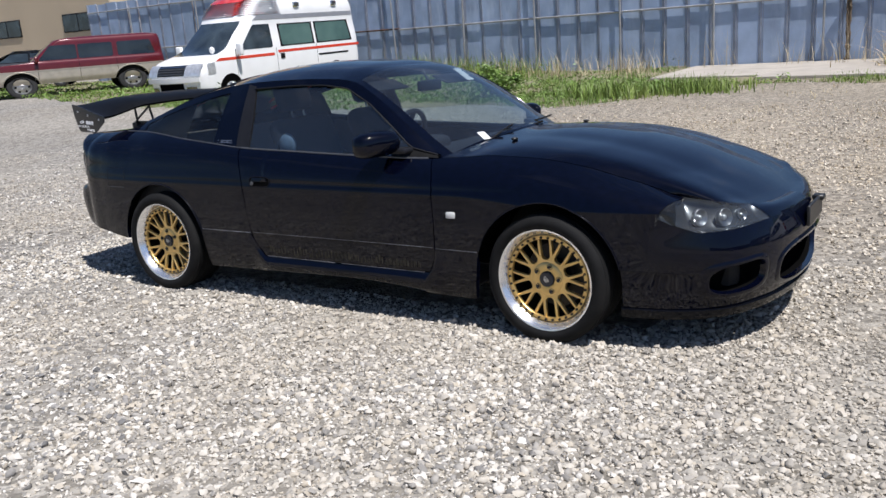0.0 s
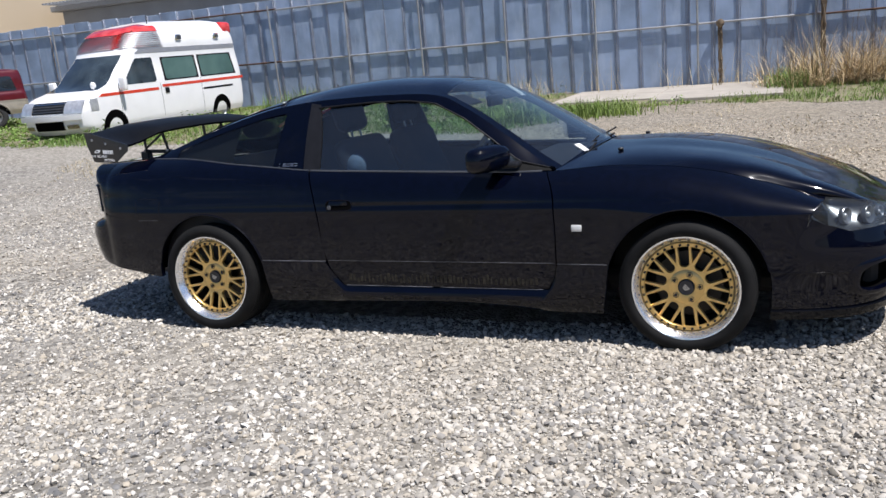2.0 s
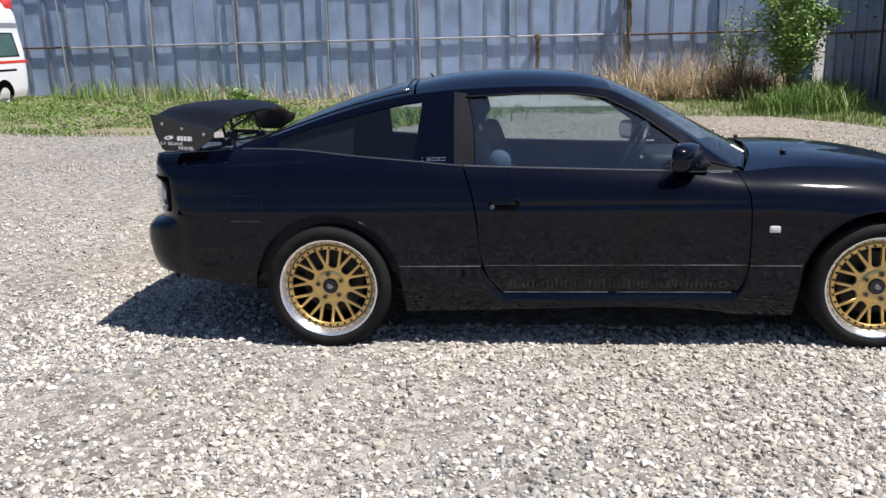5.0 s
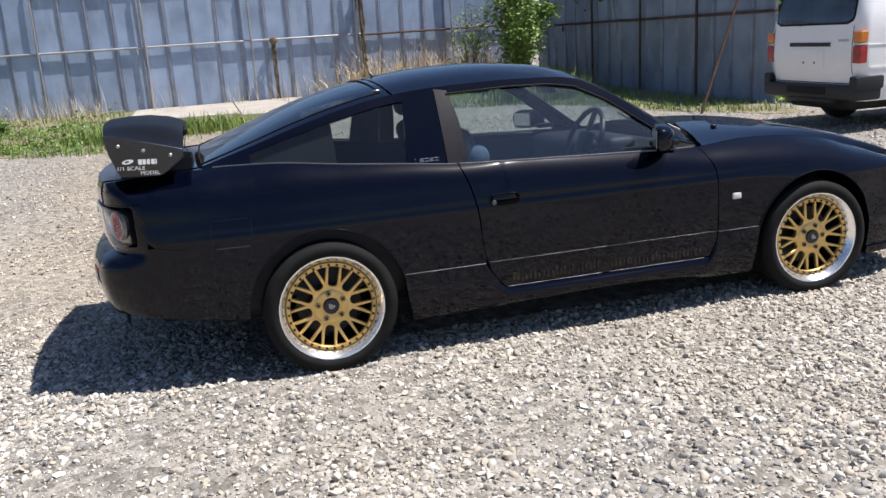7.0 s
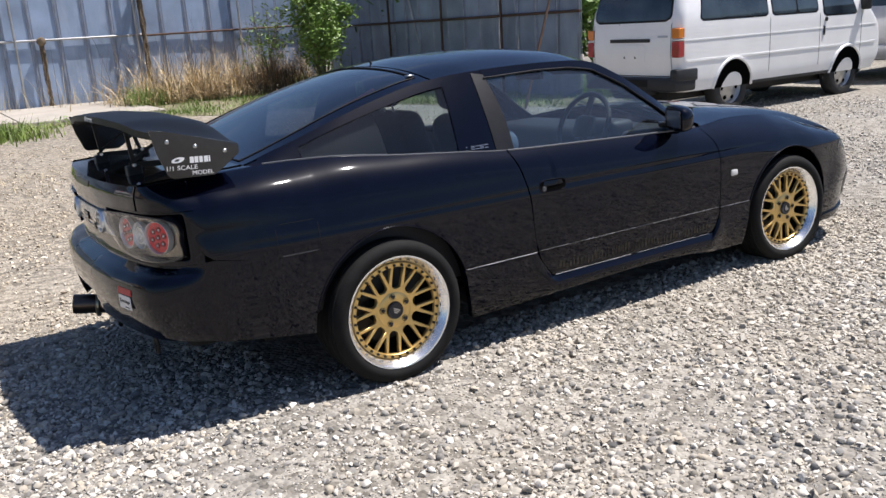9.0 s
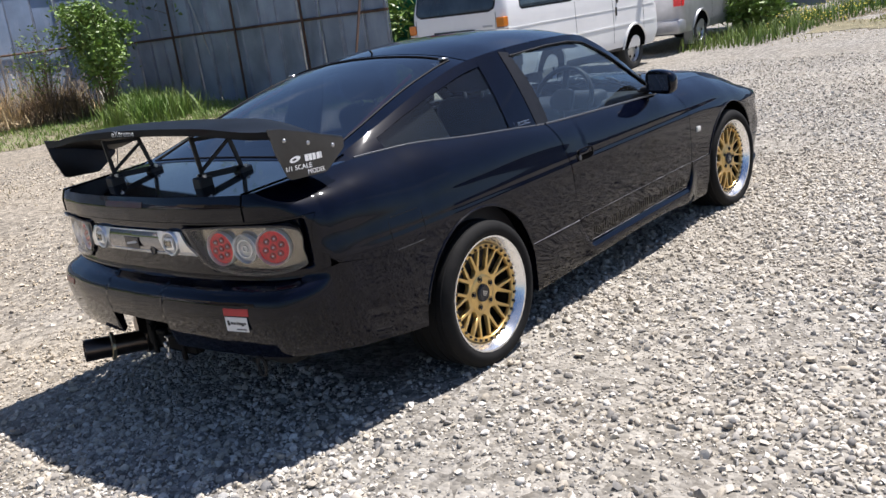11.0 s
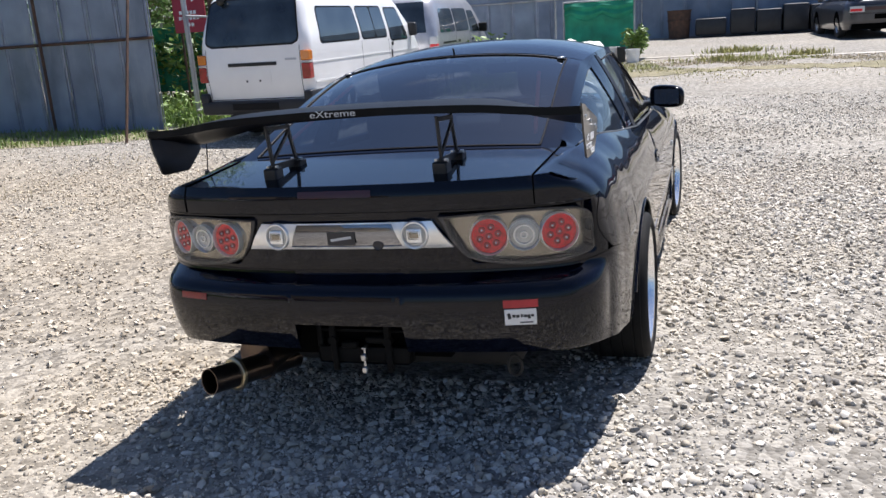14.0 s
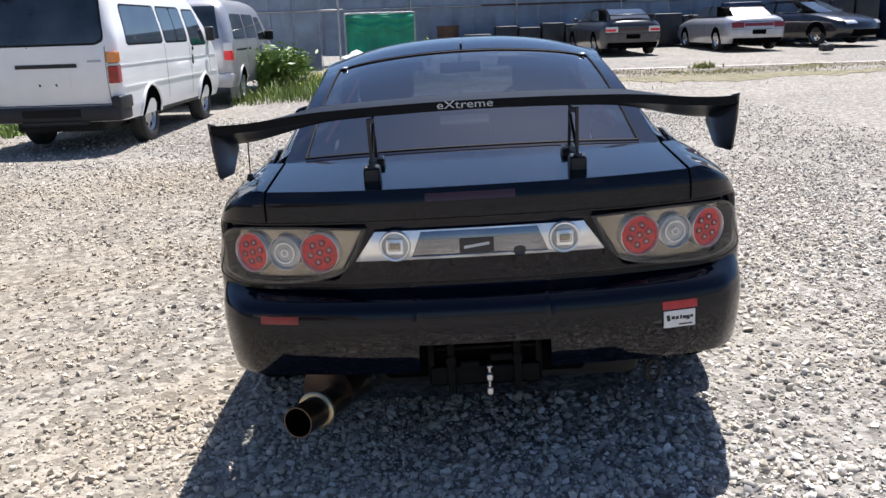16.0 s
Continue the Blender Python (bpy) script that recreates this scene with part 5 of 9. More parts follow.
garnish = sheet("tail_garnish", garnish_patch(-0.55, 0.55, 0, 1, 0.004, 50), material("silvered_garnish", (0.20, 0.205, 0.225), 0.07, 0.95, 0.5, var=0.2, scale=4), coupe, "mirror-dark strip with silver reversing lamps", rim=0.008)
sheet("garnish_edge", garnish_patch(-1, 1, 0.0, 0.09, 0.0065, 50), "lamp_silver", garnish, rim=0.004)
sheet("garnish_edge", garnish_patch(-1, 1, 0.95, 1.0, 0.0065, 50), "lamp_silver", garnish, rim=0.004)
for s in (-1, 1):
    ends = sorted((s * 0.553, s * 1.0))
    sheet("reversing_housing", garnish_patch(*ends, 0, 1, 0.005), "lamp_silver", garnish, "bright silvered end of the strip", rim=0.008)
    m = tail_frame(s * 0.236, 0.735, 0.015)
    bm = bmesh.new()
    bm_lathe(bm, [(0.036, 0.0), (0.038, 0.006), (0.042, 0.007), (0.045, 0.003), (0.045, -0.004)], 36, m)
    part("lamp_bezel", bm, "lamp_silver", garnish)
    bm = bmesh.new()
    bm_lathe(bm, [(0.0, 0.002), (0.030, 0.002), (0.038, 0.000)], 36, m)
    part("reversing_lamp", bm, "lamp_dull", garnish, "clear reversing lamp")
    bm = bmesh.new()
    bm_box(bm, -0.025, 0.025, -0.024, 0.022, 0.001, 0.010, 0.007, m, 2)
    part("lamp_pane", bm, "lamp_silver", garnish)
    bm = bmesh.new()
    bm_box(bm, -0.018, 0.018, -0.012, 0.014, 0.008, 0.0108, 0.005, m, 2)
    part("lamp_core", bm, "lamp_grey", garnish)
m = tail_frame(0.008, 0.727, 0.015)
bm = bmesh.new()
bm_box(bm, -0.048, 0.048, -0.021, 0.021, 0, 0.003, 0.001, m)
part("badge_plate", bm, "lamp_dark", garnish, "dark badge plate")
bm = bmesh.new()
bm_box(bm, -0.036, 0.036, -0.004, 0.004, 0.003, 0.004, 0, m @ pose(0, 0, 0, 0, 0, 8))
part("badge_mark", bm, "silver_ink", garnish)
m = tail_frame(-0.112, 0.703, 0.009)
bm = bmesh.new()
bm_lathe(bm, [(0.017, -0.004), (0.017, 0.004), (0.014, 0.006), (0.008, 0.004), (0.0, 0.004)], 24, m)
part("lock", bm, "lamp_dark", garnish, "round boot lock")
# red high-level lamp in the lip, bumper reflectors, sticker
for y, w, z, h, mat, nm in ((0.02, 0.125, 0.868, 0.011, "red_dull", "brake_lamp"), (0.565, 0.052, 0.536, 0.011, "red_bar", "reflector"), (-0.541, 0.049, 0.523, 0.012, "label_red", "reflector")):
    g = uv(14, 4)
    yy = y - w + 2 * w * g[0]
    P = wall(qy(yy), z - h + 2 * h * g[1], 1, 0.0025)
    P[..., 1] = np.abs(P[..., 1]) * np.sign(yy)
    sheet(nm, P, mat, coupe, "dull red reflector strip", rim=0.003)
m = tail_frame(-0.541, 0.482, 0.003)
bm = bmesh.new()
bm_box(bm, -0.048, 0.048, -0.025, 0.025, 0, 0.002, 0.0009, m)
part("sticker", bm, "label_white", coupe, "white shop sticker with dark script")
for x, w, z, h, r in ((-0.034, 0.010, 0.004, 0.018, 12), (-0.020, 0.010, 0.004, 0.009, 0), (-0.008, 0.010, 0.003, 0.009, 8), (0.004, 0.006, 0.004, 0.011, 0), (0.014, 0.010, 0.003, 0.009, -6), (0.025, 0.010, 0.001, 0.013, 10), (0.036, 0.009, 0.004, 0.008, 0), (0.018, 0.040, -0.017, 0.004, 0)):
    bm = bmesh.new()
    bm_box(bm, -w / 2, w / 2, -h / 2, h / 2, 0.002, 0.0026, 0, m @ pose(x, z, 0, 0, 0, r))
    part("script_mark", bm, "ink", coupe)
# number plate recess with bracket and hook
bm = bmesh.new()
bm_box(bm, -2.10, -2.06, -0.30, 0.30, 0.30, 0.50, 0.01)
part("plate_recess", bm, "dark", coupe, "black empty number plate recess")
bm = bmesh.new()
bm_box(bm, -2.135, -2.122, -0.165, 0.165, 0.285, 0.345, 0.012, None, 2)
bm_box(bm, -2.125, -2.10, -0.17, -0.15, 0.29, 0.44, 0.003)
bm_box(bm, -2.125, -2.10, 0.15, 0.17, 0.29, 0.44, 0.003)
bm_box(bm, -2.13, -2.10, -0.15, 0.15, 0.395, 0.405, 0.003)
for y in (-0.095, 0.10):
    bm_box(bm, -2.150, -2.136, y - 0.012, y + 0.012, 0.262, 0.435, 0.004)
    bm_rod(bm, (-2.155, y, 0.37), (-2.13, y, 0.37), 0.016, 8)
for y, z, w in ((-0.05, 0.372, 0.07), (0.045, 0.352, 0.06)):
    bm_box(bm, -2.146, -2.120, y - w / 2, y + w / 2, z - 0.012, z + 0.012, 0.005)
part("plate_bracket", bm, "matt_black", coupe, "bent black plate bracket")
bm = bmesh.new()
bm_box(bm, -2.16, -2.125, -0.020, -0.004, 0.345, 0.352, 0.002)
bm_rod(bm, (-2.150, -0.012, 0.348), (-2.160, -0.010, 0.262), 0.004, 8)
for z in (0.318, 0.275):
    bm_box(bm, -2.168, -2.152, -0.020, -0.002, z - 0.011, z + 0.011, 0.003, pose(0, 0, 0))
part("plate_clip", bm, "bolt", coupe, "dangling metal clip")
bm = bmesh.new()
for a in range(12):
    t0, t1 = (2 * math.pi * k / 12 for k in (a, a + 1))
    bm_rod(bm, (-2.10, -0.505 + 0.022 * math.cos(t0), 0.285 + 0.035 * math.sin(t0)), (-2.10, -0.505 + 0.022 * math.cos(t1), 0.285 + 0.035 * math.sin(t1)), 0.006, 6)
part("tow_eye", bm, "under", coupe, "dark towing eye")
# silencer box that hangs under the tail
bm = bmesh.new()
bm_box(bm, -1.98, -1.62, -0.50, 0.36, 0.215, 0.33, 0.05, None, 3)
part("silencer_box", bm, "under", coupe, "dark silencer under the rear bumper")
# exhaust
m = Matrix.Translation((-2.220, 0.556, 0.231)) @ Vector((-1, 0.38, 0.12)).to_track_quat("Z", "Y").to_matrix().to_4x4() @ Matrix.Scale(0.93, 4)
bm = bmesh.new()
bm_lathe(bm, [(0.0, -0.10), (0.045, -0.10), (0.0465, 0.0), (0.050, 0.0), (0.050, -0.02), (0.0495, -0.12), (0.047, -0.42)], 40, m)
exhaust = part("exhaust_tip", bm, "titanium", coupe, "wide slanted exhaust tip with heat-tinted ring")
bm = bmesh.new()
bm_lathe(bm, [(0.049, -0.110), (0.060, -0.110), (0.065, -0.114), (0.065, -0.127), (0.049, -0.130)], 40, m)
part("exhaust_ring", bm, "exhaust_ring", exhaust)
bm = bmesh.new()
bm_lathe(bm, [(0.0, -0.07), (0.0458, -0.07)], 32, m)
part("exhaust_bore", bm, "dark", exhaust)
bm = bmesh.new()
bm_rod(bm, (-1.99, 0.50, 0.225), (-1.64, 0.41, 0.235), 0.085, 20)
part("silencer", bm, "titanium", exhaust)

# ---- cabin ----
bm = bmesh.new()
bm_box(bm, -1.75, 0.62, -0.66, 0.66, 0.26, 0.40, 0.02)
part("cabin_floor", bm, "dash", coupe, "dark carpeted floor")
for s in (-1, 1):
    g = uv(20, 6)
    x = -1.65 + 2.2 * g[0]
    z = 0.34 + (belt(x) - 0.03 - 0.34) * g[1]
    w = wall(q_of_x(x), z, s, -0.075)
    sheet("inner_trim", w, "dash", coupe, rim=0, centre=(0, s * 3, 0.5))
    g = uv(10, 6)
    x = -1.60 + 0.47 * g[0]
    z = belt(x) - 0.06 + (rail_z(x) - 0.02 - belt(x) + 0.06) * g[1]
    sheet("pillar_trim", house(x, z, s, -0.050), "matt_black", coupe, "dark trim inside the rear pillar", rim=0, centre=(0, s * 3, 0.5))
bm = bmesh.new()
bm_box(bm, 0.30, 0.70, -0.64, 0.64, 0.55, 0.80, 0.05, seg=3)
dash = part("dashboard", bm, "dash", coupe, "dark dashboard under the windscreen")
bm = bmesh.new()
bm_box(bm, 0.26, 0.42, -0.52, -0.22, 0.76, 0.855, 0.035, seg=3)
part("instrument_hood", bm, "dash", dash)


def seat(y, pale):
    bm = bmesh.new()
    bm_box(bm, -0.36, 0.14, y - 0.24, y + 0.24, 0.40, 0.56, 0.05, seg=3)
    st = part("front_seat", bm, "seat", coupe, "dark cloth front seat with headrest")
    bm = bmesh.new()
    bm_box(bm, -0.08, 0.06, -0.235, 0.235, 0.0, 0.50, 0.06, pose(-0.36, y, 0.50, 0, -20, 0), 3)
    part("backrest", bm, "seat", st)
    bm = bmesh.new()
    bm_box(bm, -0.055, 0.045, -0.125, 0.125, 0.0, 0.19, 0.045, pose(-0.545, y, 1.0, 0, -14, 0), 3)
    part("headrest", bm, "seat", st)
    for d in (-0.05, 0.05):
        bm = bmesh.new()
        bm_rod(bm, (-0.53, y + d, 0.94), (-0.55, y + d, 1.03), 0.006, 6)
        part("headrest_post", bm, "bolt", st)
    if pale:
        bm = bmesh.new()
        bmesh.ops.create_icosphere(bm, subdivisions=3, radius=0.065, matrix=Matrix.Translation((-0.445, y - 0.215, 0.83)) @ Matrix.Diagonal((0.9, 0.5, 1, 1)))
        part("bolster", bm, "seat_blue", st)


seat(-0.35, True)
seat(0.35, False)
bm = bmesh.new()
bm_box(bm, -1.32, -0.92, -0.52, 0.52, 0.42, 0.60, 0.05, seg=2)
bm_box(bm, -0.05, 0.05, -0.52, 0.52, 0, 0.36, 0.04, pose(-1.30, 0, 0.54, 0, -24, 0), 2)
part("rear_seat", bm, "seat", coupe, "small dark rear bench")
bm = bmesh.new()
bm_box(bm, -2.0, -1.44, -0.60, 0.60, 0.70, 0.74, 0.01)
part("parcel_shelf", bm, "dash", coupe, "dark luggage cover")
bm = bmesh.new()
for k in range(40):
    a, b = (2 * math.pi * i / 40 for i in (k, k + 1))
    m = pose(0.20, -0.36, 0.83, 0, -66, 0)
    bm_rod(bm, m @ Vector((0.175 * math.cos(a), 0.175 * math.sin(a), 0)), m @ Vector((0.175 * math.cos(b), 0.175 * math.sin(b), 0)), 0.014, 8)
wheel_rim = part("steering_wheel", bm, "plastic", coupe, "black steering wheel on the right-hand side")
bm = bmesh.new()
bm_box(bm, -0.06, 0.06, -0.06, 0.06, -0.03, 0.02, 0.02, m, 2)
bm_box(bm, -0.17, 0.17, -0.018, 0.018, -0.012, 0.006, 0.005, m)
bm_rod(bm, m @ Vector((0, 0, -0.02)), m @ Vector((0, 0, -0.25)), 0.03, 10)
part("wheel_boss", bm, "plastic", wheel_rim)
bm = bmesh.new()
bm_box(bm, 0.135, 0.165, -0.11, 0.11, 1.075, 1.135, 0.012, seg=2)
bm_rod(bm, (0.15, 0, 1.12), (0.11, 0, 1.19), 0.008, 6)
part("inside_mirror", bm, "plastic", coupe, "inside rear-view mirror")
for y in (-0.36, 0.36):
    bm = bmesh.new()
    bm_box(bm, 0.04, 0.16, y - 0.16, y + 0.16, -0.006, 0.006, 0.005, pose(0, 0, 1.165, 0, 22, 0))
    part("sun_visor", bm, "dash", coupe)
# ---- ground ----
M.update({
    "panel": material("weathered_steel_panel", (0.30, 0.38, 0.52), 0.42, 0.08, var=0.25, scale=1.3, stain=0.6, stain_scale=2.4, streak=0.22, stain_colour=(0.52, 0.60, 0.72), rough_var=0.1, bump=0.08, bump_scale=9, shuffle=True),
    # darker copy of panel: shade put into the colour of runs turned from the sun
    "panel_old": material("shaded_steel_panel", (0.22, 0.265, 0.335), 0.5, 0.06, var=0.3, scale=1.3, stain=0.6, stain_scale=2.0, streak=0.22, stain_colour=(0.38, 0.42, 0.47), bump=0.08, bump_scale=9, shuffle=True),
    "rib": material("panel_seam", (0.28, 0.31, 0.38), 0.5, 0.3, var=0.3, scale=3, stain=0.4, stain_scale=2.2, stain_colour=(0.20, 0.13, 0.08)),
    "pipe": material("galvanised_pipe", (0.42, 0.42, 0.42), 0.45, 0.6, var=0.2, scale=4, stain=0.45, stain_scale=1.3, stain_colour=(0.22, 0.11, 0.06)),
    "rust": material("rusty_steel", (0.13, 0.07, 0.045), 0.8, 0.2, var=0.4, scale=9, second=(0.06, 0.04, 0.03), bump=0.2, bump_scale=60),
    "dusty_concrete": material("dusty_concrete", (0.40, 0.37, 0.325), 0.9, var=0.16, scale=1.2, stain=0.6, stain_scale=0.35, stain_colour=(0.29, 0.26, 0.215), bump=0.2, bump_scale=40),
    "concrete": material("pale_concrete", (0.38, 0.345, 0.295), 0.85, var=0.14, scale=2.5, stain=0.45, stain_scale=0.8, stain_colour=(0.28, 0.25, 0.20), bump=0.15, bump_scale=40),
    "soil": material("verge_soil", (0.19, 0.17, 0.10), 0.95, var=0.3, scale=5, stain=0.6, stain_scale=0.9, stain_colour=(0.26, 0.23, 0.16), bump=0.4, bump_scale=25),
    "grass": material("green_grass", (0.105, 0.20, 0.028), 0.6, island=0.4, var=0.3, scale=0.7, second=(0.19, 0.24, 0.05)),
    "verge_green": material("yellow_green_grass", (0.24, 0.27, 0.06), 0.7, island=0.4, var=0.3, scale=0.8, second=(0.34, 0.31, 0.12)),
    "dry": material("dry_grass", (0.45, 0.38, 0.25), 0.8, island=0.35, var=0.2, scale=0.8),
    "straw": material("bleached_straw", (0.66, 0.53, 0.33), 0.85, island=0.55, var=0.25, scale=0.9, second=(0.34, 0.25, 0.13)),
    "dead": material("dead_brown_shrub", (0.20, 0.14, 0.085), 0.9, island=0.5, var=0.3, scale=2.0),
    "leaf": material("bush_leaves", (0.10, 0.17, 0.03), 0.5, island=0.5),
    "leaf_light": material("fresh_leaves", (0.15, 0.24, 0.045), 0.5, island=0.4),
    "twig": material("twigs", (0.16, 0.12, 0.08), 0.9, var=0.3, scale=10),
    "white_paint": material("white_car_paint", (0.86, 0.86, 0.85), 0.3, 0.0, 0.6, var=0.03, scale=3, stain=0.08, stain_scale=2.0, stain_colour=(0.5, 0.47, 0.42)),
    "silver_paint": material("silver_car_paint", (0.46, 0.46, 0.48), 0.35, 0.5, 0.5, var=0.1, scale=6),
    "black_car": material("black_car_paint", (0.008, 0.008, 0.010), 0.25, 0.0, 0.8, var=0.15, scale=6),
    "grey_paint": material("dark_grey_paint", (0.05, 0.05, 0.056), 0.3, 0.3, 0.7, var=0.15, scale=6),
    "red_paint": material("dark_red_paint", (0.105, 0.007, 0.011), 0.3, 0.1, 0.7, var=0.12, scale=6),
    "beige_paint": material("beige_metal_paint", (0.42, 0.38, 0.31), 0.4, 0.3, 0.4, var=0.12, scale=6),
    "bumper_grey": material("grey_bumper_plastic", (0.014, 0.015, 0.018), 0.55, var=0.2, scale=8),
    "window": material("vehicle_window", (0.055, 0.075, 0.088), 0.06, 0.0, 1.0, 0.3, second=(0.008, 0.011, 0.014), scale=1.6, coat_ior=1.5),
    "dark_window": material("dark_vehicle_window", (0.010, 0.013, 0.016), 0.08, 0.0, 1.0, 0.3, second=(0.03, 0.038, 0.045), scale=1.4, coat_ior=1.45),
    "window_green": material("frosted_green_window", (0.05, 0.10, 0.09), 0.15, 0.0, 0.4, 0.5, second=(0.10, 0.17, 0.15), scale=1.2),
    "lamp_red_far": material("dull_red_lens", (0.34, 0.02, 0.022), 0.25, 0.0, 0.5, var=0.3, scale=14),
    "stripe_red": material("red_stripe", (0.62, 0.05, 0.02), 0.4),
    "beacon_red": material("red_beacon", (0.55, 0.015, 0.015), 0.12, 0.0, 0.9, var=0.35, scale=5, second=(0.70, 0.10, 0.09)),
    "tarp": material("green_net", (0.015, 0.26, 0.15), 0.7, var=0.3, scale=3),
    "sign_red": material("red_sign", (0.36, 0.025, 0.045), 0.5, var=0.06, scale=4),
    "tan_wall": material("tan_render", (0.52, 0.42, 0.29), 0.9, var=0.06, scale=0.6, stain=0.2, stain_scale=0.3, stain_colour=(0.38, 0.31, 0.22)),
    "grey_wall": material("grey_sheet_wall", (0.28, 0.30, 0.33), 0.6, 0.1, var=0.12, scale=0.7),
    "bag": material("white_plastic_bag", (0.75, 0.75, 0.74), 0.4, var=0.08, scale=6),
    "tyre_far": material("wheel_rubber", (0.025, 0.025, 0.025), 0.8),
    "hub_far": material("steel_hub", (0.45, 0.45, 0.44), 0.35, 0.8, var=0.15, scale=12),
    "barrel": material("black_plastic_barrel", (0.018, 0.019, 0.022), 0.5, var=0.3, scale=5),
    "blue_tint": material("dark_blue_cover", (0.02, 0.04, 0.09), 0.6, var=0.3, scale=2),
})


def ground_z(x, y):
    """The lie of the land: level with the coupe's lean close by, rising to the verges and the far yard."""
    x, y = np.asarray(x, float), np.asarray(y, float)
    r = np.hypot(x, y)
    z = -0.0279 * y * np.exp(-(r / 5.6) ** 4)
    z = z + 0.36 * smooth(9.0, 19.0, x) * smooth(4.5, 2.0, y) + 0.12 * smooth(19, 26, x)
    z = z + (0.25 * smooth(-5, -12, x) + 0.16 * smooth(-12, -20, x)) * smooth(4, 9, y)
    z = z - 0.07 * np.exp(-((x - 7.5) / 3.2) ** 2 - ((y - 5.0) / 2.0) ** 2)
    z = z + 0.05 * smooth(11, 16, y) * smooth(-16, -4, x)
    return z


def grid_land(xs, ys, lift=0.0, rough=0.0, seed=3):
    X, Y = np.meshgrid(xs, ys, indexing="ij")
    Z = ground_z(X, Y) + lift
    if rough:
        rr = np.random.RandomState(seed)
        Z = Z + rr.uniform(-rough, rough, Z.shape)
    return np.stack([X, Y, Z], -1)


def far_steps(n0, n1, step, out):
    mid = np.arange(n0, n1 + step / 2, step)
    tail = [out * (k / 6) ** 2 for k in range(1, 7)]
    return np.r_[[n0 - t for t in tail[::-1]], mid, [n1 + t for t in tail]]


def dirt_mask(n, l, co):
    """Brown fines spread on the yard's far side of the coupe, with a ragged edge."""
    sx = n.new("ShaderNodeSeparateXYZ")
    l.new(co.outputs["Object"], sx.inputs[0])
    tx = n.new("ShaderNodeTexNoise")
    tx.inputs["Scale"].default_value, tx.inputs["Detail"].default_value, tx.inputs["Roughness"].default_value = 0.7, 8, 0.65
    l.new(co.outputs["Object"], tx.inputs["Vector"])
    ad = n.new("ShaderNodeMath")
    ad.operation = "MULTIPLY_ADD"
    ad.inputs[1].default_value = 5.0
    l.new(tx.outputs[0], ad.inputs[0])
    l.new(sx.outputs[1], ad.inputs[2])
    mr = n.new("ShaderNodeMapRange")
    mr.inputs[1].default_value, mr.inputs[2].default_value, mr.inputs[4].default_value = 2.3, 4.8, 0.80
    l.new(ad.outputs[0], mr.inputs[0])
    out = mr.outputs[0]
    for a, b in ((-4.2, -2.4), (6.0, 3.0)):
        lim = n.new("ShaderNodeMapRange")
        lim.interpolation_type = "SMOOTHSTEP"
        lim.inputs[1].default_value, lim.inputs[2].default_value = a, b
        l.new(sx.outputs[0], lim.inputs[0])
        pr = n.new("ShaderNodeMath")
        pr.operation = "MULTIPLY"
        l.new(out, pr.inputs[0])
        l.new(lim.outputs[0], pr.inputs[1])
        out = pr.outputs[0]
    return out


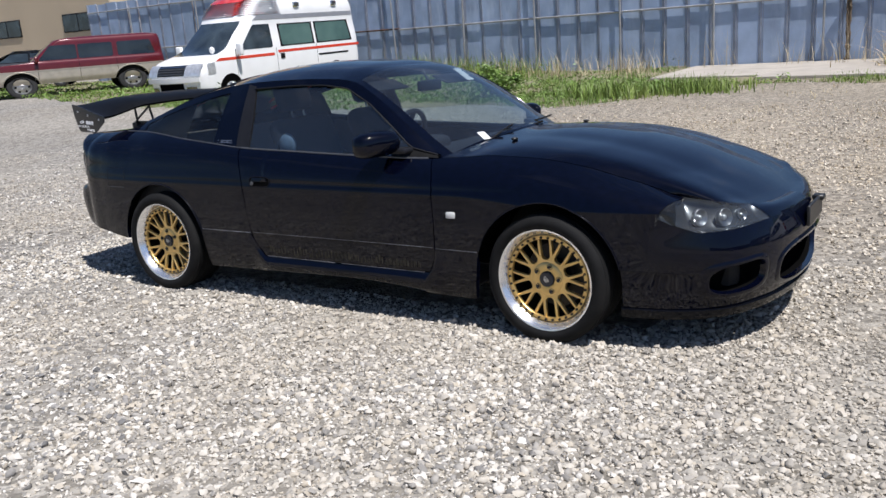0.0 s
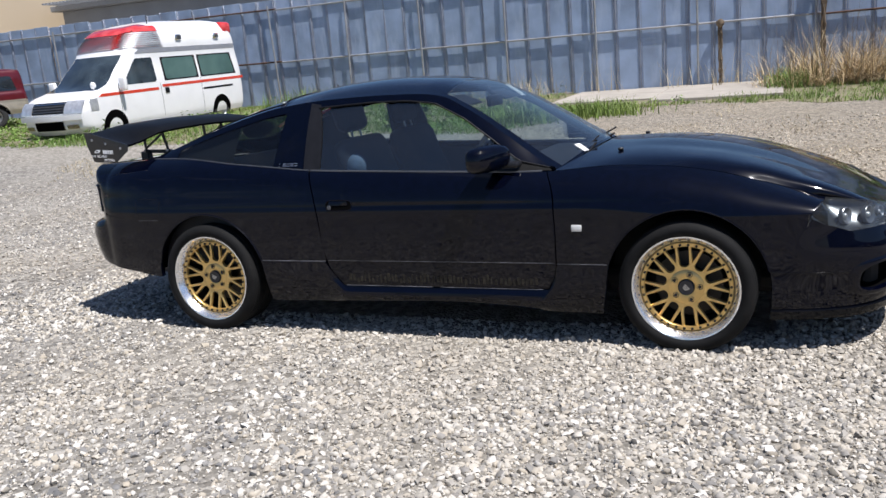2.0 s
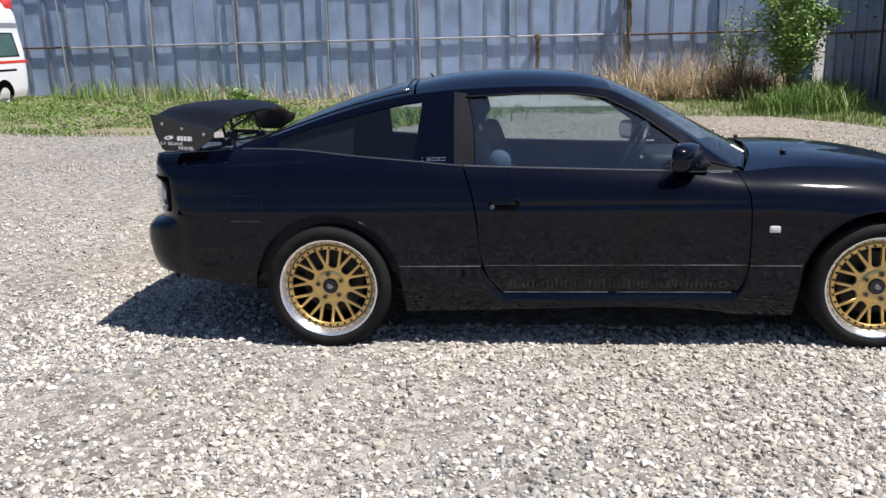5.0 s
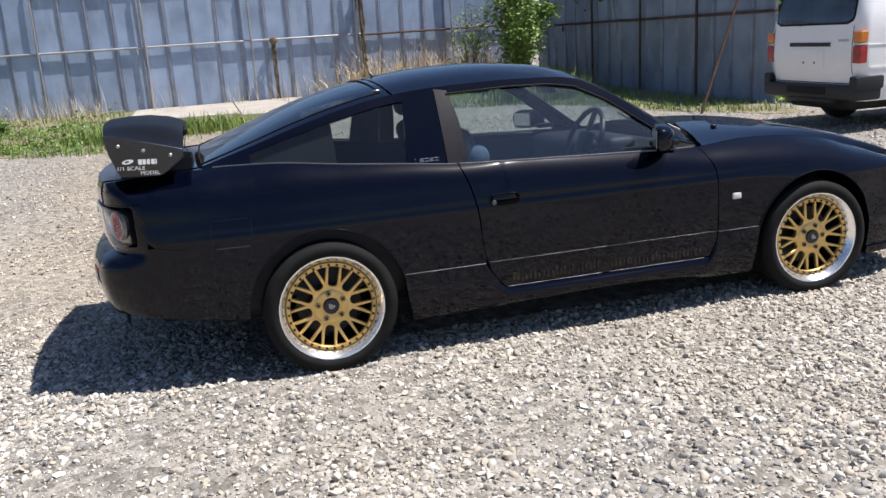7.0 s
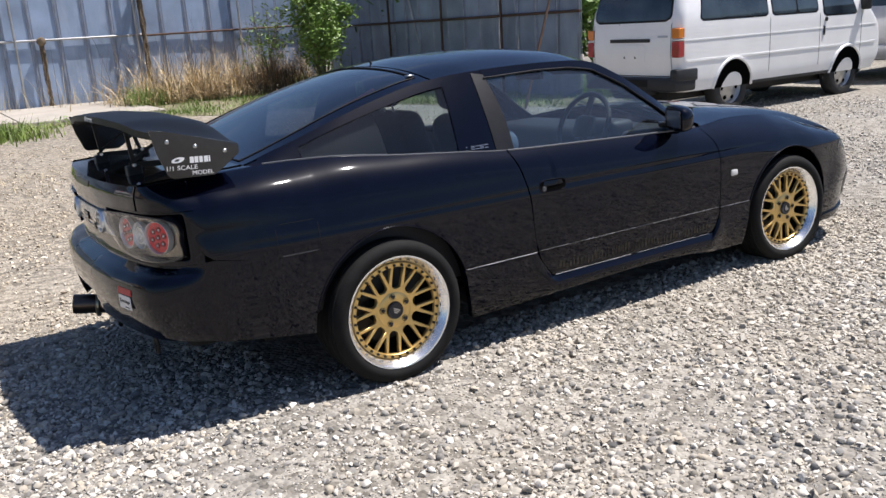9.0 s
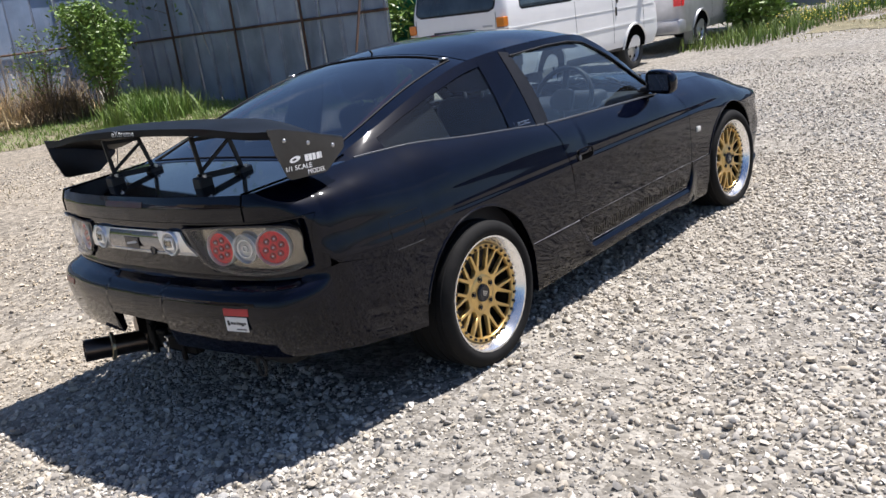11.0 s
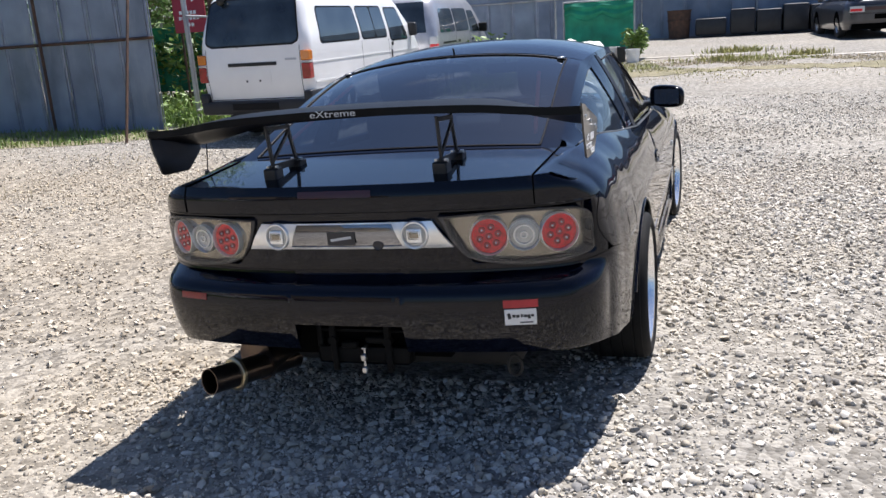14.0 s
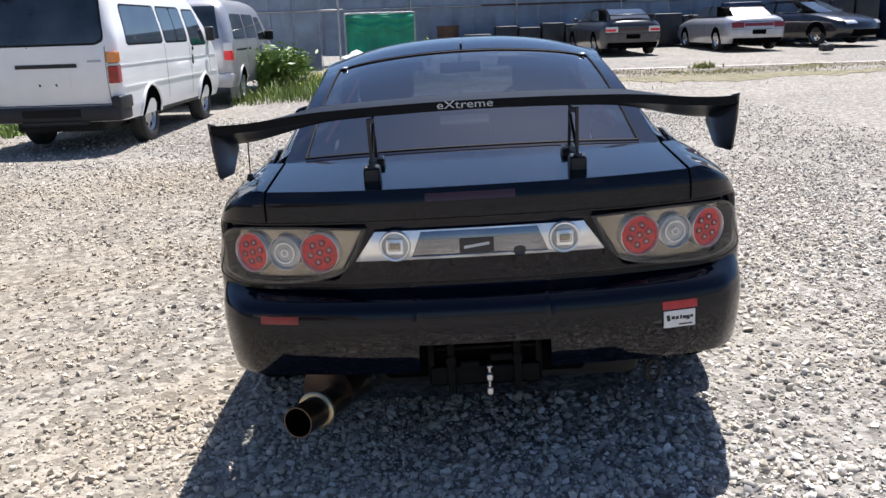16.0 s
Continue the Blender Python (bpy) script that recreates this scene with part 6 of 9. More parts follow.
def gravel_material():
    m = bpy.data.materials.new("gravel_ground")
    m.use_nodes = True
    n, l = m.node_tree.nodes, m.node_tree.links
    p = n["Principled BSDF"]
    p.inputs["Roughness"].default_value = 0.9
    co = n.new("ShaderNodeTexCoord")
    def voro(scale, rnd=1.0):
        v = n.new("ShaderNodeTexVoronoi")
        v.inputs["Scale"].default_value = scale
        l.new(co.outputs["Object"], v.inputs["Vector"])
        return v
    def noise_tex(scale, det=5):
        v = n.new("ShaderNodeTexNoise")
        v.inputs["Scale"].default_value = scale
        v.inputs["Detail"].default_value = det
        l.new(co.outputs["Object"], v.inputs["Vector"])
        return v
    def mix(fac, a, b, kind="MIX"):
        x = n.new("ShaderNodeMix")
        x.data_type, x.blend_type = "RGBA", kind
        for s, i in ((fac, 0), (a, 6), (b, 7)):
            if isinstance(s, (tuple, float)):
                x.inputs[i].default_value = s
            else:
                l.new(s, x.inputs[i])
        return x.outputs[2]
    v1, v2 = voro(48), voro(95)
    ramp = n.new("ShaderNodeValToRGB")
    ramp.color_ramp.elements[0].color = (0.10, 0.095, 0.09, 1)
    ramp.color_ramp.elements[1].color = (0.52, 0.50, 0.47, 1)
    for pos, c in ((0.25, (0.19, 0.175, 0.16, 1)), (0.5, (0.26, 0.24, 0.205, 1)), (0.75, (0.35, 0.335, 0.31, 1))):
        e = ramp.color_ramp.elements.new(pos)
        e.color = c
    sep = n.new("ShaderNodeSeparateColor")
    l.new(v1.outputs["Color"], sep.inputs[0])
    l.new(sep.outputs[0], ramp.inputs[0])
    ramp2 = n.new("ShaderNodeValToRGB")
    ramp2.color_ramp.elements[0].color = (0.22, 0.20, 0.17, 1)
    ramp2.color_ramp.elements[1].color = (0.37, 0.34, 0.29, 1)
    sep2 = n.new("ShaderNodeSeparateColor")
    l.new(v2.outputs["Color"], sep2.inputs[0])
    l.new(sep2.outputs[1], ramp2.inputs[0])
    big = noise_tex(0.55, 4)
    rg = n.new("ShaderNodeMapRange")
    rg.inputs[1].default_value, rg.inputs[2].default_value = 0.42, 0.62
    l.new(big.outputs[0], rg.inputs[0])
    c = mix(rg.outputs[0], ramp.outputs[0], ramp2.outputs[0])
    mid = noise_tex(1.7, 6)
    r3 = n.new("ShaderNodeMapRange")
    r3.inputs[1].default_value, r3.inputs[2].default_value, r3.inputs[4].default_value = 0.5, 0.75, 0.5
    l.new(mid.outputs[0], r3.inputs[0])
    c = mix(r3.outputs[0], c, (0.25, 0.21, 0.155, 1))
    worn = noise_tex(0.23, 7)
    r4 = n.new("ShaderNodeMapRange")
    r4.inputs[1].default_value, r4.inputs[2].default_value, r4.inputs[4].default_value = 0.47, 0.62, 0.55
    l.new(worn.outputs[0], r4.inputs[0])
    c = mix(r4.outputs[0], c, (0.47, 0.43, 0.365, 1))
    v3 = voro(24)
    sep3 = n.new("ShaderNodeSeparateColor")
    l.new(v3.outputs["Color"], sep3.inputs[0])
    ramp3 = n.new("ShaderNodeValToRGB")
    ramp3.color_ramp.elements[0].position, ramp3.color_ramp.elements[1].position = 0.15, 0.95
    ramp3.color_ramp.elements[0].color = (0.10, 0.095, 0.085, 1)
    ramp3.color_ramp.elements[1].color = (0.56, 0.54, 0.50, 1)
    l.new(sep3.outputs[2], ramp3.inputs[0])
    c = mix(0.5, c, ramp3.outputs[0])
    c = mix(1.0, c, (0.79, 0.775, 0.74, 1), "MULTIPLY")
    c = mix(dirt_mask(n, l, co), c, (1.05, 0.975, 0.86, 1), "MULTIPLY")
    l.new(c, p.inputs["Base Color"])
    b = n.new("ShaderNodeBump")
    b.inputs["Strength"].default_value = 0.8
    b.inputs["Distance"].default_value = 0.012
    b.invert = True
    l.new(v1.outputs["Distance"], b.inputs["Height"])
    l.new(b.outputs[0], p.inputs["Normal"])
    return m


M["gravel"] = gravel_material()
P = grid_land(far_steps(-30, 30, 0.5, 600), far_steps(-12, 30, 0.5, 600))
ground = sheet("ground", P, "gravel", None, "pale gravel yard with dusty patches", rim=0, centre=(0, 0, -9))
tagged(ground, category="ground", kind="structure")


def stone_material():
    m = bpy.data.materials.new("gravel_stones")
    m.use_nodes = True
    n, l = m.node_tree.nodes, m.node_tree.links
    p = n["Principled BSDF"]
    p.inputs["Roughness"].default_value = 0.85
    geo = n.new("ShaderNodeNewGeometry")
    ramp = n.new("ShaderNodeValToRGB")
    ramp.color_ramp.interpolation = "LINEAR"
    cols = [(0.0, (0.13, 0.128, 0.125)), (0.10, (0.23, 0.222, 0.21)), (0.26, (0.34, 0.32, 0.288)), (0.42, (0.44, 0.385, 0.30)), (0.60, (0.52, 0.48, 0.41)), (0.85, (0.61, 0.575, 0.51)), (1.0, (0.75, 0.72, 0.66))]
    ramp.color_ramp.elements[0].color = (*cols[0][1], 1)
    ramp.color_ramp.elements[1].color = (*cols[-1][1], 1)
    for q, c in cols[1:-1]:
        e = ramp.color_ramp.elements.new(q)
        e.color = (*c, 1)
    l.new(geo.outputs["Random Per Island"], ramp.inputs[0])
    co = n.new("ShaderNodeTexCoord")
    tx = n.new("ShaderNodeTexNoise")
    tx.inputs["Scale"].default_value = 90
    tx.inputs["Detail"].default_value = 3
    l.new(co.outputs["Object"], tx.inputs["Vector"])
    rr = n.new("ShaderNodeMapRange")
    rr.inputs[3].default_value, rr.inputs[4].default_value = 0.80, 1.15
    l.new(tx.outputs[0], rr.inputs[0])
    hs = n.new("ShaderNodeHueSaturation")
    l.new(ramp.outputs[0], hs.inputs["Color"])
    l.new(rr.outputs[0], hs.inputs["Value"])
    dust = n.new("ShaderNodeTexNoise")
    dust.inputs["Scale"].default_value, dust.inputs["Detail"].default_value = 0.55, 6
    l.new(co.outputs["Object"], dust.inputs["Vector"])
    dr = n.new("ShaderNodeMapRange")
    dr.inputs[1].default_value, dr.inputs[2].default_value, dr.inputs[4].default_value = 0.42, 0.64, 0.62
    l.new(dust.outputs[0], dr.inputs[0])
    dm = n.new("ShaderNodeMix")
    dm.data_type = "RGBA"
    dm.inputs[7].default_value = (0.41, 0.365, 0.295, 1)
    l.new(dr.outputs[0], dm.inputs[0])
    l.new(hs.outputs[0], dm.inputs[6])
    d2 = n.new("ShaderNodeMix")
    d2.data_type, d2.blend_type = "RGBA", "MULTIPLY"
    d2.inputs[7].default_value = (1.05, 0.975, 0.86, 1)
    l.new(dirt_mask(n, l, co), d2.inputs[0])
    l.new(dm.outputs[2], d2.inputs[6])
    l.new(d2.outputs[2], p.inputs["Base Color"])
    b = n.new("ShaderNodeBump")
    b.inputs["Strength"].default_value = 0.35
    b.inputs["Distance"].default_value = 0.004
    l.new(tx.outputs[0], b.inputs["Height"])
    l.new(b.outputs[0], p.inputs["Normal"])
    return m


M["stone"] = stone_material()


def scatter_stones(name, spots, size_lo, size_hi, seed, round_=True, sink=(0.0, 0.7)):
    """Many loose stones as one mesh: worn lumps with random form, size and turn, half sunk in the ground."""
    rr = np.random.RandomState(seed)
    if round_:
        g = (1 + 5 ** 0.5) / 2
        base = np.array([(-1, g, 0), (1, g, 0), (-1, -g, 0), (1, -g, 0), (0, -1, g), (0, 1, g), (0, -1, -g), (0, 1, -g), (g, 0, -1), (g, 0, 1), (-g, 0, -1), (-g, 0, 1)]) / 1.9
        tri = np.array([(0, 11, 5), (0, 5, 1), (0, 1, 7), (0, 7, 10), (0, 10, 11), (1, 5, 9), (5, 11, 4), (11, 10, 2), (10, 7, 6), (7, 1, 8),
                        (3, 9, 4), (3, 4, 2), (3, 2, 6), (3, 6, 8), (3, 8, 9), (4, 9, 5), (2, 4, 11), (6, 2, 10), (8, 6, 7), (9, 8, 1)])
    else:
        base = np.array([(1, 0, 0), (-1, 0, 0), (0, 1, 0), (0, -1, 0), (0, 0, 1), (0, 0, -1)], float)
        tri = np.array([(0, 2, 4), (2, 1, 4), (1, 3, 4), (3, 0, 4), (2, 0, 5), (1, 2, 5), (3, 1, 5), (0, 3, 5)])
    count, kinds = len(base), []
    for k in range(40):
        v = base * rr.uniform(0.78, 1.22, (count, 1)) + rr.uniform(-0.2, 0.2, (count, 3))
        turn = np.linalg.qr(rr.normal(size=(3, 3)))[0]
        turn = turn if np.linalg.det(turn) > 0 else -turn
        kinds.append(v @ turn.T)
    n = len(spots)
    V = np.stack(kinds)[rr.randint(0, 40, n)]
    s = size_lo * (size_hi / size_lo) ** (rr.uniform(0, 1, n) ** 2.3)
    flat = rr.uniform(0.58, 1.0, n)
    V = V * np.stack([s * rr.uniform(0.9, 1.45, n), s * rr.uniform(0.7, 1.1, n), s * flat], -1)[:, None, :]
    yaw, tip = rr.uniform(0, 2 * np.pi, n), rr.normal(0, 0.3, n)
    c, sn = np.cos(tip)[:, None], np.sin(tip)[:, None]
    x, z = V[..., 0] * c - V[..., 2] * sn, V[..., 0] * sn + V[..., 2] * c
    c, sn = np.cos(yaw)[:, None], np.sin(yaw)[:, None]
    X, Y = x * c - V[..., 1] * sn, x * sn + V[..., 1] * c
    X, Y = X + spots[:, 0:1], Y + spots[:, 1:2]
    Z = z + (ground_z(spots[:, 0], spots[:, 1]) + s * flat * rr.uniform(*sink, n))[:, None]
    verts = np.stack([X, Y, Z], -1).reshape(-1, 3)
    faces = (tri[None] + (np.arange(n) * count)[:, None, None]).reshape(-1, 3)
    me = bpy.data.meshes.new(name)
    me.vertices.add(len(verts))
    me.vertices.foreach_set("co", verts.ravel())
    me.loops.add(faces.size)
    me.loops.foreach_set("vertex_index", faces.ravel().astype(np.int32))
    me.polygons.add(len(faces))
    me.polygons.foreach_set("loop_start", np.arange(0, faces.size, 3, dtype=np.int32))
    me.update(calc_edges=True)
    ob = link_mesh(name, me, "stone", None, "loose pale gravel stones of mixed greys", smooth=52 if round_ else 50)
    return tagged(ob, category="gravel", kind="stuff")


def verge_edge(x):
    """Where gravel gives way to the green verge before the fence."""
    return ease([(-40, 9.5), (-20, 10.0), (-14, 8.6), (-10, 8.3), (-7, 9.0), (-5, 9.8), (-3.2, 9.3), (-2.2, 10.4), (-1.2, 12.4), (0.2, 12.7), (1.0, 12.3), (2.6, 11.6), (4.0, 11.2), (5.0, 9.6), (5.6, 7.6), (6.4, 6.8), (7.3, 6.3), (9.0, 6.6), (12, 6.4)])(x)


def spread(n, x0, x1, y0, y1, seed, keep):
    rr = np.random.RandomState(seed)
    p = np.stack([rr.uniform(x0, x1, n), rr.uniform(y0, y1, n)], -1)
    return p[keep(p[:, 0], p[:, 1], rr)]


def near(x, y):
    return np.hypot((x + 0.1) / 1.08, y)


def patchy(x, y):
    """Slow waves that thin the stones out where dust lies bare."""
    w = np.sin(1.3 * x + 0.7 * y + 1.0) + np.sin(-0.8 * x + 1.9 * y) + 0.8 * np.sin(2.9 * x - 1.7 * y + 2.0) + 0.6 * np.sin(4.3 * x + 3.1 * y) + 0.5 * np.sin(7.1 * x - 5.3 * y)
    return np.clip(0.80 + 0.27 * w, 0.12, 1.0) * (1 - 0.45 * smooth(0.6, 2.6, y) * smooth(1.5, -1.0, x))


def under_car(x, y):
    return (np.abs(y) < 0.5) & (np.abs(x) < 1.6)


def inner(x, y):
    """1 well inside the stretch of full-size stones, fading to 0 at its rim."""
    return np.clip(np.minimum(np.minimum(x + 3.2, 3.1 - x), np.minimum(y + 2.95, 1.8 - y)) / 0.75, 0, 1)


# full-size stones beside and behind the coupe, small ones between them, then thinner further away
pts = spread(120000, -3.2, 3.1, -2.95, 1.8, 11, lambda x, y, r: ~under_car(x, y) & ((y < 0.9) | (x < -1.6) | (r.rand(len(x)) < 0.2)) & (r.rand(len(x)) < patchy(x, y) * inner(x, y)))
scatter_stones("gravel_near", pts, 0.0052, 0.0170, 21)
pts = spread(48000, -3.2, 3.1, -2.95, 1.8, 13, lambda x, y, r: ~under_car(x, y) & ((y < 0.9) | (x < -1.6)) & (r.rand(len(x)) < 0.3 + 0.7 * inner(x, y)))
scatter_stones("gravel_fine", pts, 0.0035, 0.0085, 23, False, (0.0, 0.6))
pts = spread(260000, -9.5, 9.5, -4.8, 9.5, 12, lambda x, y, r: (r.rand(len(x)) > inner(x, y)) & (y < verge_edge(x)) & (r.rand(len(x)) < patchy(x, y) * np.clip(1.75 - near(x, y) / 6.2, 0.05, 1)))
scatter_stones("gravel_far", pts, 0.0065, 0.021, 22, False)

# green verge and the concrete strip along the fence
xs = np.linspace(-34, 7.0, 130)
rr = np.random.RandomState(5)
edge = verge_edge(xs) + rr.normal(0, 0.16, len(xs))
v = np.linspace(0, 1, 14)
Y = edge[:, None] + (17.2 - edge[:, None]) * v[None]
X = np.repeat(xs[:, None], 14, 1)
Z = ground_z(X, Y) + 0.006 + 0.02 * np.minimum(v, 0.5)[None] + rr.uniform(0, 0.012, X.shape) * (v > 0)[None]
tagged(sheet("verge", np.stack([X, Y, Z], -1), "soil", None, "weedy soil verge before the fence", rim=0.02, centre=(0, 10, -9)), category="verge", kind="structure")
for i, (x0, x1, y0) in enumerate(((-3.15, -0.92, 13.7), (-0.90, 1.62, 13.1))):
    bm = bmesh.new()
    bm_box(bm, x0, x1, y0, 17.15, 0.0, 0.095, 0.012)
    slab = part("concrete_slab", bm, "concrete", None)
    tagged(slab, "pale concrete slab along the fence foot", "slab", "concrete strip", "structure")
bm = bmesh.new()
bm_box(bm, 14.9, 27, -24, 1.6, 0.0, 0.30, 0.02)
for vtx in bm.verts:
    vtx.co.z = float(ground_z(vtx.co.x, min(vtx.co.y, 0))) + (0.010 if vtx.co.z > 0.1 else -0.5)
tagged(part("yard_slab", bm, "dusty_concrete", None), "bright concrete apron under the parked cars", "apron", kind="structure")


# the weedy strip where the gravel meets the apron
ys = np.linspace(-24, 2.2, 110)
rr = np.random.RandomState(6)
x0 = 12.75 + rr.normal(0, 0.14, 110) - 0.35 * np.sin(ys * 0.9)
x1 = 13.62 + rr.normal(0, 0.08, 110)
v = np.linspace(0, 1, 6)
X = x0[:, None] + (x1 - x0)[:, None] * v[None]
Y = np.repeat(ys[:, None], 6, 1)
Z = ground_z(X, Y) + 0.006 + 0.012 * np.sin(np.pi * v)[None]
tagged(sheet("verge", np.stack([X, Y, Z], -1), "soil", None, "weedy strip along the concrete apron", rim=0.02, centre=(13, -8, -9)), category="verge", kind="structure")
# ---- fences ----
def fence_run(name, label, a, b, height, pitch, mat, foot, rails, posts, outside=1, rusty=False):
    """Sheet-steel hoarding from a to b: single panels with folded seams, tube rails and posts before it."""
    a, b = Vector(a), Vector(b)
    d = (b - a).to_2d()
    L = d.length
    root = thing(name, Matrix.Translation((a.x, a.y, 0)) @ pose(0, 0, 0, 0, 0, math.degrees(math.atan2(d.y, d.x))), label, "fence", kind="structure")
    n = int(L / pitch)
    rr = random.Random(len(name) + n)
    meshes = []
    for k in range(3):
        bm = bmesh.new()
        bm_box(bm, 0.012, pitch - 0.012, -0.010 + 0.003 * k, 0.012, 0, height, 0.004)
        meshes.append(bm)
    base = [part("panel", bm, mat, root) for bm in meshes]
    bm = bmesh.new()
    bm_box(bm, -0.020, 0.020, min(-0.024 * outside, 0), max(-0.024 * outside, 0), 0, height, 0.006)
    bm_box(bm, -0.054, -0.040, min(-0.016 * outside, 0), max(-0.016 * outside, 0), 0, height, 0.003)
    bm_box(bm, 0.040, 0.054, min(-0.016 * outside, 0), max(-0.016 * outside, 0), 0, height, 0.003)
    seam_ob = part("seam", bm, "rib", root)
    for k in range(n + 1):
        z = foot + rr.uniform(-0.02, 0.03)
        if k < n:
            p = base[k] if k < 3 else base[k % 3].copy()
            if k >= 3:
                scene.collection.objects.link(p)
            p.matrix_local = pose(k * pitch, rr.uniform(-0.006, 0.006), z, rr.uniform(-0.6, 0.6), 0, 0)
        s = seam_ob if k == 0 else seam_ob.copy()
        if k:
            scene.collection.objects.link(s)
        s.matrix_local = pose(k * pitch, -0.006 * outside, z, 0, rr.uniform(-0.3, 0.3), 0)
    for z in rails:
        for k in range(int(L / 4.8) + 1):
            x0, x1 = k * 4.8, min(L, (k + 1) * 4.8 + 0.05)
            if x1 - x0 < 0.2:
                continue
            bm = bmesh.new()
            dz = 0.012 * (k % 3)
            bm_rod(bm, (x0, -0.056 * outside, z + dz), (x1, -0.056 * outside, z + 0.02), 0.024, 10)
            part("rail", bm, "rust" if rusty or k % 4 == 2 else "pipe", root)
    for x, lean in posts:
        bm = bmesh.new()
        bm_rod(bm, (x, -0.11 * outside, foot - 0.06), (x - lean, -0.11 * outside, height - 0.1), 0.026, 10)
        part("post", bm, "rust" if rusty else "pipe", root)
    return root


fence_run("fence_back", "blue-grey sheet-steel hoarding with tube rails", (-26.4, 17.35, 0), (7.25, 17.35, 0), 3.2, 0.575, "panel", 0.07, (1.50, 2.98),
          [(2.5, 0), (6.0, 0), (8.5, 0), (11.6, 0), (14.3, 0.1), (16.65, -0.05), (18.9, 0), (21.3, 0), (23.65, 0), (26.1, 0), (28.7, 0), (31.2, 0)])
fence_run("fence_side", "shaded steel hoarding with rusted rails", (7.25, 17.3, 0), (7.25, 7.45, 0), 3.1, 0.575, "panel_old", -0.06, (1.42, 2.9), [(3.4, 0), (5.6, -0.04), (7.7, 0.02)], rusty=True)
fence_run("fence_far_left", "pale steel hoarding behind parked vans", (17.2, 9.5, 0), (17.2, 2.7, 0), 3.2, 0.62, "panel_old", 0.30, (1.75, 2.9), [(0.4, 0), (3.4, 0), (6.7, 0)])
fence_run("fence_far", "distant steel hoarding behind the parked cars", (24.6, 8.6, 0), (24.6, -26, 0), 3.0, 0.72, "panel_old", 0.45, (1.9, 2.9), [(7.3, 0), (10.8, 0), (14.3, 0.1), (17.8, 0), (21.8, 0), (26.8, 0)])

# rusted wire bundle and a rust streak on the hoarding
for x, z0, z1, r in ((0.22, 0.10, 1.50, 0.045), (2.45, 0.4, 2.6, 0.06)):
    rr = random.Random(int(x * 10))
    bm = bmesh.new()
    for k in range(16):
        p = [(x + rr.uniform(-r, r), 17.20 + rr.uniform(-0.03, 0.03), z0 + (z1 - z0) * i / 5) for i in range(6)]
        for a, b in zip(p[:-1], p[1:]):
            bm_rod(bm, a, b, 0.010, 5)
    bmesh.ops.create_icosphere(bm, subdivisions=2, radius=r * 2.2, matrix=Matrix.Translation((x, 17.18, z1)))
    for vtx in bm.verts:
        vtx.co += Vector((rr.uniform(-1, 1), rr.uniform(-1, 1), rr.uniform(-1, 1))) * 0.012
    tagged(part("dead_creeper", bm, "twig", None), "dead brown creeper hanging on the fence rail", "creeper")
# leaning poles at the end of the side fence
for nm, a, b, r, mat, lab in (("leaning_pole", (5.55, 6.95, -0.02), (6.95, 7.45, 2.9), 0.022, "rust", "rusty pole leaning on the fence end"), ("leaning_pole", (7.35, 12.6, 0.0), (7.10, 13.3, 3.0), 0.02, "pipe", "grey pole leaning on the fence"),
                              ("gate_post", (7.9, 7.25, -0.02), (7.85, 7.25, 2.6), 0.045, "pipe", "grey steel post beside the fence"), ("gate_post", (8.6, 7.2, -0.02), (8.55, 7.2, 2.5), 0.045, "rust", "rust-brown steel post beside the fence")):
    bm = bmesh.new()
    bm_rod(bm, a, b, r, 10)
    tagged(part(nm, bm, mat, None), lab, "pole")
for z in (0.22, 1.75):
    bm = bmesh.new()
    bm_rod(bm, (7.8, 7.22, z), (8.75, 7.2, z - 0.03), 0.02, 8)
    tagged(part("cross_tube", bm, "pipe", None), "galvanised tube between the gate posts", "tube", "gate tubes")

# red sign with a turning arrow
sign = thing("road_sign", pose(9.5, 8.25, 0), "red board with a white turning arrow and lettering", "sign")
bm = bmesh.new()
bm_box(bm, -0.02, 0.02, -0.34, 0.34, 1.50, 2.85, 0.006)
board = part("board", bm, "sign_red", sign)
for y in (-0.25, 0.25):
    bm = bmesh.new()
    bm_rod(bm, (0.05, y, 0), (0.05, y, 2.8), 0.022, 8)
    part("leg", bm, "rust", sign)
bm = bmesh.new()
for k in range(14):
    a, b = math.pi * k / 14, math.pi * (k + 1) / 14
    bm_box(bm, -0.026, -0.022, -0.02, 0.02, -0.02, 0.02, 0, pose(0, 0.01 + 0.11 * math.cos(a), 2.13 + 0.11 * math.sin(a), math.degrees(a), 0, 0))
bm_box(bm, -0.026, -0.022, 0.10, 0.14, 1.98, 2.13)
bm_box(bm, -0.026, -0.022, -0.12, -0.08, 2.05, 2.13)
bm_prism(bm, [(-0.07, 2.06), (0.07, 2.06), (0, 1.95)], -0.026, -0.022, 0, pose(0, -0.10, 0, 0, 0, 90) @ Matrix.Translation((0, 0.0, 0)))
part("arrow", bm, "white_ink", board)
for z, w in ((1.86, 0.42), (1.76, 0.46), (1.64, 0.26)):
    for k in range(int(w / 0.075)):
        bm = bmesh.new()
        y = w / 2 - 0.035 - k * 0.075
        bm_box(bm, -0.026, -0.022, y - 0.027, y + 0.027, z - 0.03, z + 0.03)
        part("lettering_bar", bm, "white_ink", board)

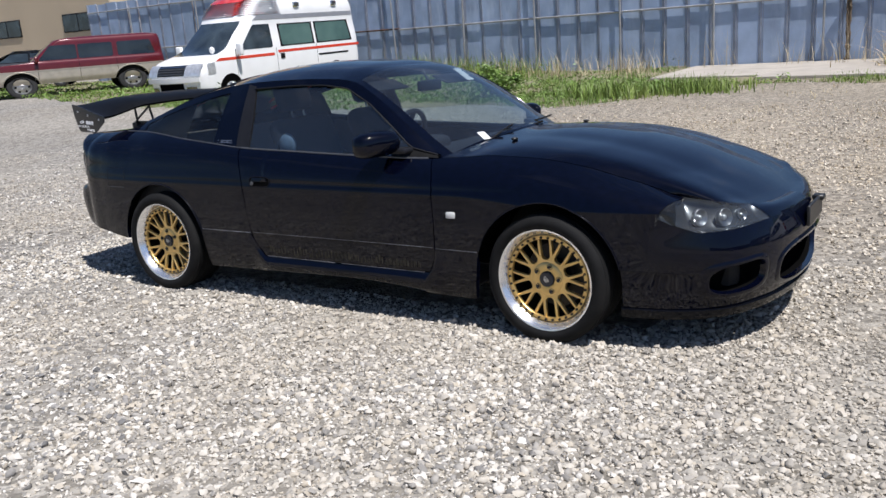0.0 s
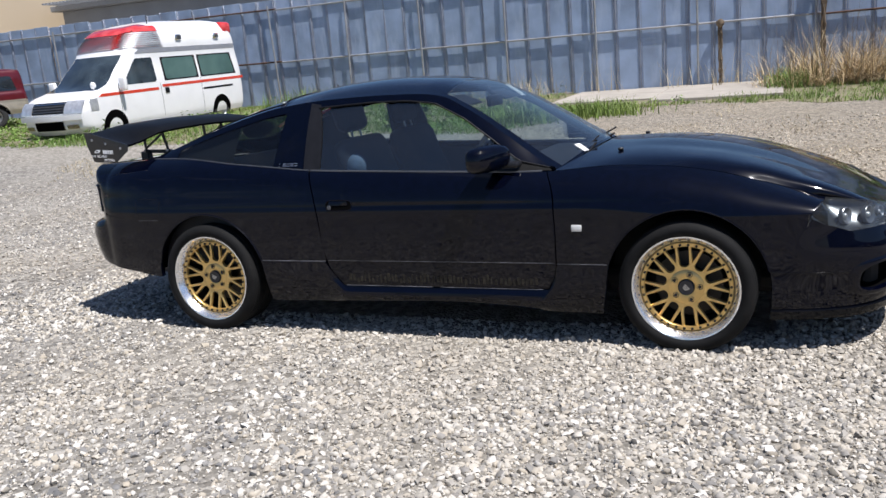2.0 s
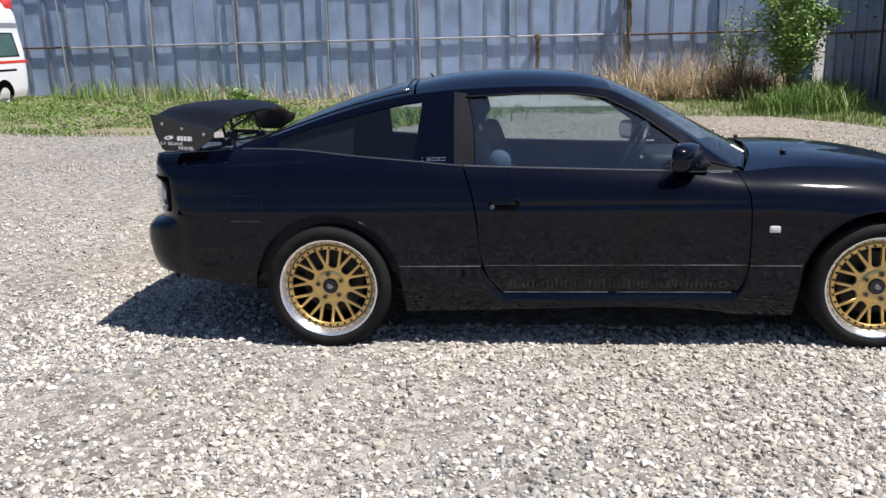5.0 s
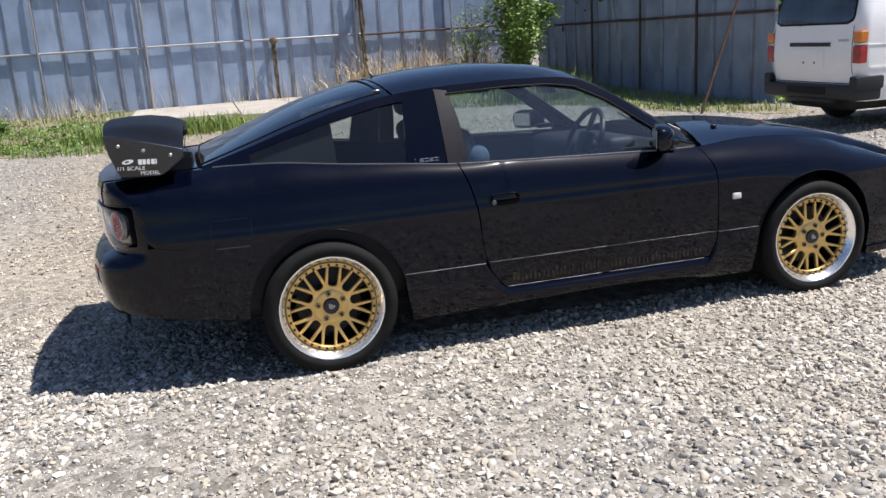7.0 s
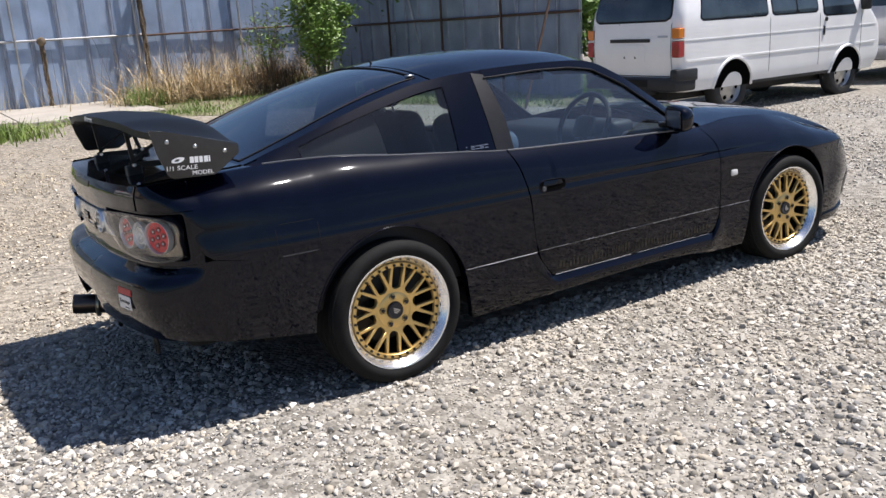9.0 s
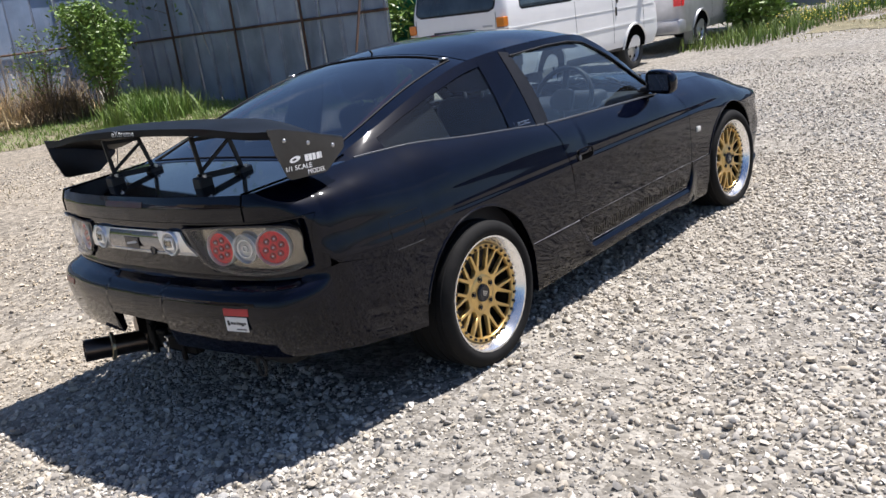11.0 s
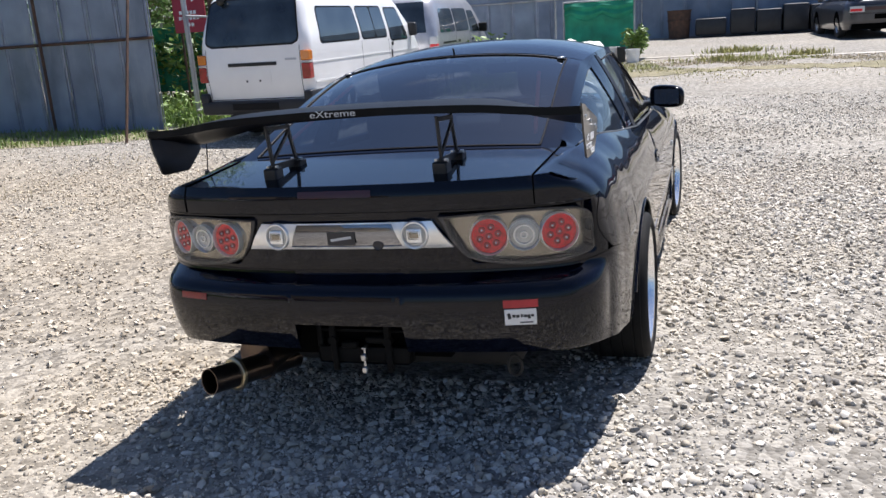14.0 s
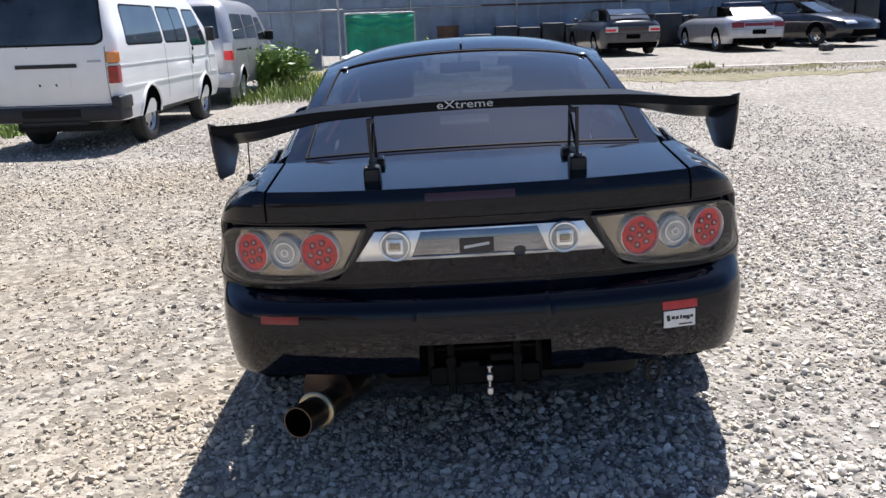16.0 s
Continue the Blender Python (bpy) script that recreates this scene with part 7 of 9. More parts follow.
# ---- plants ----
def blades(name, spots, h_lo, h_hi, width, mat, label, category, bend=0.5, seed=1, seg=3):
    """Grass as one mesh: bent, tapering blades."""
    rr = np.random.RandomState(seed)
    n = len(spots)
    h = rr.uniform(h_lo, h_hi, n) * rr.uniform(0.6, 1.0, n)
    az = rr.uniform(0, 2 * np.pi, n)
    lean = rr.uniform(0.05, bend, n)
    side = np.stack([-np.sin(az), np.cos(az)], -1)
    way = np.stack([np.cos(az), np.sin(az)], -1)
    z0 = ground_z(spots[:, 0], spots[:, 1]) + 0.005
    rows = []
    for k in range(seg + 1):
        t = k / seg
        c = spots + way * (h * lean * t ** 1.8)[:, None]
        w = (width * (1 - t) ** 0.7 * (0.7 + 0.6 * rr.rand(n)))[:, None]
        z = z0 + h * t * (1 - 0.25 * lean * t)
        rows.append(np.concatenate([c - side * w, z[:, None]], -1))
        rows.append(np.concatenate([c + side * w, z[:, None]], -1))
    V = np.stack(rows, 1).reshape(-1, 3)
    k = 2 * (seg + 1)
    q = np.array([[2 * i, 2 * i + 1, 2 * i + 3, 2 * i + 2] for i in range(seg)])
    F = (q[None] + (np.arange(n) * k)[:, None, None]).reshape(-1, 4)
    me = bpy.data.meshes.new(name)
    me.vertices.add(len(V))
    me.vertices.foreach_set("co", V.ravel())
    me.loops.add(F.size)
    me.loops.foreach_set("vertex_index", F.ravel().astype(np.int32))
    me.polygons.add(len(F))
    me.polygons.foreach_set("loop_start", np.arange(0, F.size, 4, dtype=np.int32))
    me.update(calc_edges=True)
    ob = link_mesh(name, me, mat, None, label, smooth=0)
    return tagged(ob, category=category, kind="stuff")


def clumped(x, y, s=1.3, seed=0.0):
    return np.array([noise.noise(Vector((a * s, b * s, seed))) for a, b in zip(x, y)])


def on_verge(n, x0, x1, y1, seed, thresh, margin=0.0, scale=1.1):
    p = spread(n, x0, x1, 6.0, y1, seed, lambda x, y, r: y > verge_edge(x) - margin)
    c = clumped(p[:, 0], p[:, 1], scale, seed)
    slab_free = ~((p[:, 0] > -3.15) & (p[:, 0] < 1.6) & (p[:, 1] > 13.1 + 0.5 * np.sin(p[:, 0] * 2)))
    return p[(c > thresh) & slab_free]


blades("grass_verge", on_verge(56000, -13, 5.5, 16.8, 31, -0.16, 0.35, 0.9), 0.04, 0.19, 0.007, "grass", "short green grass on the verge", "grass", 0.7, 1, 2)
blades("grass_left", spread(15000, -30, -9, 8.2, 17, 32, lambda x, y, r: (y > verge_edge(x) - 0.2)), 0.03, 0.12, 0.013, "grass", "rank green grass round parked vehicles", "grass", 0.6, 2, 2)
blades("tall_weeds", spread(900, -11.5, -6.5, 14.6, 17.0, 36, lambda x, y, r: True | (x > 0)), 0.3, 0.75, 0.010, "grass", "tall green weeds by the fence", "weeds", 0.6, 8, 3)
blades("grass_side", spread(6000, 4.6, 7.4, 6.6, 16.5, 33, lambda x, y, r: (y > verge_edge(x) - 0.1) & (x < 7.1)), 0.03, 0.17, 0.008, "grass", "green grass along the shaded fence", "grass", 0.7, 3, 2)
blades("grass_gap", spread(9000, 7.4, 13, 6.3, 12, 34, lambda x, y, r: x > 7.3), 0.08, 0.45, 0.012, "grass", "rough grass beyond the fence end", "grass", 0.7, 4, 2)
blades("grass_tuft", np.random.RandomState(7).normal((4.9, 11.6), (0.42, 0.35), (1500, 2)), 0.35, 0.75, 0.011, "grass", "lush clump of long green grass", "grass", 0.8, 5, 3)
blades("grass_tuft", np.random.RandomState(8).normal((-2.9, 10.6), (0.5, 0.35), (900, 2)), 0.2, 0.45, 0.010, "grass", "green grass clump on the verge", "grass", 0.8, 6, 3)
blades("grass_tuft", np.random.RandomState(9).normal((-1.6, 11.3), (0.45, 0.28), (900, 2)), 0.2, 0.42, 0.010, "grass", "green grass clump on the verge", "grass", 0.8, 7, 3)
far = spread(90000, 11.0, 15.6, -17, 3.0, 35, lambda x, y, r: np.abs(x - (14.3 - 0.25 * np.sin(y * 0.9))) < r.gamma(1.2, 0.30 + 0.40 * smooth(-6, -1, y), len(x)))
far = far[far[:, 0] < np.where(far[:, 1] < -2.2, 14.95, 15.5)]
blades("grass_far", far[clumped(far[:, 0], far[:, 1], 0.9, 6) > -0.25], 0.015, 0.05, 0.010, "dry", "thin dry grass along the concrete edge", "grass", 1.2, 9, 2)
blades("grass_far", far[clumped(far[:, 0], far[:, 1], 0.7, 4) > 0.12], 0.02, 0.075, 0.010, "verge_green", "yellow-green patches along the concrete edge", "grass", 1.2, 10, 2)
for k, (x, y, sx, n) in enumerate(((16.6, -1.5, 0.35, 500), (15.3, -2.9, 0.22, 260), (14.8, -5.6, 0.14, 220), (14.9, -1.2, 0.5, 400))):
    blades("grass_tuft", np.random.RandomState(70 + k).normal((x, y), (sx * 0.5, sx), (n, 2)), 0.06, 0.22, 0.012, "verge_green", "bright green tuft at the concrete edge", "grass", 0.9, 70 + k, 2)
sparse = spread(9000, -9, 9, 3.0, 12.5, 37, lambda x, y, r: (y < verge_edge(x)) & (y > 4.5))
blades("grass_sparse", sparse[clumped(sparse[:, 0], sparse[:, 1], 0.8, 7) > 0.22], 0.02, 0.10, 0.006, "dry", "sparse dry weeds in the gravel", "weeds", 1.0, 11, 2)
left = spread(7000, -12, -5, 5.2, 9, 38, lambda x, y, r: True | (x > 0))
blades("grass_sparse", left[clumped(left[:, 0], left[:, 1], 0.6, 9) > 0.30], 0.02, 0.09, 0.005, "dry", "dry tufts in the gravel", "weeds", 1.0, 12, 2)
dry = np.concatenate([np.random.RandomState(13 + k).normal((x, y), (s, 0.75 * s), (n, 2)) for k, (x, y, s, n) in enumerate(((1.9, 15.9, 0.35, 420), (2.6, 15.3, 0.42, 800), (3.3, 15.6, 0.5, 1100), (4.1, 15.5, 0.55, 1200), (4.9, 15.6, 0.5, 900), (3.0, 16.5, 0.9, 700)))])
dry = dry[(dry[:, 1] < 17.0) & (dry[:, 1] > 13.8) & (clumped(dry[:, 0], dry[:, 1], 2.1, 5.0) > -0.12)]
blades("dry_reeds", dry[::3], 0.45, 1.3, 0.010, "straw", "tangled straw-coloured dead grass by the fence", "dry grass", 2.2, 13, 4)
blades("dry_reeds", dry[::5] + 0.04, 0.9, 1.8, 0.006, "straw", "arching straw stems over the tangle", "dry grass", 1.6, 22, 5)
blades("dry_reeds", np.concatenate([dry[1::2] * (1, 0.5) + (0, 7.45), dry[::4] * (1, 0.3) + (0, 10.0)]), 0.2, 0.75, 0.010, "straw", "flattened straw before the tangle", "dry grass", 3.0, 28, 4)
blades("dry_reeds", dry[::8] + 0.05, 1.0, 2.4, 0.005, "twig", "thin bare stalks above the dead grass", "dry grass", 0.9, 23, 4)
blades("dead_shrub", np.random.RandomState(34).normal((4.55, 14.6), (0.3, 0.25), (1300, 2)), 0.4, 1.2, 0.008, "dead", "brown withered weeds beside a green bush", "dry grass", 1.3, 26, 4)
blades("grass_tuft", np.random.RandomState(31).normal((1.75, 15.0), (0.22, 0.3), (500, 2)), 0.2, 0.6, 0.010, "grass", "green tuft before the dead grass", "grass", 1.0, 24, 3)
blades("grass_short", on_verge(11000, 0.6, 6.4, 15.2, 39, -0.2, 0.2), 0.03, 0.13, 0.008, "grass", "short green grass before the dead straw", "grass", 1.0, 27, 2)
blades("grass_tuft", np.random.RandomState(33).normal((6.0, 13.9), (0.33, 0.3), (1300, 2)), 0.3, 0.75, 0.011, "grass", "long green grass at a bush foot", "grass", 1.1, 25, 3)
blades("dry_stalks", spread(420, -12, 1.5, 16.2, 17.1, 16, lambda x, y, r: clumped(x, y, 0.9, 2) > -0.05), 0.4, 1.2, 0.006, "dry", "dead stalks along the fence foot", "dry grass", 0.8, 14, 4)
blades("dry_stalks", spread(1300, -9.5, -3.2, 14.0, 16.8, 17, lambda x, y, r: clumped(x, y, 0.8, 3) > 0), 0.25, 0.8, 0.005, "dry", "dead grass among weeds", "dry grass", 0.9, 15, 3)
blades("flowers_green", spread(2600, 11.2, 16.0, 1.2, 4.2, 18, lambda x, y, r: (y < 4.4 - 0.1 * x + 1.2) & (y > 2.6 - 0.33 * (x - 11.5))), 0.1, 0.5, 0.011, "grass", "wild grass below the hoarding", "grass", 0.7, 16, 3)
rr = np.random.RandomState(19)
fl = rr.uniform((12.6, 1.6), (15.4, 3.2), (150, 2))
bm = bmesh.new()
for x, y in fl:
    z = float(ground_z(x, y)) + rr.uniform(0.12, 0.36)
    bmesh.ops.create_icosphere(bm, subdivisions=1, radius=rr.uniform(0.012, 0.024), matrix=Matrix.Translation((x, y, z)) @ Matrix.Diagonal((1, 1, 0.5, 1)))
tagged(part("wild_flowers", bm, material("yellow_petals", (0.72, 0.60, 0.08), 0.6, island=0.2), None), "yellow wild flowers in the grass", "flowers", kind="stuff")


def leaf_cloud(c, size, rr, droop=0.0):
    """Corner places of many single leaves about the given centres."""
    n = len(c)
    u = rr.normal(size=(n, 3))
    u[:, 2] = u[:, 2] * 0.6 - droop
    u /= np.linalg.norm(u, axis=1)[:, None]
    w = np.cross(u, rr.normal(size=(n, 3)))
    w /= np.linalg.norm(w, axis=1)[:, None]
    s = (size * rr.uniform(0.6, 1.3, n))[:, None]
    return np.stack([c - u * s, c + w * s * 0.38, c + u * s * 1.1, c - w * s * 0.38], 1).reshape(-1, 3)


def leafy_weeds(spots, h, size, mat, label, seed):
    """Low broad-leaved weeds as one mesh of single leaves, taller where they grow thick."""
    rr = np.random.RandomState(seed)
    tall = np.clip(0.35 + 1.3 * clumped(spots[:, 0], spots[:, 1], 1.6, seed), 0.1, 1.0)
    c = np.concatenate([spots, (ground_z(spots[:, 0], spots[:, 1]) + 0.02 + h * tall * rr.uniform(0, 1, len(spots)))[:, None]], 1)
    me = bpy.data.meshes.new("weeds")
    me.from_pydata(leaf_cloud(c, size, rr).tolist(), [], np.arange(4 * len(c)).reshape(-1, 4).tolist())
    me.update()
    return tagged(link_mesh("weeds", me, mat, None, label, smooth=0), category="weeds", kind="stuff")


leafy_weeds(on_verge(26000, -12, 0.2, 14.4, 61, -0.05, 0.3, 0.8), 0.20, 0.035, "leaf_light", "broad-leaved green weeds on the verge", 61)
leafy_weeds(on_verge(9000, -12, -2.6, 17.0, 62, 0.10, 0.0, 0.9), 0.38, 0.04, "leaf", "taller weeds before the fence", 62)
leafy_weeds(spread(12000, -30, -12, 8.3, 15, 63, lambda x, y, r: (y > verge_edge(x) - 0.3) & (clumped(x, y, 0.5, 3) > -0.1)), 0.15, 0.05, "leaf_light", "green weeds round the parked vehicles", 63)
leafy_weeds(spread(5000, 7.4, 12.5, 6.4, 9.5, 64, lambda x, y, r: clumped(x, y, 0.8, 5) > -0.1), 0.5, 0.06, "leaf_light", "rank weeds beyond the fence end", 64)


def bush(x, y, r, h, n, mat, label, seed, size=0.045, droop=0.0):
    """A bush: stems that fork, and a crown of many single leaves."""
    rr = np.random.RandomState(seed)
    z0 = float(ground_z(x, y))
    root = thing("bush", pose(x, y, z0), label, "bush")
    bm = bmesh.new()
    tips = []
    for k in range(max(7, int(9 * h))):
        a, t = rr.uniform(0, 2 * math.pi), rr.uniform(0.15, 0.95)
        tip = Vector((r * t * math.cos(a), r * t * math.sin(a), h * rr.uniform(0.55, 1.0) * (1 - 0.45 * t * t)))
        mid = tip * 0.5 + Vector((rr.uniform(-1, 1), rr.uniform(-1, 1), 0)) * r * 0.15 + Vector((0, 0, h * 0.05))
        bm_rod(bm, (rr.uniform(-0.06, 0.06), rr.uniform(-0.06, 0.06), -0.03), mid, 0.014, 5, 0.010)
        bm_rod(bm, mid, tip, 0.010, 5, 0.004)
        tips += [(mid, 0.30), (tip, 0.26), ((mid + tip) / 2, 0.32)]
        for j in range(3):
            t2 = tip + Vector((rr.uniform(-1, 1), rr.uniform(-1, 1), rr.uniform(-0.6, 0.7))) * 0.3 * r
            t2.z = max(t2.z, 0.08)
            bm_rod(bm, tip * 0.8 + mid * 0.2, t2, 0.006, 4, 0.003)
            tips.append((t2, 0.22))
    part("branchwork", bm, "twig", root)
    pick = rr.randint(0, len(tips), n)
    c = np.array([tips[i][0][:] for i in pick]) + rr.normal(0, 1, (n, 3)) * np.array([[tips[i][1] * r * 0.55] for i in pick])
    c[:, 2] = np.maximum(c[:, 2], 0.03)
    V = leaf_cloud(c, size, rr, droop)
    F = np.arange(4 * n).reshape(-1, 4)
    me = bpy.data.meshes.new("leaves")
    me.from_pydata(V.tolist(), [], F.tolist())
    me.update()
    tagged(link_mesh("leaves", me, mat, root, "", smooth=0), kind="stuff")
    return root


bush(5.42, 14.0, 0.72, 2.6, 7500, "leaf_light", "tall feathery green bush by the fence corner", 41, 0.055)
bush(4.55, 14.9, 0.62, 1.9, 650, "leaf_light", "thin straggling green shrub with bare twigs", 45, 0.045)
bush(-5.2, 10.7, 0.44, 0.62, 3200, "leaf_light", "low bright green bush on the verge", 42, 0.04)
bush(14.2, 3.75, 0.75, 0.95, 3000, "leaf_light", "rounded green weed bush by the hoarding", 43, 0.07)
bush(15.9, 0.72, 0.36, 0.72, 900, "leaf_light", "slim green shrub beside the planters", 44, 0.06)
for k, (x, y, r, h) in enumerate(((9.6, 10.6, 1.3, 2.2), (11.5, 9.6, 1.2, 1.9), (12.6, 11.8, 2.0, 4.6), (9.2, 14.5, 2.2, 5.0), (15.0, 13.0, 2.4, 5.5), (12.8, 9.4, 1.3, 3.2), (14.6, 8.6, 1.4, 3.6))):
    bush(x, y, r, h, 3600, "leaf" if k % 2 else "leaf_light", "dense green shrub beyond the fence", 50 + k, 0.085)
# ---- parked vehicles ----
def rounded(v, k, aspect):
    """The share of its width that a pane with rounded corners keeps at height v."""
    e = np.clip((np.abs(2 * v - 1) - (1 - 2 * k)) / (2 * k), 0, 1)
    return 1 - 2 * k * aspect * (1 - np.sqrt(np.maximum(1 - e ** 2, 0)))


class Shell:
    """A vehicle's skin as a stack of rounded outlines: x runs forward from the tail, y to its left, z up."""

    def __init__(self, rear, front, half, corner=0.12, nose_bow=0.10, tail_bow=0.04):
        self.xr, self.xf, self.hw = ease(rear), ease(front), ease(half)
        self.z0, self.z1 = half[0][0], half[-1][0]
        self.corner, self.nose, self.tail = corner, nose_bow, tail_bow

    def ring(self, z, n=10):
        a, b, w = float(self.xr(z)), float(self.xf(z)), float(self.hw(z))
        r = min(self.corner, w * 0.8, (b - a) * 0.4)
        pts = []
        for cx, cy, t0 in ((b - r, w - r, 0), (a + r, w - r, 90), (a + r, -w + r, 180), (b - r, -w + r, 270)):
            for k in range(n + 1):
                t = math.radians(t0 + 90 * k / n)
                pts.append([cx + r * math.cos(t), cy + r * math.sin(t)])
        p = np.array(pts)
        # bowed nose and tail, and more points along the flanks
        out = []
        for i in range(len(p)):
            q, s = p[i], p[(i + 1) % len(p)]
            m = 8 if np.linalg.norm(s - q) > 0.4 else 1
            for j in range(m):
                out.append(q + (s - q) * j / m)
        p = np.array(out)
        f = 1 - (p[:, 1] / w) ** 2
        mid = (a + b) / 2
        p[:, 0] += np.where(p[:, 0] > mid, self.nose, -self.tail) * f * smooth(0.35, 0.5, np.abs(p[:, 0] - mid) / (b - a))
        return p

    def mesh(self, name, mat, parent, levels=26, label="", z0=None, z1=None, cap=True):
        zs = np.linspace(self.z0 if z0 is None else z0, self.z1 if z1 is None else z1, levels)
        V, F, n = [], [], None
        for z in zs:
            r = self.ring(z)
            n = len(r)
            V += [(x, y, z) for x, y in r]
        for i in range(levels - 1):
            for j in range(n):
                k = (j + 1) % n
                F.append((i * n + j, i * n + k, (i + 1) * n + k, (i + 1) * n + j))
        if cap:
            F += [tuple(range(n - 1, -1, -1)), tuple(range((levels - 1) * n, levels * n))]
        me = bpy.data.meshes.new(name)
        me.from_pydata(V, [], F)
        me.update()
        return link_mesh(name, me, mat, parent, label, 35)

    def flank(self, name, outline, side, mat, parent, off=0.004, n=(18, 8), rim=0.006, label="", rnd=0.0):
        """A pane or panel on the flank; outline: bottom, right, top, left edges in x and z."""
        f = coons(*[line(e) for e in outline])
        n = (n[0], 18) if rnd else n
        g = uv(*n)
        p = f(*g)
        if rnd:
            mid = (p[:1, :, 0] + p[-1:, :, 0]) / 2
            p[..., 0] = mid + (p[..., 0] - mid) * rounded(g[1], rnd, (outline[1][1][1] - outline[1][0][1]) / (outline[0][1][0] - outline[0][0][0]))
        P = np.stack([p[..., 0], side * (self.hw(p[..., 1]) + off), p[..., 1]], -1)
        return sheet(name, P, mat, parent, label, rim, ((self.xr(1.0) + self.xf(1.0)) / 2, 0, 0.8))

    def quad(self, name, x0, x1, z0, z1, side, mat, parent, off=0.004, slant0=0.0, slant1=0.0, label="", rim=0.006, rnd=0.0):
        o = ([(x0, z0), (x1, z0)], [(x1, z0), (x1 + slant1, z1)], [(x0 + slant0, z1), (x1 + slant1, z1)], [(x0, z0), (x0 + slant0, z1)])
        return self.flank(name, o, side, mat, parent, off, rim=rim, label=label, rnd=rnd)

    def end(self, name, y0, y1, z0, z1, rear, mat, parent, off=0.004, label="", pinch=0.0, rim=0.006, rnd=0.0):
        """A pane or panel across the tail or the nose."""
        g = uv(20, 18 if rnd else 8)
        z = z0 + (z1 - z0) * g[1]
        c, h = (y0 + y1) / 2, (y1 - y0) / 2
        y = c + h * (2 * g[0] - 1) * (1 - pinch * g[1])
        if rnd:
            y = c + (y - c) * rounded(g[1], rnd, (z1 - z0) / (2 * h))
        w = self.hw(z)
        bow = 1 - (y / w) ** 2
        x = self.xr(z) - self.tail * bow - off if rear else self.xf(z) + self.nose * bow + off
        return sheet(name, np.stack([x, y, z], -1), mat, parent, label, rim, ((self.xr(1.0) + self.xf(1.0)) / 2, 0, 0.8))


def road_wheel(parent, x, y, r, w, side, hub="hub_far", spokes=0):
    """A wheel with tyre, rim and hub; side tells which way it faces."""
    m = Matrix.Translation((x, y, r)) @ pose(0, 0, 0, -90 * side, 0, 0)
    bm = bmesh.new()
    bm_lathe(bm, [(r * 0.60, w * 0.30), (r * 0.66, w * 0.48), (r * 0.80, w * 0.52), (r * 0.95, w * 0.46), (r, w * 0.34), (r, -w * 0.34), (r * 0.95, -w * 0.46), (r * 0.60, -w * 0.46)], 36, m)
    wh = part("wheel", bm, "tyre_far", parent)
    bm = bmesh.new()
    bm_lathe(bm, [(r * 0.64, w * 0.36), (r * 0.60, w * 0.44), (r * 0.56, w * 0.36), (r * 0.52, w * 0.22), (r * 0.34, w * 0.30), (r * 0.20, w * 0.36), (r * 0.16, w * 0.42), (0, w * 0.42)], 36, m)
    part("rim", bm, hub, wh)
    for k in range(6 if not spokes else spokes):
        a = 2 * math.pi * k / (spokes or 6)
        bm = bmesh.new()
        bmesh.ops.create_cone(bm, cap_ends=True, segments=10, radius1=r * 0.085, radius2=r * 0.085, depth=w * 0.1, matrix=m @ Matrix.Translation((r * 0.43 * math.cos(a), r * 0.43 * math.sin(a), w * 0.25)))
        part("rim_hole", bm, "dark", wh)
    return wh


def arch_disc(shell, parent, x, r, side, zc):
    """The dark opening of a wheel arch on the flank."""
    g = uv(3, 25)
    a = np.radians(-8 + 196 * g[1])
    rad = r * (0.55 + 0.45 * g[0])
    X, Z = x + rad * np.cos(a), np.maximum(zc + rad * np.sin(a), shell.z0)
    sheet("wheel_arch", np.stack([X, side * (shell.hw(Z) + 0.003), Z], -1), "dark", parent, rim=0.002, centre=(x, 0, 0.8))


def arch_lip(shell, parent, x, r, side, zc, mat):
    bm = bmesh.new()
    p = [(x + r * math.cos(t), side * (float(shell.hw(max(zc + r * math.sin(t), shell.z0))) + 0.006), max(zc + r * math.sin(t), shell.z0)) for t in np.radians(np.linspace(0, 180, 22))]
    for a, b in zip(p[:-1], p[1:]):
        bm_rod(bm, a, b, 0.022, 6)
    part("arch_lip", bm, mat, parent)


def door_mirror(parent, x, y, z, side, mat, w=0.16, h=0.22):
    bm = bmesh.new()
    bm_box(bm, x - 0.05, x + 0.05, min(y, y + side * w), max(y, y + side * w), z - h / 2, z + h / 2, 0.035, seg=3)
    bm_rod(bm, (x - 0.02, y - side * 0.08, z - h * 0.3), (x, y + side * 0.03, z - h * 0.2), 0.02, 8)
    part("door_mirror", bm, mat, parent)


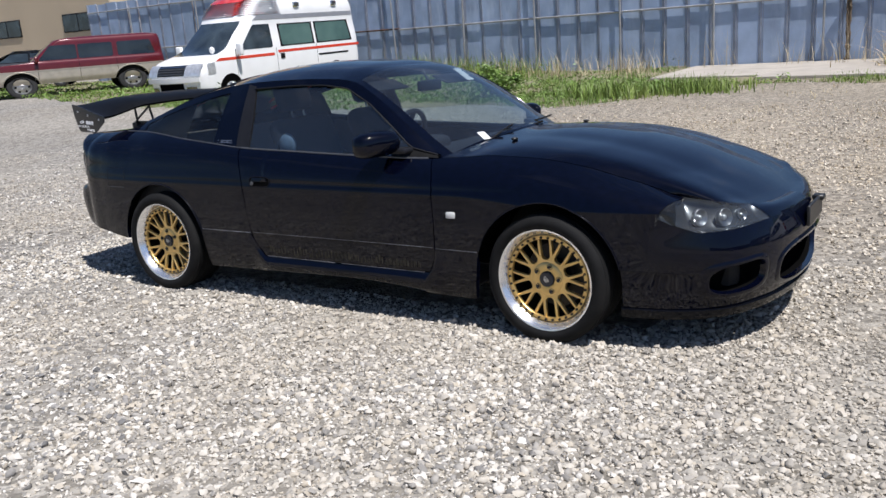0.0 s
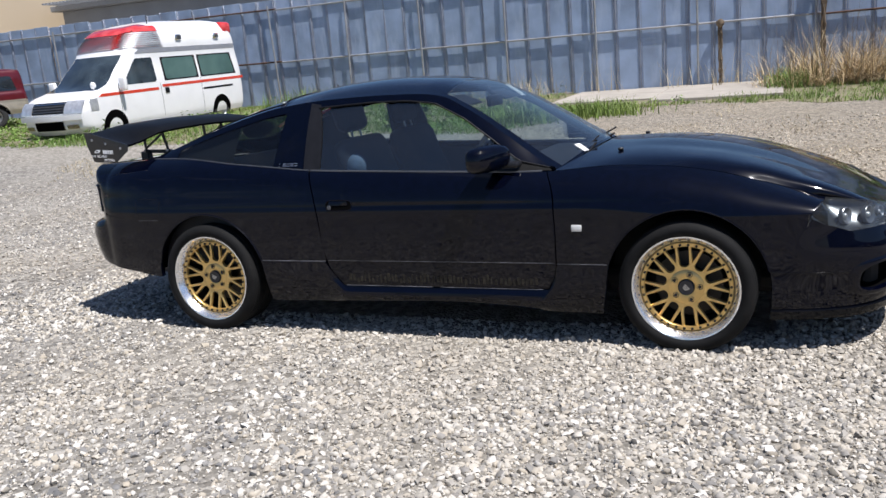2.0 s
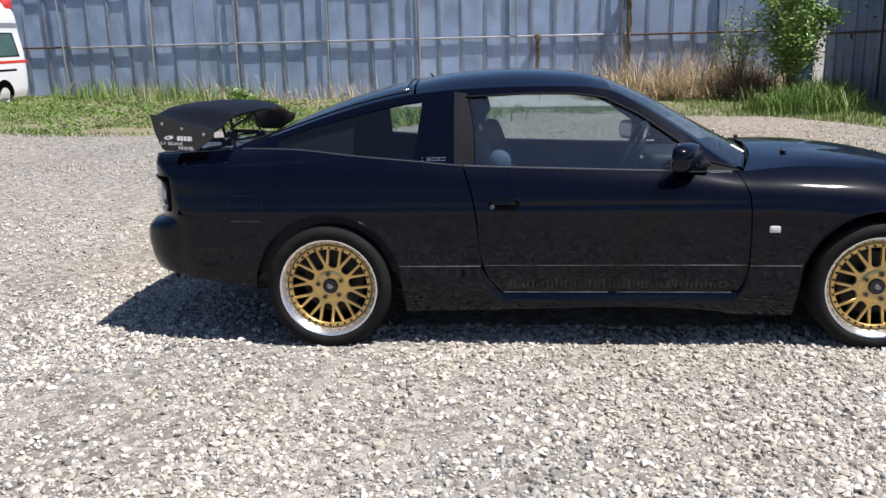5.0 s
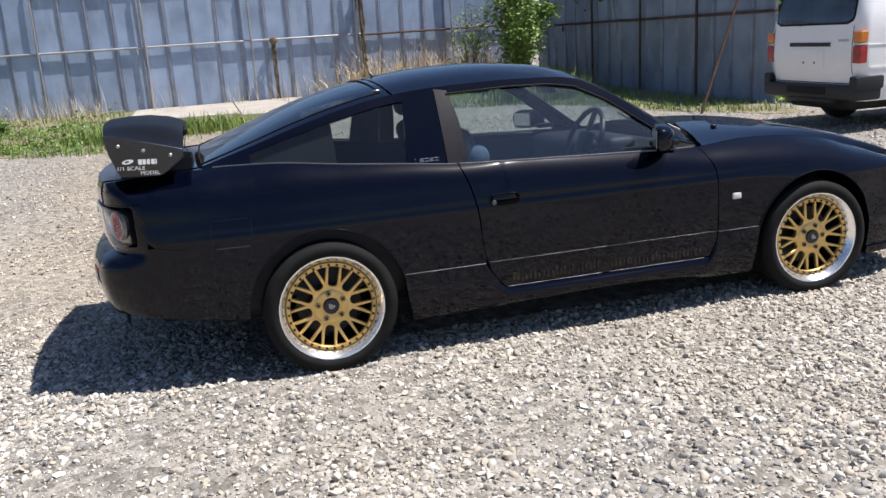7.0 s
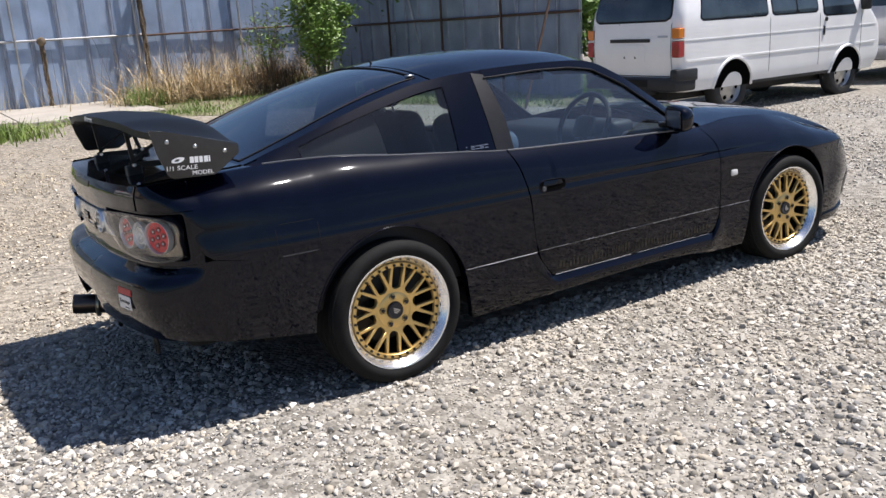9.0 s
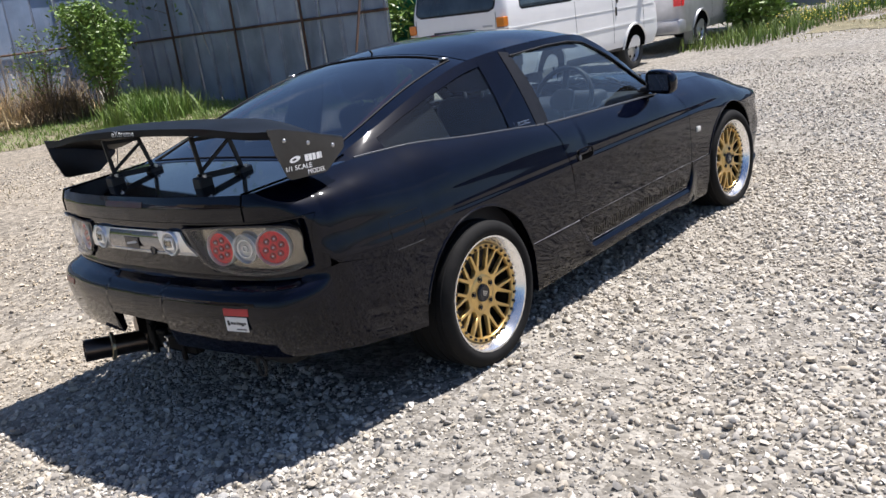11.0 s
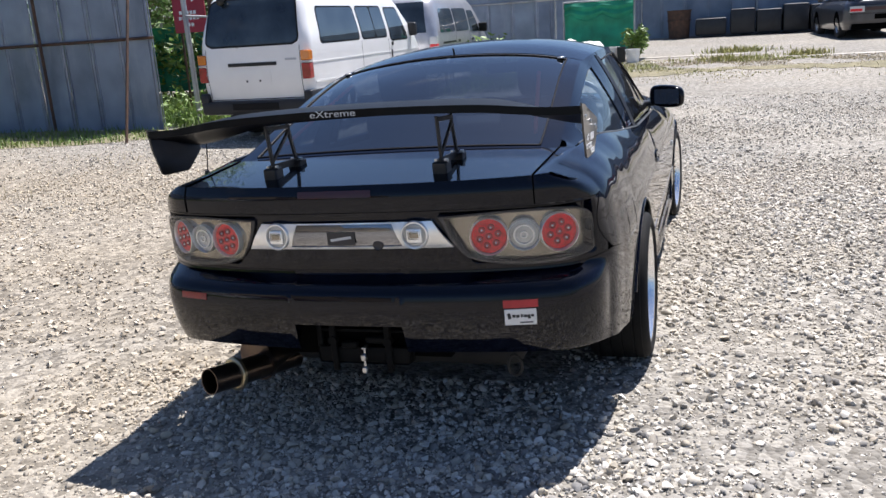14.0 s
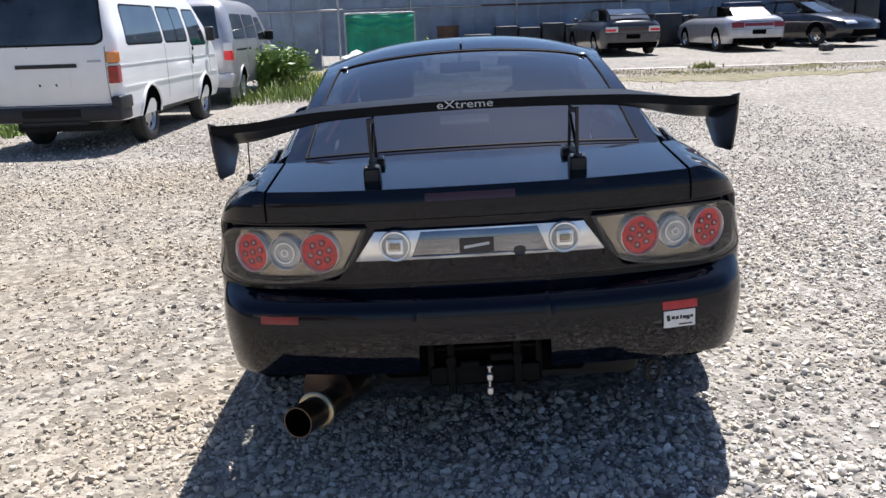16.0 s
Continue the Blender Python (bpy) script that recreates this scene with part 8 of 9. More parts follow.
# white van: boxy, high glass, lifted tailgate handle, grey rear bumper
def white_van(m):
    root = thing("van", m, "white one-box van with grey rear bumper parked on gravel", "van")
    S = Shell([(0.36, 0.10), (0.55, 0.05), (0.9, 0.0), (1.25, 0.02), (1.6, 0.10), (1.82, 0.19), (1.93, 0.30), (1.97, 0.50)],
              [(0.36, 4.50), (0.6, 4.62), (0.95, 4.58), (1.15, 4.42), (1.5, 4.02), (1.78, 3.70), (1.92, 3.45), (1.97, 3.1)],
              [(0.36, 0.80), (0.5, 0.835), (0.8, 0.845), (1.1, 0.843), (1.25, 0.835), (1.6, 0.765), (1.82, 0.705), (1.92, 0.64), (1.97, 0.50)], 0.14, 0.10, 0.03)
    body = S.mesh("body", "white_paint", root, 34, "white van body")
    for s in (-1, 1):
        for x in (1.10, 3.70):
            arch_disc(S, root, x, 0.385, s, 0.335)
            arch_lip(S, root, x, 0.395, s, 0.335, "white_paint")
            road_wheel(root, x, s * 0.70, 0.342, 0.20, s)
        S.quad("side_window", 0.42, 1.78, 1.24, 1.68, s, "window", body, slant0=0.10, slant1=-0.03, rnd=0.12)
        S.quad("side_window", 1.90, 2.42, 1.24, 1.68, s, "window", body, slant0=-0.03, slant1=-0.02, rnd=0.12)
        S.quad("side_window", 2.45, 2.92, 1.24, 1.68, s, "window", body, slant0=-0.02, slant1=-0.05, rnd=0.12)
        S.quad("door_window", 3.08, 3.90, 1.18, 1.66, s, "window", body, slant0=-0.05, slant1=-0.32, rnd=0.12)
        for x0, x1, z0, z1, a, b in ((0.42, 1.78, 1.24, 1.68, 0.10, -0.03), (1.90, 2.92, 1.24, 1.68, -0.03, -0.05), (3.08, 3.90, 1.18, 1.66, -0.05, -0.32)):
            S.quad("window_seal", x0 - 0.022, x1 + 0.022, z0 - 0.022, z1 + 0.022, s, "seal", body, 0.0015, slant0=a, slant1=b, rnd=0.13)
        for x in (2.98, 4.02, 1.84):
            S.quad("door_gap", x - 0.004, x + 0.004, 0.50, 1.20, s, "seal", body, 0.002, rim=0.001)
        S.quad("crease", 0.15, 4.40, 0.735, 0.755, s, "white_paint", body, 0.008, rim=0.008)
        S.quad("crease", 0.10, 4.40, 0.995, 1.005, s, "white_paint", body, 0.006, rim=0.006)
        S.quad("sill", 1.50, 3.30, 0.36, 0.40, s, "bumper_grey", body, 0.006)
        bm = bmesh.new()
        bm_box(bm, 3.06, 3.10, s * 0.848 - 0.012, s * 0.848 + 0.012, 0.90, 1.03, 0.008)
        part("door_handle", bm, "plastic", body)
        bm = bmesh.new()
        bm_rod(bm, (3.12, s * 0.845, 1.12), (3.12, s * 0.86, 1.12), 0.03, 12)
        part("lock", bm, "plastic", body)
        door_mirror(root, 4.05, s * 0.80, 1.32, s, "plastic")
        bm = bmesh.new()
        bm_box(bm, 0.32, 3.3, s * 0.66 - 0.012, s * 0.66 + 0.012, 1.885, 1.905, 0.006)
        part("rain_gutter", bm, "white_paint", body)
        # tail lamps
        for z0, z1, mat in ((0.80, 1.00, "lamp_red_far"), (1.00, 1.03, "white_lens"), (1.03, 1.16, "amber")):
            bm = bmesh.new()
            bm_box(bm, -0.012, 0.10, min(s * 0.722, s * 0.856), max(s * 0.722, s * 0.856), z0, z1 - 0.002, 0.012)
            part("tail_lamp", bm, mat, root)
    S.end("rear_window", -0.70, 0.70, 1.26, 1.83, True, "window", body, 0.005, "broad dark rear window", 0.10, rnd=0.16)
    S.end("window_seal", -0.725, 0.725, 1.235, 1.855, True, "seal", body, 0.002, pinch=0.10, rnd=0.18)
    S.end("tailgate_gap", -0.715, 0.715, 0.560, 0.568, True, "seal", body, 0.004)
    for s in (-1, 1):
        g = uv(3, 12)
        z = 0.56 + 0.66 * g[1]
        y = s * (0.712 + 0.007 * g[0])
        sheet("tailgate_gap", np.stack([S.xr(z) - S.tail * (1 - (y / S.hw(z)) ** 2) - 0.003, y, z], -1), "seal", body, rim=0.001, centre=(2, 0, 0.8))
    S.end("handle_recess", -0.37, 0.37, 0.990, 1.035, True, "plastic", body, 0.010)
    S.end("plate_recess", -0.27, 0.27, 0.74, 0.955, True, "white_paint", body, 0.006, rnd=0.1)
    for y in (-0.10, 0.10):
        S.end("plate_screw", y - 0.012, y + 0.012, 0.785, 0.812, True, "seal", body, 0.008)
    S.end("badge_bar", -0.66, -0.50, 1.045, 1.070, True, "silver_ink", body, 0.006)
    bm = bmesh.new()
    bm_rod(bm, (0.02, 0.20, 1.23), (0.06, -0.02, 1.33), 0.010, 6)
    bm_rod(bm, (0.0, 0.22, 1.22), (0.04, 0.18, 1.24), 0.022, 8)
    part("rear_wiper", bm, "seal", body)
    bm = bmesh.new()
    bm_box(bm, -0.06, 0.34, -0.85, 0.85, 0.375, 0.550, 0.035, seg=2)
    for s in (-1, 1):
        bm_box(bm, -0.05, 0.36, min(s * 0.735, s * 0.862), max(s * 0.735, s * 0.862), 0.50, 0.655, 0.025, seg=2)
    bm_box(bm, -0.03, 0.12, -0.40, 0.40, 0.32, 0.40, 0.03, seg=2)
    bump = part("rear_bumper", bm, "bumper_grey", root, "dark grey plastic bumper")
    bm = bmesh.new()
    bm_box(bm, -0.066, -0.05, -0.36, 0.36, 0.43, 0.52, 0.006)
    part("bumper_step", bm, "seal", bump)
    bm = bmesh.new()
    bm_box(bm, 0.15, 4.3, -0.55, 0.55, 0.24, 0.42, 0.03)
    part("chassis", bm, "under", root)
    S.end("windscreen", -0.66, 0.66, 1.20, 1.70, False, "window", body, 0.004, pinch=0.08)
    bm = bmesh.new()
    bm_rod(bm, (0.26, 0.42, 1.88), (0.12, 0.44, 1.84), 0.03, 8)
    bmesh.ops.create_uvsphere(bm, u_segments=10, v_segments=8, radius=0.06, matrix=Matrix.Translation((0.10, 0.45, 1.83)) @ Matrix.Diagonal((0.6, 1, 1, 1)))
    part("rear_mirror", bm, "plastic", root)
    return root


white_van(pose(5.82, 4.92, -0.06, 0, 0, 0.0) @ Matrix.Diagonal((1, 1, 1.04, 1)))


def silver_van(m):
    root = thing("van", m, "silver minivan parked nose-in behind a white van", "van")
    S = Shell([(0.34, 0.10), (0.6, 0.02), (0.95, 0.0), (1.3, 0.06), (1.7, 0.18), (1.88, 0.32), (1.94, 0.55)], [(0.34, 4.45), (0.6, 4.60), (0.9, 4.5), (1.1, 4.2), (1.5, 3.7), (1.8, 3.3), (1.94, 2.9)],
              [(0.34, 0.80), (0.5, 0.85), (0.9, 0.86), (1.15, 0.85), (1.6, 0.77), (1.85, 0.68), (1.94, 0.5)], 0.18, 0.12, 0.05)
    body = S.mesh("body", "silver_paint", root, 28, "silver minivan body")
    for s in (-1, 1):
        for x in (0.95, 3.65):
            arch_disc(S, root, x, 0.37, s, 0.32)
            arch_lip(S, root, x, 0.38, s, 0.32, "silver_paint")
            road_wheel(root, x, s * 0.73, 0.32, 0.21, s, spokes=8)
        S.quad("side_window", 0.35, 1.45, 1.20, 1.66, s, "window", body, slant0=0.16, rnd=0.10)
        S.quad("side_window", 1.53, 2.60, 1.20, 1.66, s, "window", body, rnd=0.10)
        S.quad("door_window", 2.70, 3.55, 1.16, 1.62, s, "window", body, slant1=-0.35, rnd=0.10)
        for x in (1.49, 2.65, 3.7):
            S.quad("door_gap", x - 0.004, x + 0.004, 0.45, 1.18, s, "seal", body, 0.002, rim=0.001)
        S.quad("slide_rail", 0.5, 1.45, 0.985, 1.02, s, "seal", body, 0.004)
        for x in (1.62, 2.78):
            S.quad("door_handle", x, x + 0.16, 0.98, 1.03, s, "plastic", body, 0.012)
        S.end("tail_lamp", s * 0.80 - 0.07, s * 0.80 + 0.07, 0.83, 1.0, True, "lamp_red", root, 0.012)
        S.end("tail_lamp", s * 0.80 - 0.07, s * 0.80 + 0.07, 1.0, 1.14, True, "white_lens", root, 0.012)
        S.quad("tail_lamp", 0.03, 0.14, 0.83, 1.0, s, "lamp_red", root, 0.010)
        S.quad("tail_lamp", 0.03, 0.14, 1.0, 1.14, s, "white_lens", root, 0.010)
        door_mirror(root, 3.60, s * 0.82, 1.24, s, "seal", 0.2, 0.2)
    S.end("rear_window", -0.66, 0.66, 1.22, 1.80, True, "window", body, 0.005, pinch=0.12)
    bm = bmesh.new()
    bm_box(bm, -0.10, 0.25, -0.86, 0.86, 0.34, 0.60, 0.05, seg=2)
    part("rear_bumper", bm, "silver_paint", root)
    bm = bmesh.new()
    bm_box(bm, 0.6, 0.66, -0.82, -0.64, 0.10, 0.35, 0.008)
    part("mud_flap", bm, "silver_paint", root)
    return root


silver_van(pose(11.25, 4.92, 0.0, 0, 0, 1.5))


def ambulance(m):
    root = thing("ambulance", m, "white high-roof ambulance with red stripe and red beacon", "ambulance")
    S = Shell([(0.30, 0.08), (0.6, 0.02), (1.2, 0.0), (1.9, 0.05), (2.3, 0.16), (2.44, 0.35), (2.50, 0.7)],
              [(0.30, 5.55), (0.45, 5.68), (0.72, 5.70), (0.90, 5.62), (1.02, 5.45), (1.12, 5.05), (1.20, 4.78), (1.5, 4.42), (1.82, 4.05), (1.92, 4.0), (2.1, 3.85), (2.3, 3.55), (2.42, 3.2), (2.50, 2.6)],
              [(0.30, 0.86), (0.45, 0.90), (0.8, 0.91), (1.15, 0.90), (1.75, 0.84), (1.82, 0.84), (1.95, 0.84), (2.25, 0.78), (2.42, 0.66), (2.50, 0.45)], 0.20, 0.16, 0.03)
    body = S.mesh("body", "white_paint", root, 50, "white ambulance body")
    for s in (-1, 1):
        for x in (1.10, 4.86):
            arch_disc(S, root, x, 0.37, s, 0.33)
            road_wheel(root, x, s * 0.78, 0.33, 0.20, s)
        S.quad("side_window", 0.40, 1.72, 1.20, 1.66, s, "window_green", body, slant0=0.08, rnd=0.10)
        S.quad("window_seal", 0.34, 1.78, 1.17, 1.69, s, "seal", body, 0.002, slant0=0.08)
        S.quad("side_window", 1.92, 3.05, 1.20, 1.66, s, "window_green", body, rnd=0.10)
        S.quad("window_seal", 1.86, 3.11, 1.17, 1.69, s, "seal", body, 0.002)
        S.quad("door_window", 3.38, 4.48, 1.17, 1.70, s, "window", body, slant1=-0.55, rnd=0.10)
        S.quad("red_stripe", 0.06, 3.22, 1.035, 1.095, s, "stripe_red", body, 0.004)
        S.quad("red_stripe", 3.36, 5.25, 0.985, 1.045, s, "stripe_red", body, 0.004, slant1=-0.10)
        for x in (3.28, 4.62, 1.80):
            S.quad("door_gap", x - 0.005, x + 0.005, 0.42, 1.16, s, "seal", body, 0.002, rim=0.001)
        S.quad("slide_rail", 0.55, 1.75, 0.87, 0.915, s, "seal", body, 0.004)
        S.quad("door_handle", 3.02, 3.16, 0.90, 1.02, s, "seal", body, 0.014)
        S.quad("sill_step", 1.5, 4.1, 0.30, 0.36, s, "white_paint", body, 0.02)
        S.quad("roof_fairing", 0.2, 3.9, 1.80, 1.90, s, "silver_paint", body, 0.006, slant1=-0.15)
        for x in (0.9, 2.35):
            bm = bmesh.new()
            y = s * (float(S.hw(2.15)) + 0.01)
            bm_box(bm, x - 0.11, x + 0.11, y - 0.05, y + 0.05, 2.04, 2.17, 0.02)
            lampb = part("work_lamp", bm, "chrome", root, "small square work lamp")
            bm = bmesh.new()
            bm_box(bm, x - 0.08, x + 0.08, y + s * 0.045 - 0.008, y + s * 0.045 + 0.010, 2.06, 2.15, 0.004)
            part("lamp_glass", bm, "lamp_grey", lampb)
        door_mirror(root, 4.60, s * 0.93, 1.20, s, "white_paint", 0.19, 0.28)
        # headlamps
        S.end("headlamp", s * 0.66 - 0.20, s * 0.66 + 0.20, 0.72, 0.97, False, "lamp_silver", root, 0.018)
        S.quad("headlamp", 5.30, 5.52, 0.74, 0.97, s, "lamp_silver", root, 0.010)
        S.end("fog_lamp", s * 0.60 - 0.13, s * 0.60 + 0.13, 0.42, 0.50, False, "lamp_grey", root, 0.012)
        bm = bmesh.new()
        bm_box(bm, 0.10, 0.55, min(s * 0.45, s * 0.80), max(s * 0.45, s * 0.80), 2.12, 2.44, 0.10, seg=3)
        part("rear_beacon", bm, "beacon_red", root, "red rear beacon")
    S.end("grille", -0.45, 0.45, 0.74, 0.96, False, "bumper_grey", root, 0.010)
    for z in (0.78, 0.83, 0.88, 0.93):
        S.end("grille_bar", -0.44, 0.44, z - 0.008, z + 0.008, False, "chrome" if z > 0.9 else "lamp_grey", root, 0.022)
    S.end("bumper_intake", -0.40, 0.40, 0.40, 0.58, False, "dark", root, 0.010)
    S.end("bumper", -0.86, 0.86, 0.595, 0.70, False, "white_paint", root, 0.05, rim=0.05)
    S.end("windscreen", -0.74, 0.74, 1.13, 1.80, False, "window", body, 0.004, pinch=0.10)
    # beacon dome on the brow of the roof
    B = Shell([(1.93, 2.75), (2.1, 2.78), (2.3, 2.80), (2.47, 2.85)], [(1.93, 4.02), (2.05, 3.94), (2.2, 3.78), (2.36, 3.50), (2.47, 3.12)], [(1.93, 0.86), (2.1, 0.84), (2.25, 0.80), (2.4, 0.70), (2.47, 0.52)], 0.25, 0.16, 0.0)
    B.mesh("beacon_dome", "beacon_red", root, 14, "broad red beacon dome over the windscreen")
    bm = bmesh.new()
    bm_rod(bm, (3.0, 0.55, 2.40), (3.05, 0.60, 2.62), 0.012, 6)
    part("aerial", bm, "seal", root)
    bm = bmesh.new()
    bm_rod(bm, (5.05, 0.62, 1.02), (5.10, 0.66, 1.20), 0.015, 6)
    bmesh.ops.create_uvsphere(bm, u_segments=12, v_segments=8, radius=0.075, matrix=Matrix.Translation((5.10, 0.66, 1.22)) @ Matrix.Diagonal((0.7, 1, 1, 1)))
    part("fender_mirror", bm, "white_paint", root)
    return root


ambulance(pose(-12.97, 15.45, 0.09, 0, 0.6, -90) @ Matrix.Diagonal((1.04, 1.0, 1.06, 1)))


def red_suv(m):
    root = thing("off_roader", m, "dark red and beige five-door off-roader in the grass", "car")
    S = Shell([(0.42, 0.06), (0.8, 0.0), (1.1, 0.02), (1.6, 0.05), (1.80, 0.10), (1.86, 0.40)], [(0.42, 4.50), (0.7, 4.55), (0.98, 4.48), (1.06, 4.3), (1.12, 3.35), (1.3, 3.15), (1.6, 2.85), (1.80, 2.6), (1.86, 2.2)],
              [(0.42, 0.80), (0.6, 0.84), (1.05, 0.83), (1.15, 0.80), (1.6, 0.77), (1.8, 0.73), (1.86, 0.58)], 0.12, 0.05, 0.03)
    body = S.mesh("body", "red_paint", root, 30, "dark red upper body", z0=0.86)
    S.mesh("lower_body", "beige_paint", root, 12, "beige lower body", z0=0.42, z1=0.855)
    for s in (-1, 1):
        for x in (0.90, 3.63):
            arch_disc(S, root, x, 0.44, s, 0.38)
            arch_lip(S, root, x, 0.45, s, 0.38, "beige_paint")
            road_wheel(root, x, s * 0.72, 0.37, 0.24, s)
        S.quad("side_window", 0.22, 1.18, 1.16, 1.62, s, "dark_window", body, slant0=0.10, rnd=0.10)
        S.quad("side_window", 1.30, 2.16, 1.16, 1.62, s, "dark_window", body, rnd=0.10)
        S.quad("side_window", 2.20, 3.15, 1.16, 1.62, s, "dark_window", body, slant1=-0.32, rnd=0.10)
        for x in (1.24, 2.18, 3.2):
            S.quad("door_gap", x - 0.005, x + 0.005, 0.50, 1.14, s, "seal", body, 0.002, rim=0.001)
        S.quad("waist_strip", 0.05, 4.45, 0.84, 0.87, s, "beige_paint", body, 0.008)
        door_mirror(root, 3.20, s * 0.80, 1.20, s, "red_paint", 0.14, 0.18)
        S.end("head_lamp", s * 0.62 - 0.11, s * 0.62 + 0.11, 0.72, 0.88, False, "lamp_silver", root, 0.014)
        S.end("turn_lamp", s * 0.66 - 0.12, s * 0.66 + 0.12, 0.60, 0.68, False, "amber", root, 0.014)
    S.end("grille", -0.46, 0.46, 0.70, 0.88, False, "bumper_grey", root, 0.012)
    S.end("windscreen", -0.66, 0.66, 1.16, 1.72, False, "dark_window", body, 0.004, pinch=0.08)
    bm = bmesh.new()
    bm_box(bm, 4.45, 4.68, -0.82, 0.82, 0.42, 0.58, 0.03)
    part("bumper", bm, "bumper_grey", root)
    return root


red_suv(pose(-18.3, 13.6, 0.40, 0, 0, 240) @ Matrix.Diagonal((1.07, 1.07, 0.84, 1)))


def small_car(name, m, paint, label, tail="lamp_red", roof=1.33, soft=False, wheels="hub_far", spoiler=False, front_lit=False):
    """A low car: lower shell, cabin, panes, lamps and wheels."""
    root = thing(name, m, label, "car")
    S = Shell([(0.20, 0.10), (0.45, 0.0), (0.70, 0.02), (0.86, 0.10), (0.93, 0.35)], [(0.20, 4.2), (0.42, 4.30), (0.60, 4.24), (0.75, 3.95), (0.93, 3.0)],
              [(0.20, 0.78), (0.40, 0.84), (0.65, 0.845), (0.80, 0.81), (0.93, 0.70)], 0.30, 0.22, 0.10)
    if spoiler:
        S.xr = ease([(0.20, 0.08), (0.45, 0.0), (0.75, 0.0), (0.88, 0.05), (0.93, 0.14)])
    body = S.mesh("body", paint, root, 22)
    C = Shell([(0.88, 0.10), (1.08, 0.48), (1.20, 0.85), (1.28, 1.20), (roof, 1.65)] if spoiler else [(0.88, 0.35), (1.1, 0.80), (1.25, 1.25), (roof, 1.75)], [(0.88, 3.25), (1.05, 2.85), (1.22, 2.45), (roof, 2.1)], [(0.88, 0.74), (1.1, 0.67), (1.25, 0.60), (roof, 0.48)], 0.16, 0.12, 0.06)
    cab = C.mesh("cabin", "ink" if soft else paint, root, 14)
    for s in (-1, 1):
        for x in (0.88, 3.42):
            arch_disc(S, root, x, 0.345, s, 0.31)
            road_wheel(root, x, s * 0.73, 0.305, 0.20, s, wheels, 5)
        C.quad("side_window", 0.75 if spoiler else 1.15, 1.75, 0.93, 1.20, s, "window", cab, slant0=0.42 if spoiler else 0.22)
        C.quad("door_window", 1.82, 2.80, 0.93, 1.20, s, "window", cab, slant1=-0.42)
        for x in (1.75, 2.85):
            S.quad("door_gap", x - 0.004, x + 0.004, 0.32, 0.86, s, "seal", body, 0.002, rim=0.001)
        S.end("tail_lamp", s * 0.58 - 0.16, s * 0.58 + 0.16, 0.62, 0.76, True, "white_lens" if tail == "mixed" else tail, root, 0.012)
        if tail == "mixed":
            S.end("tail_lamp", s * 0.60 - 0.13, s * 0.60 + 0.13, 0.64, 0.70, True, "lamp_red", root, 0.018)
        S.end("headlamp", s * 0.56 - 0.16, s * 0.56 + 0.16, 0.58, 0.68, False, "lamp_silver", root, 0.012)
        door_mirror(root, 2.85, s * 0.80, 0.96, s, paint if not soft else "seal", 0.14, 0.12)
    S.end("garnish", -0.40, 0.40, 0.655, 0.735, True, tail if tail != "mixed" else "red_dull", root, 0.010)
    S.end("bumper_seam", -0.74, 0.74, 0.575, 0.583, True, "dark", root, 0.008)
    S.end("boot_gap", -0.62, 0.62, 0.775, 0.782, True, "dark", root, 0.008)
    S.end("plate_recess", -0.19, 0.19, 0.44, 0.56, True, "dark", root, 0.012)
    S.end("lower_valance", -0.68, 0.68, 0.20, 0.34, True, "dark", root, 0.012)
    S.end("front_intake", -0.55, 0.55, 0.24, 0.42, False, "dark", root, 0.012)
    C.end("rear_window", -0.54, 0.54, 0.94, 1.22 if not soft else 1.16, True, "window" if not soft else "label_white", cab, 0.004, pinch=0.12)
    C.end("windscreen", -0.56, 0.56, 0.92, 1.22, False, "window", cab, 0.004, pinch=0.12)
    if spoiler:
        bm = bmesh.new()
        bm_box(bm, 0.08, 0.26, -0.64, 0.64, 1.05, 1.08, 0.012)
        bm_box(bm, 0.12, 0.26, -0.65, -0.61, 0.92, 1.06, 0.008)
        bm_box(bm, 0.12, 0.26, 0.61, 0.65, 0.92, 1.06, 0.008)
        part("spoiler", bm, paint, root)
    return root


small_car("hatchback", pose(18.9, -4.85, 0.38, 0, 0, 5), "grey_paint", "dark grey hatchback with a rear spoiler on concrete", "mixed", spoiler=True)
small_car("roadster", pose(19.3, -8.35, 0.39, 0, 0, 4), "silver_paint", "silver roadster with a folded soft top", "red_bar", 1.26, True, "chrome")
small_car("saloon", pose(24.0, -9.6, 0.44, 0, 0, 208), "black_car", "black saloon with bright headlamps", "lamp_red", 1.40, wheels="chrome")
small_car("parked_car", pose(-24.5, 15.6, 0.45, 0, 0, 225), "grey_paint", "dark car parked behind an off-roader", "lamp_red", 1.38)
small_car("parked_car", pose(-28.5, 15.5, 0.45, 0, 0, 225), "white_paint", "white car parked in a row", "lamp_red", 1.42)

# ---- yard clutter ----
# green net on a frame
net = thing("net_screen", pose(18.0, 1.85, 0.34), "bright green net hung on a tube frame", "screen")
g = uv(26, 16)
yy = (g[0] - 0.5) * 1.75
zz = 0.05 + 1.28 * g[1] - 0.10 * np.sin(np.pi * g[0]) * (g[1] > 0.9)
xx = 0.05 * np.sin(yy * 9) * (1 - 0.5 * g[1]) + 0.03 * np.sin(zz * 11)
sheet("net", np.stack([xx, yy, zz], -1), "tarp", net, rim=0, centre=(9, 0, 0))
zz2 = 1.02 + 0.30 * g[1] - 0.16 * np.abs(np.sin(g[0] * 7)) * (1 - g[1])
sheet("net_fold", np.stack([xx - 0.05, yy, zz2], -1), "tarp", net, rim=0, centre=(9, 0, 0))
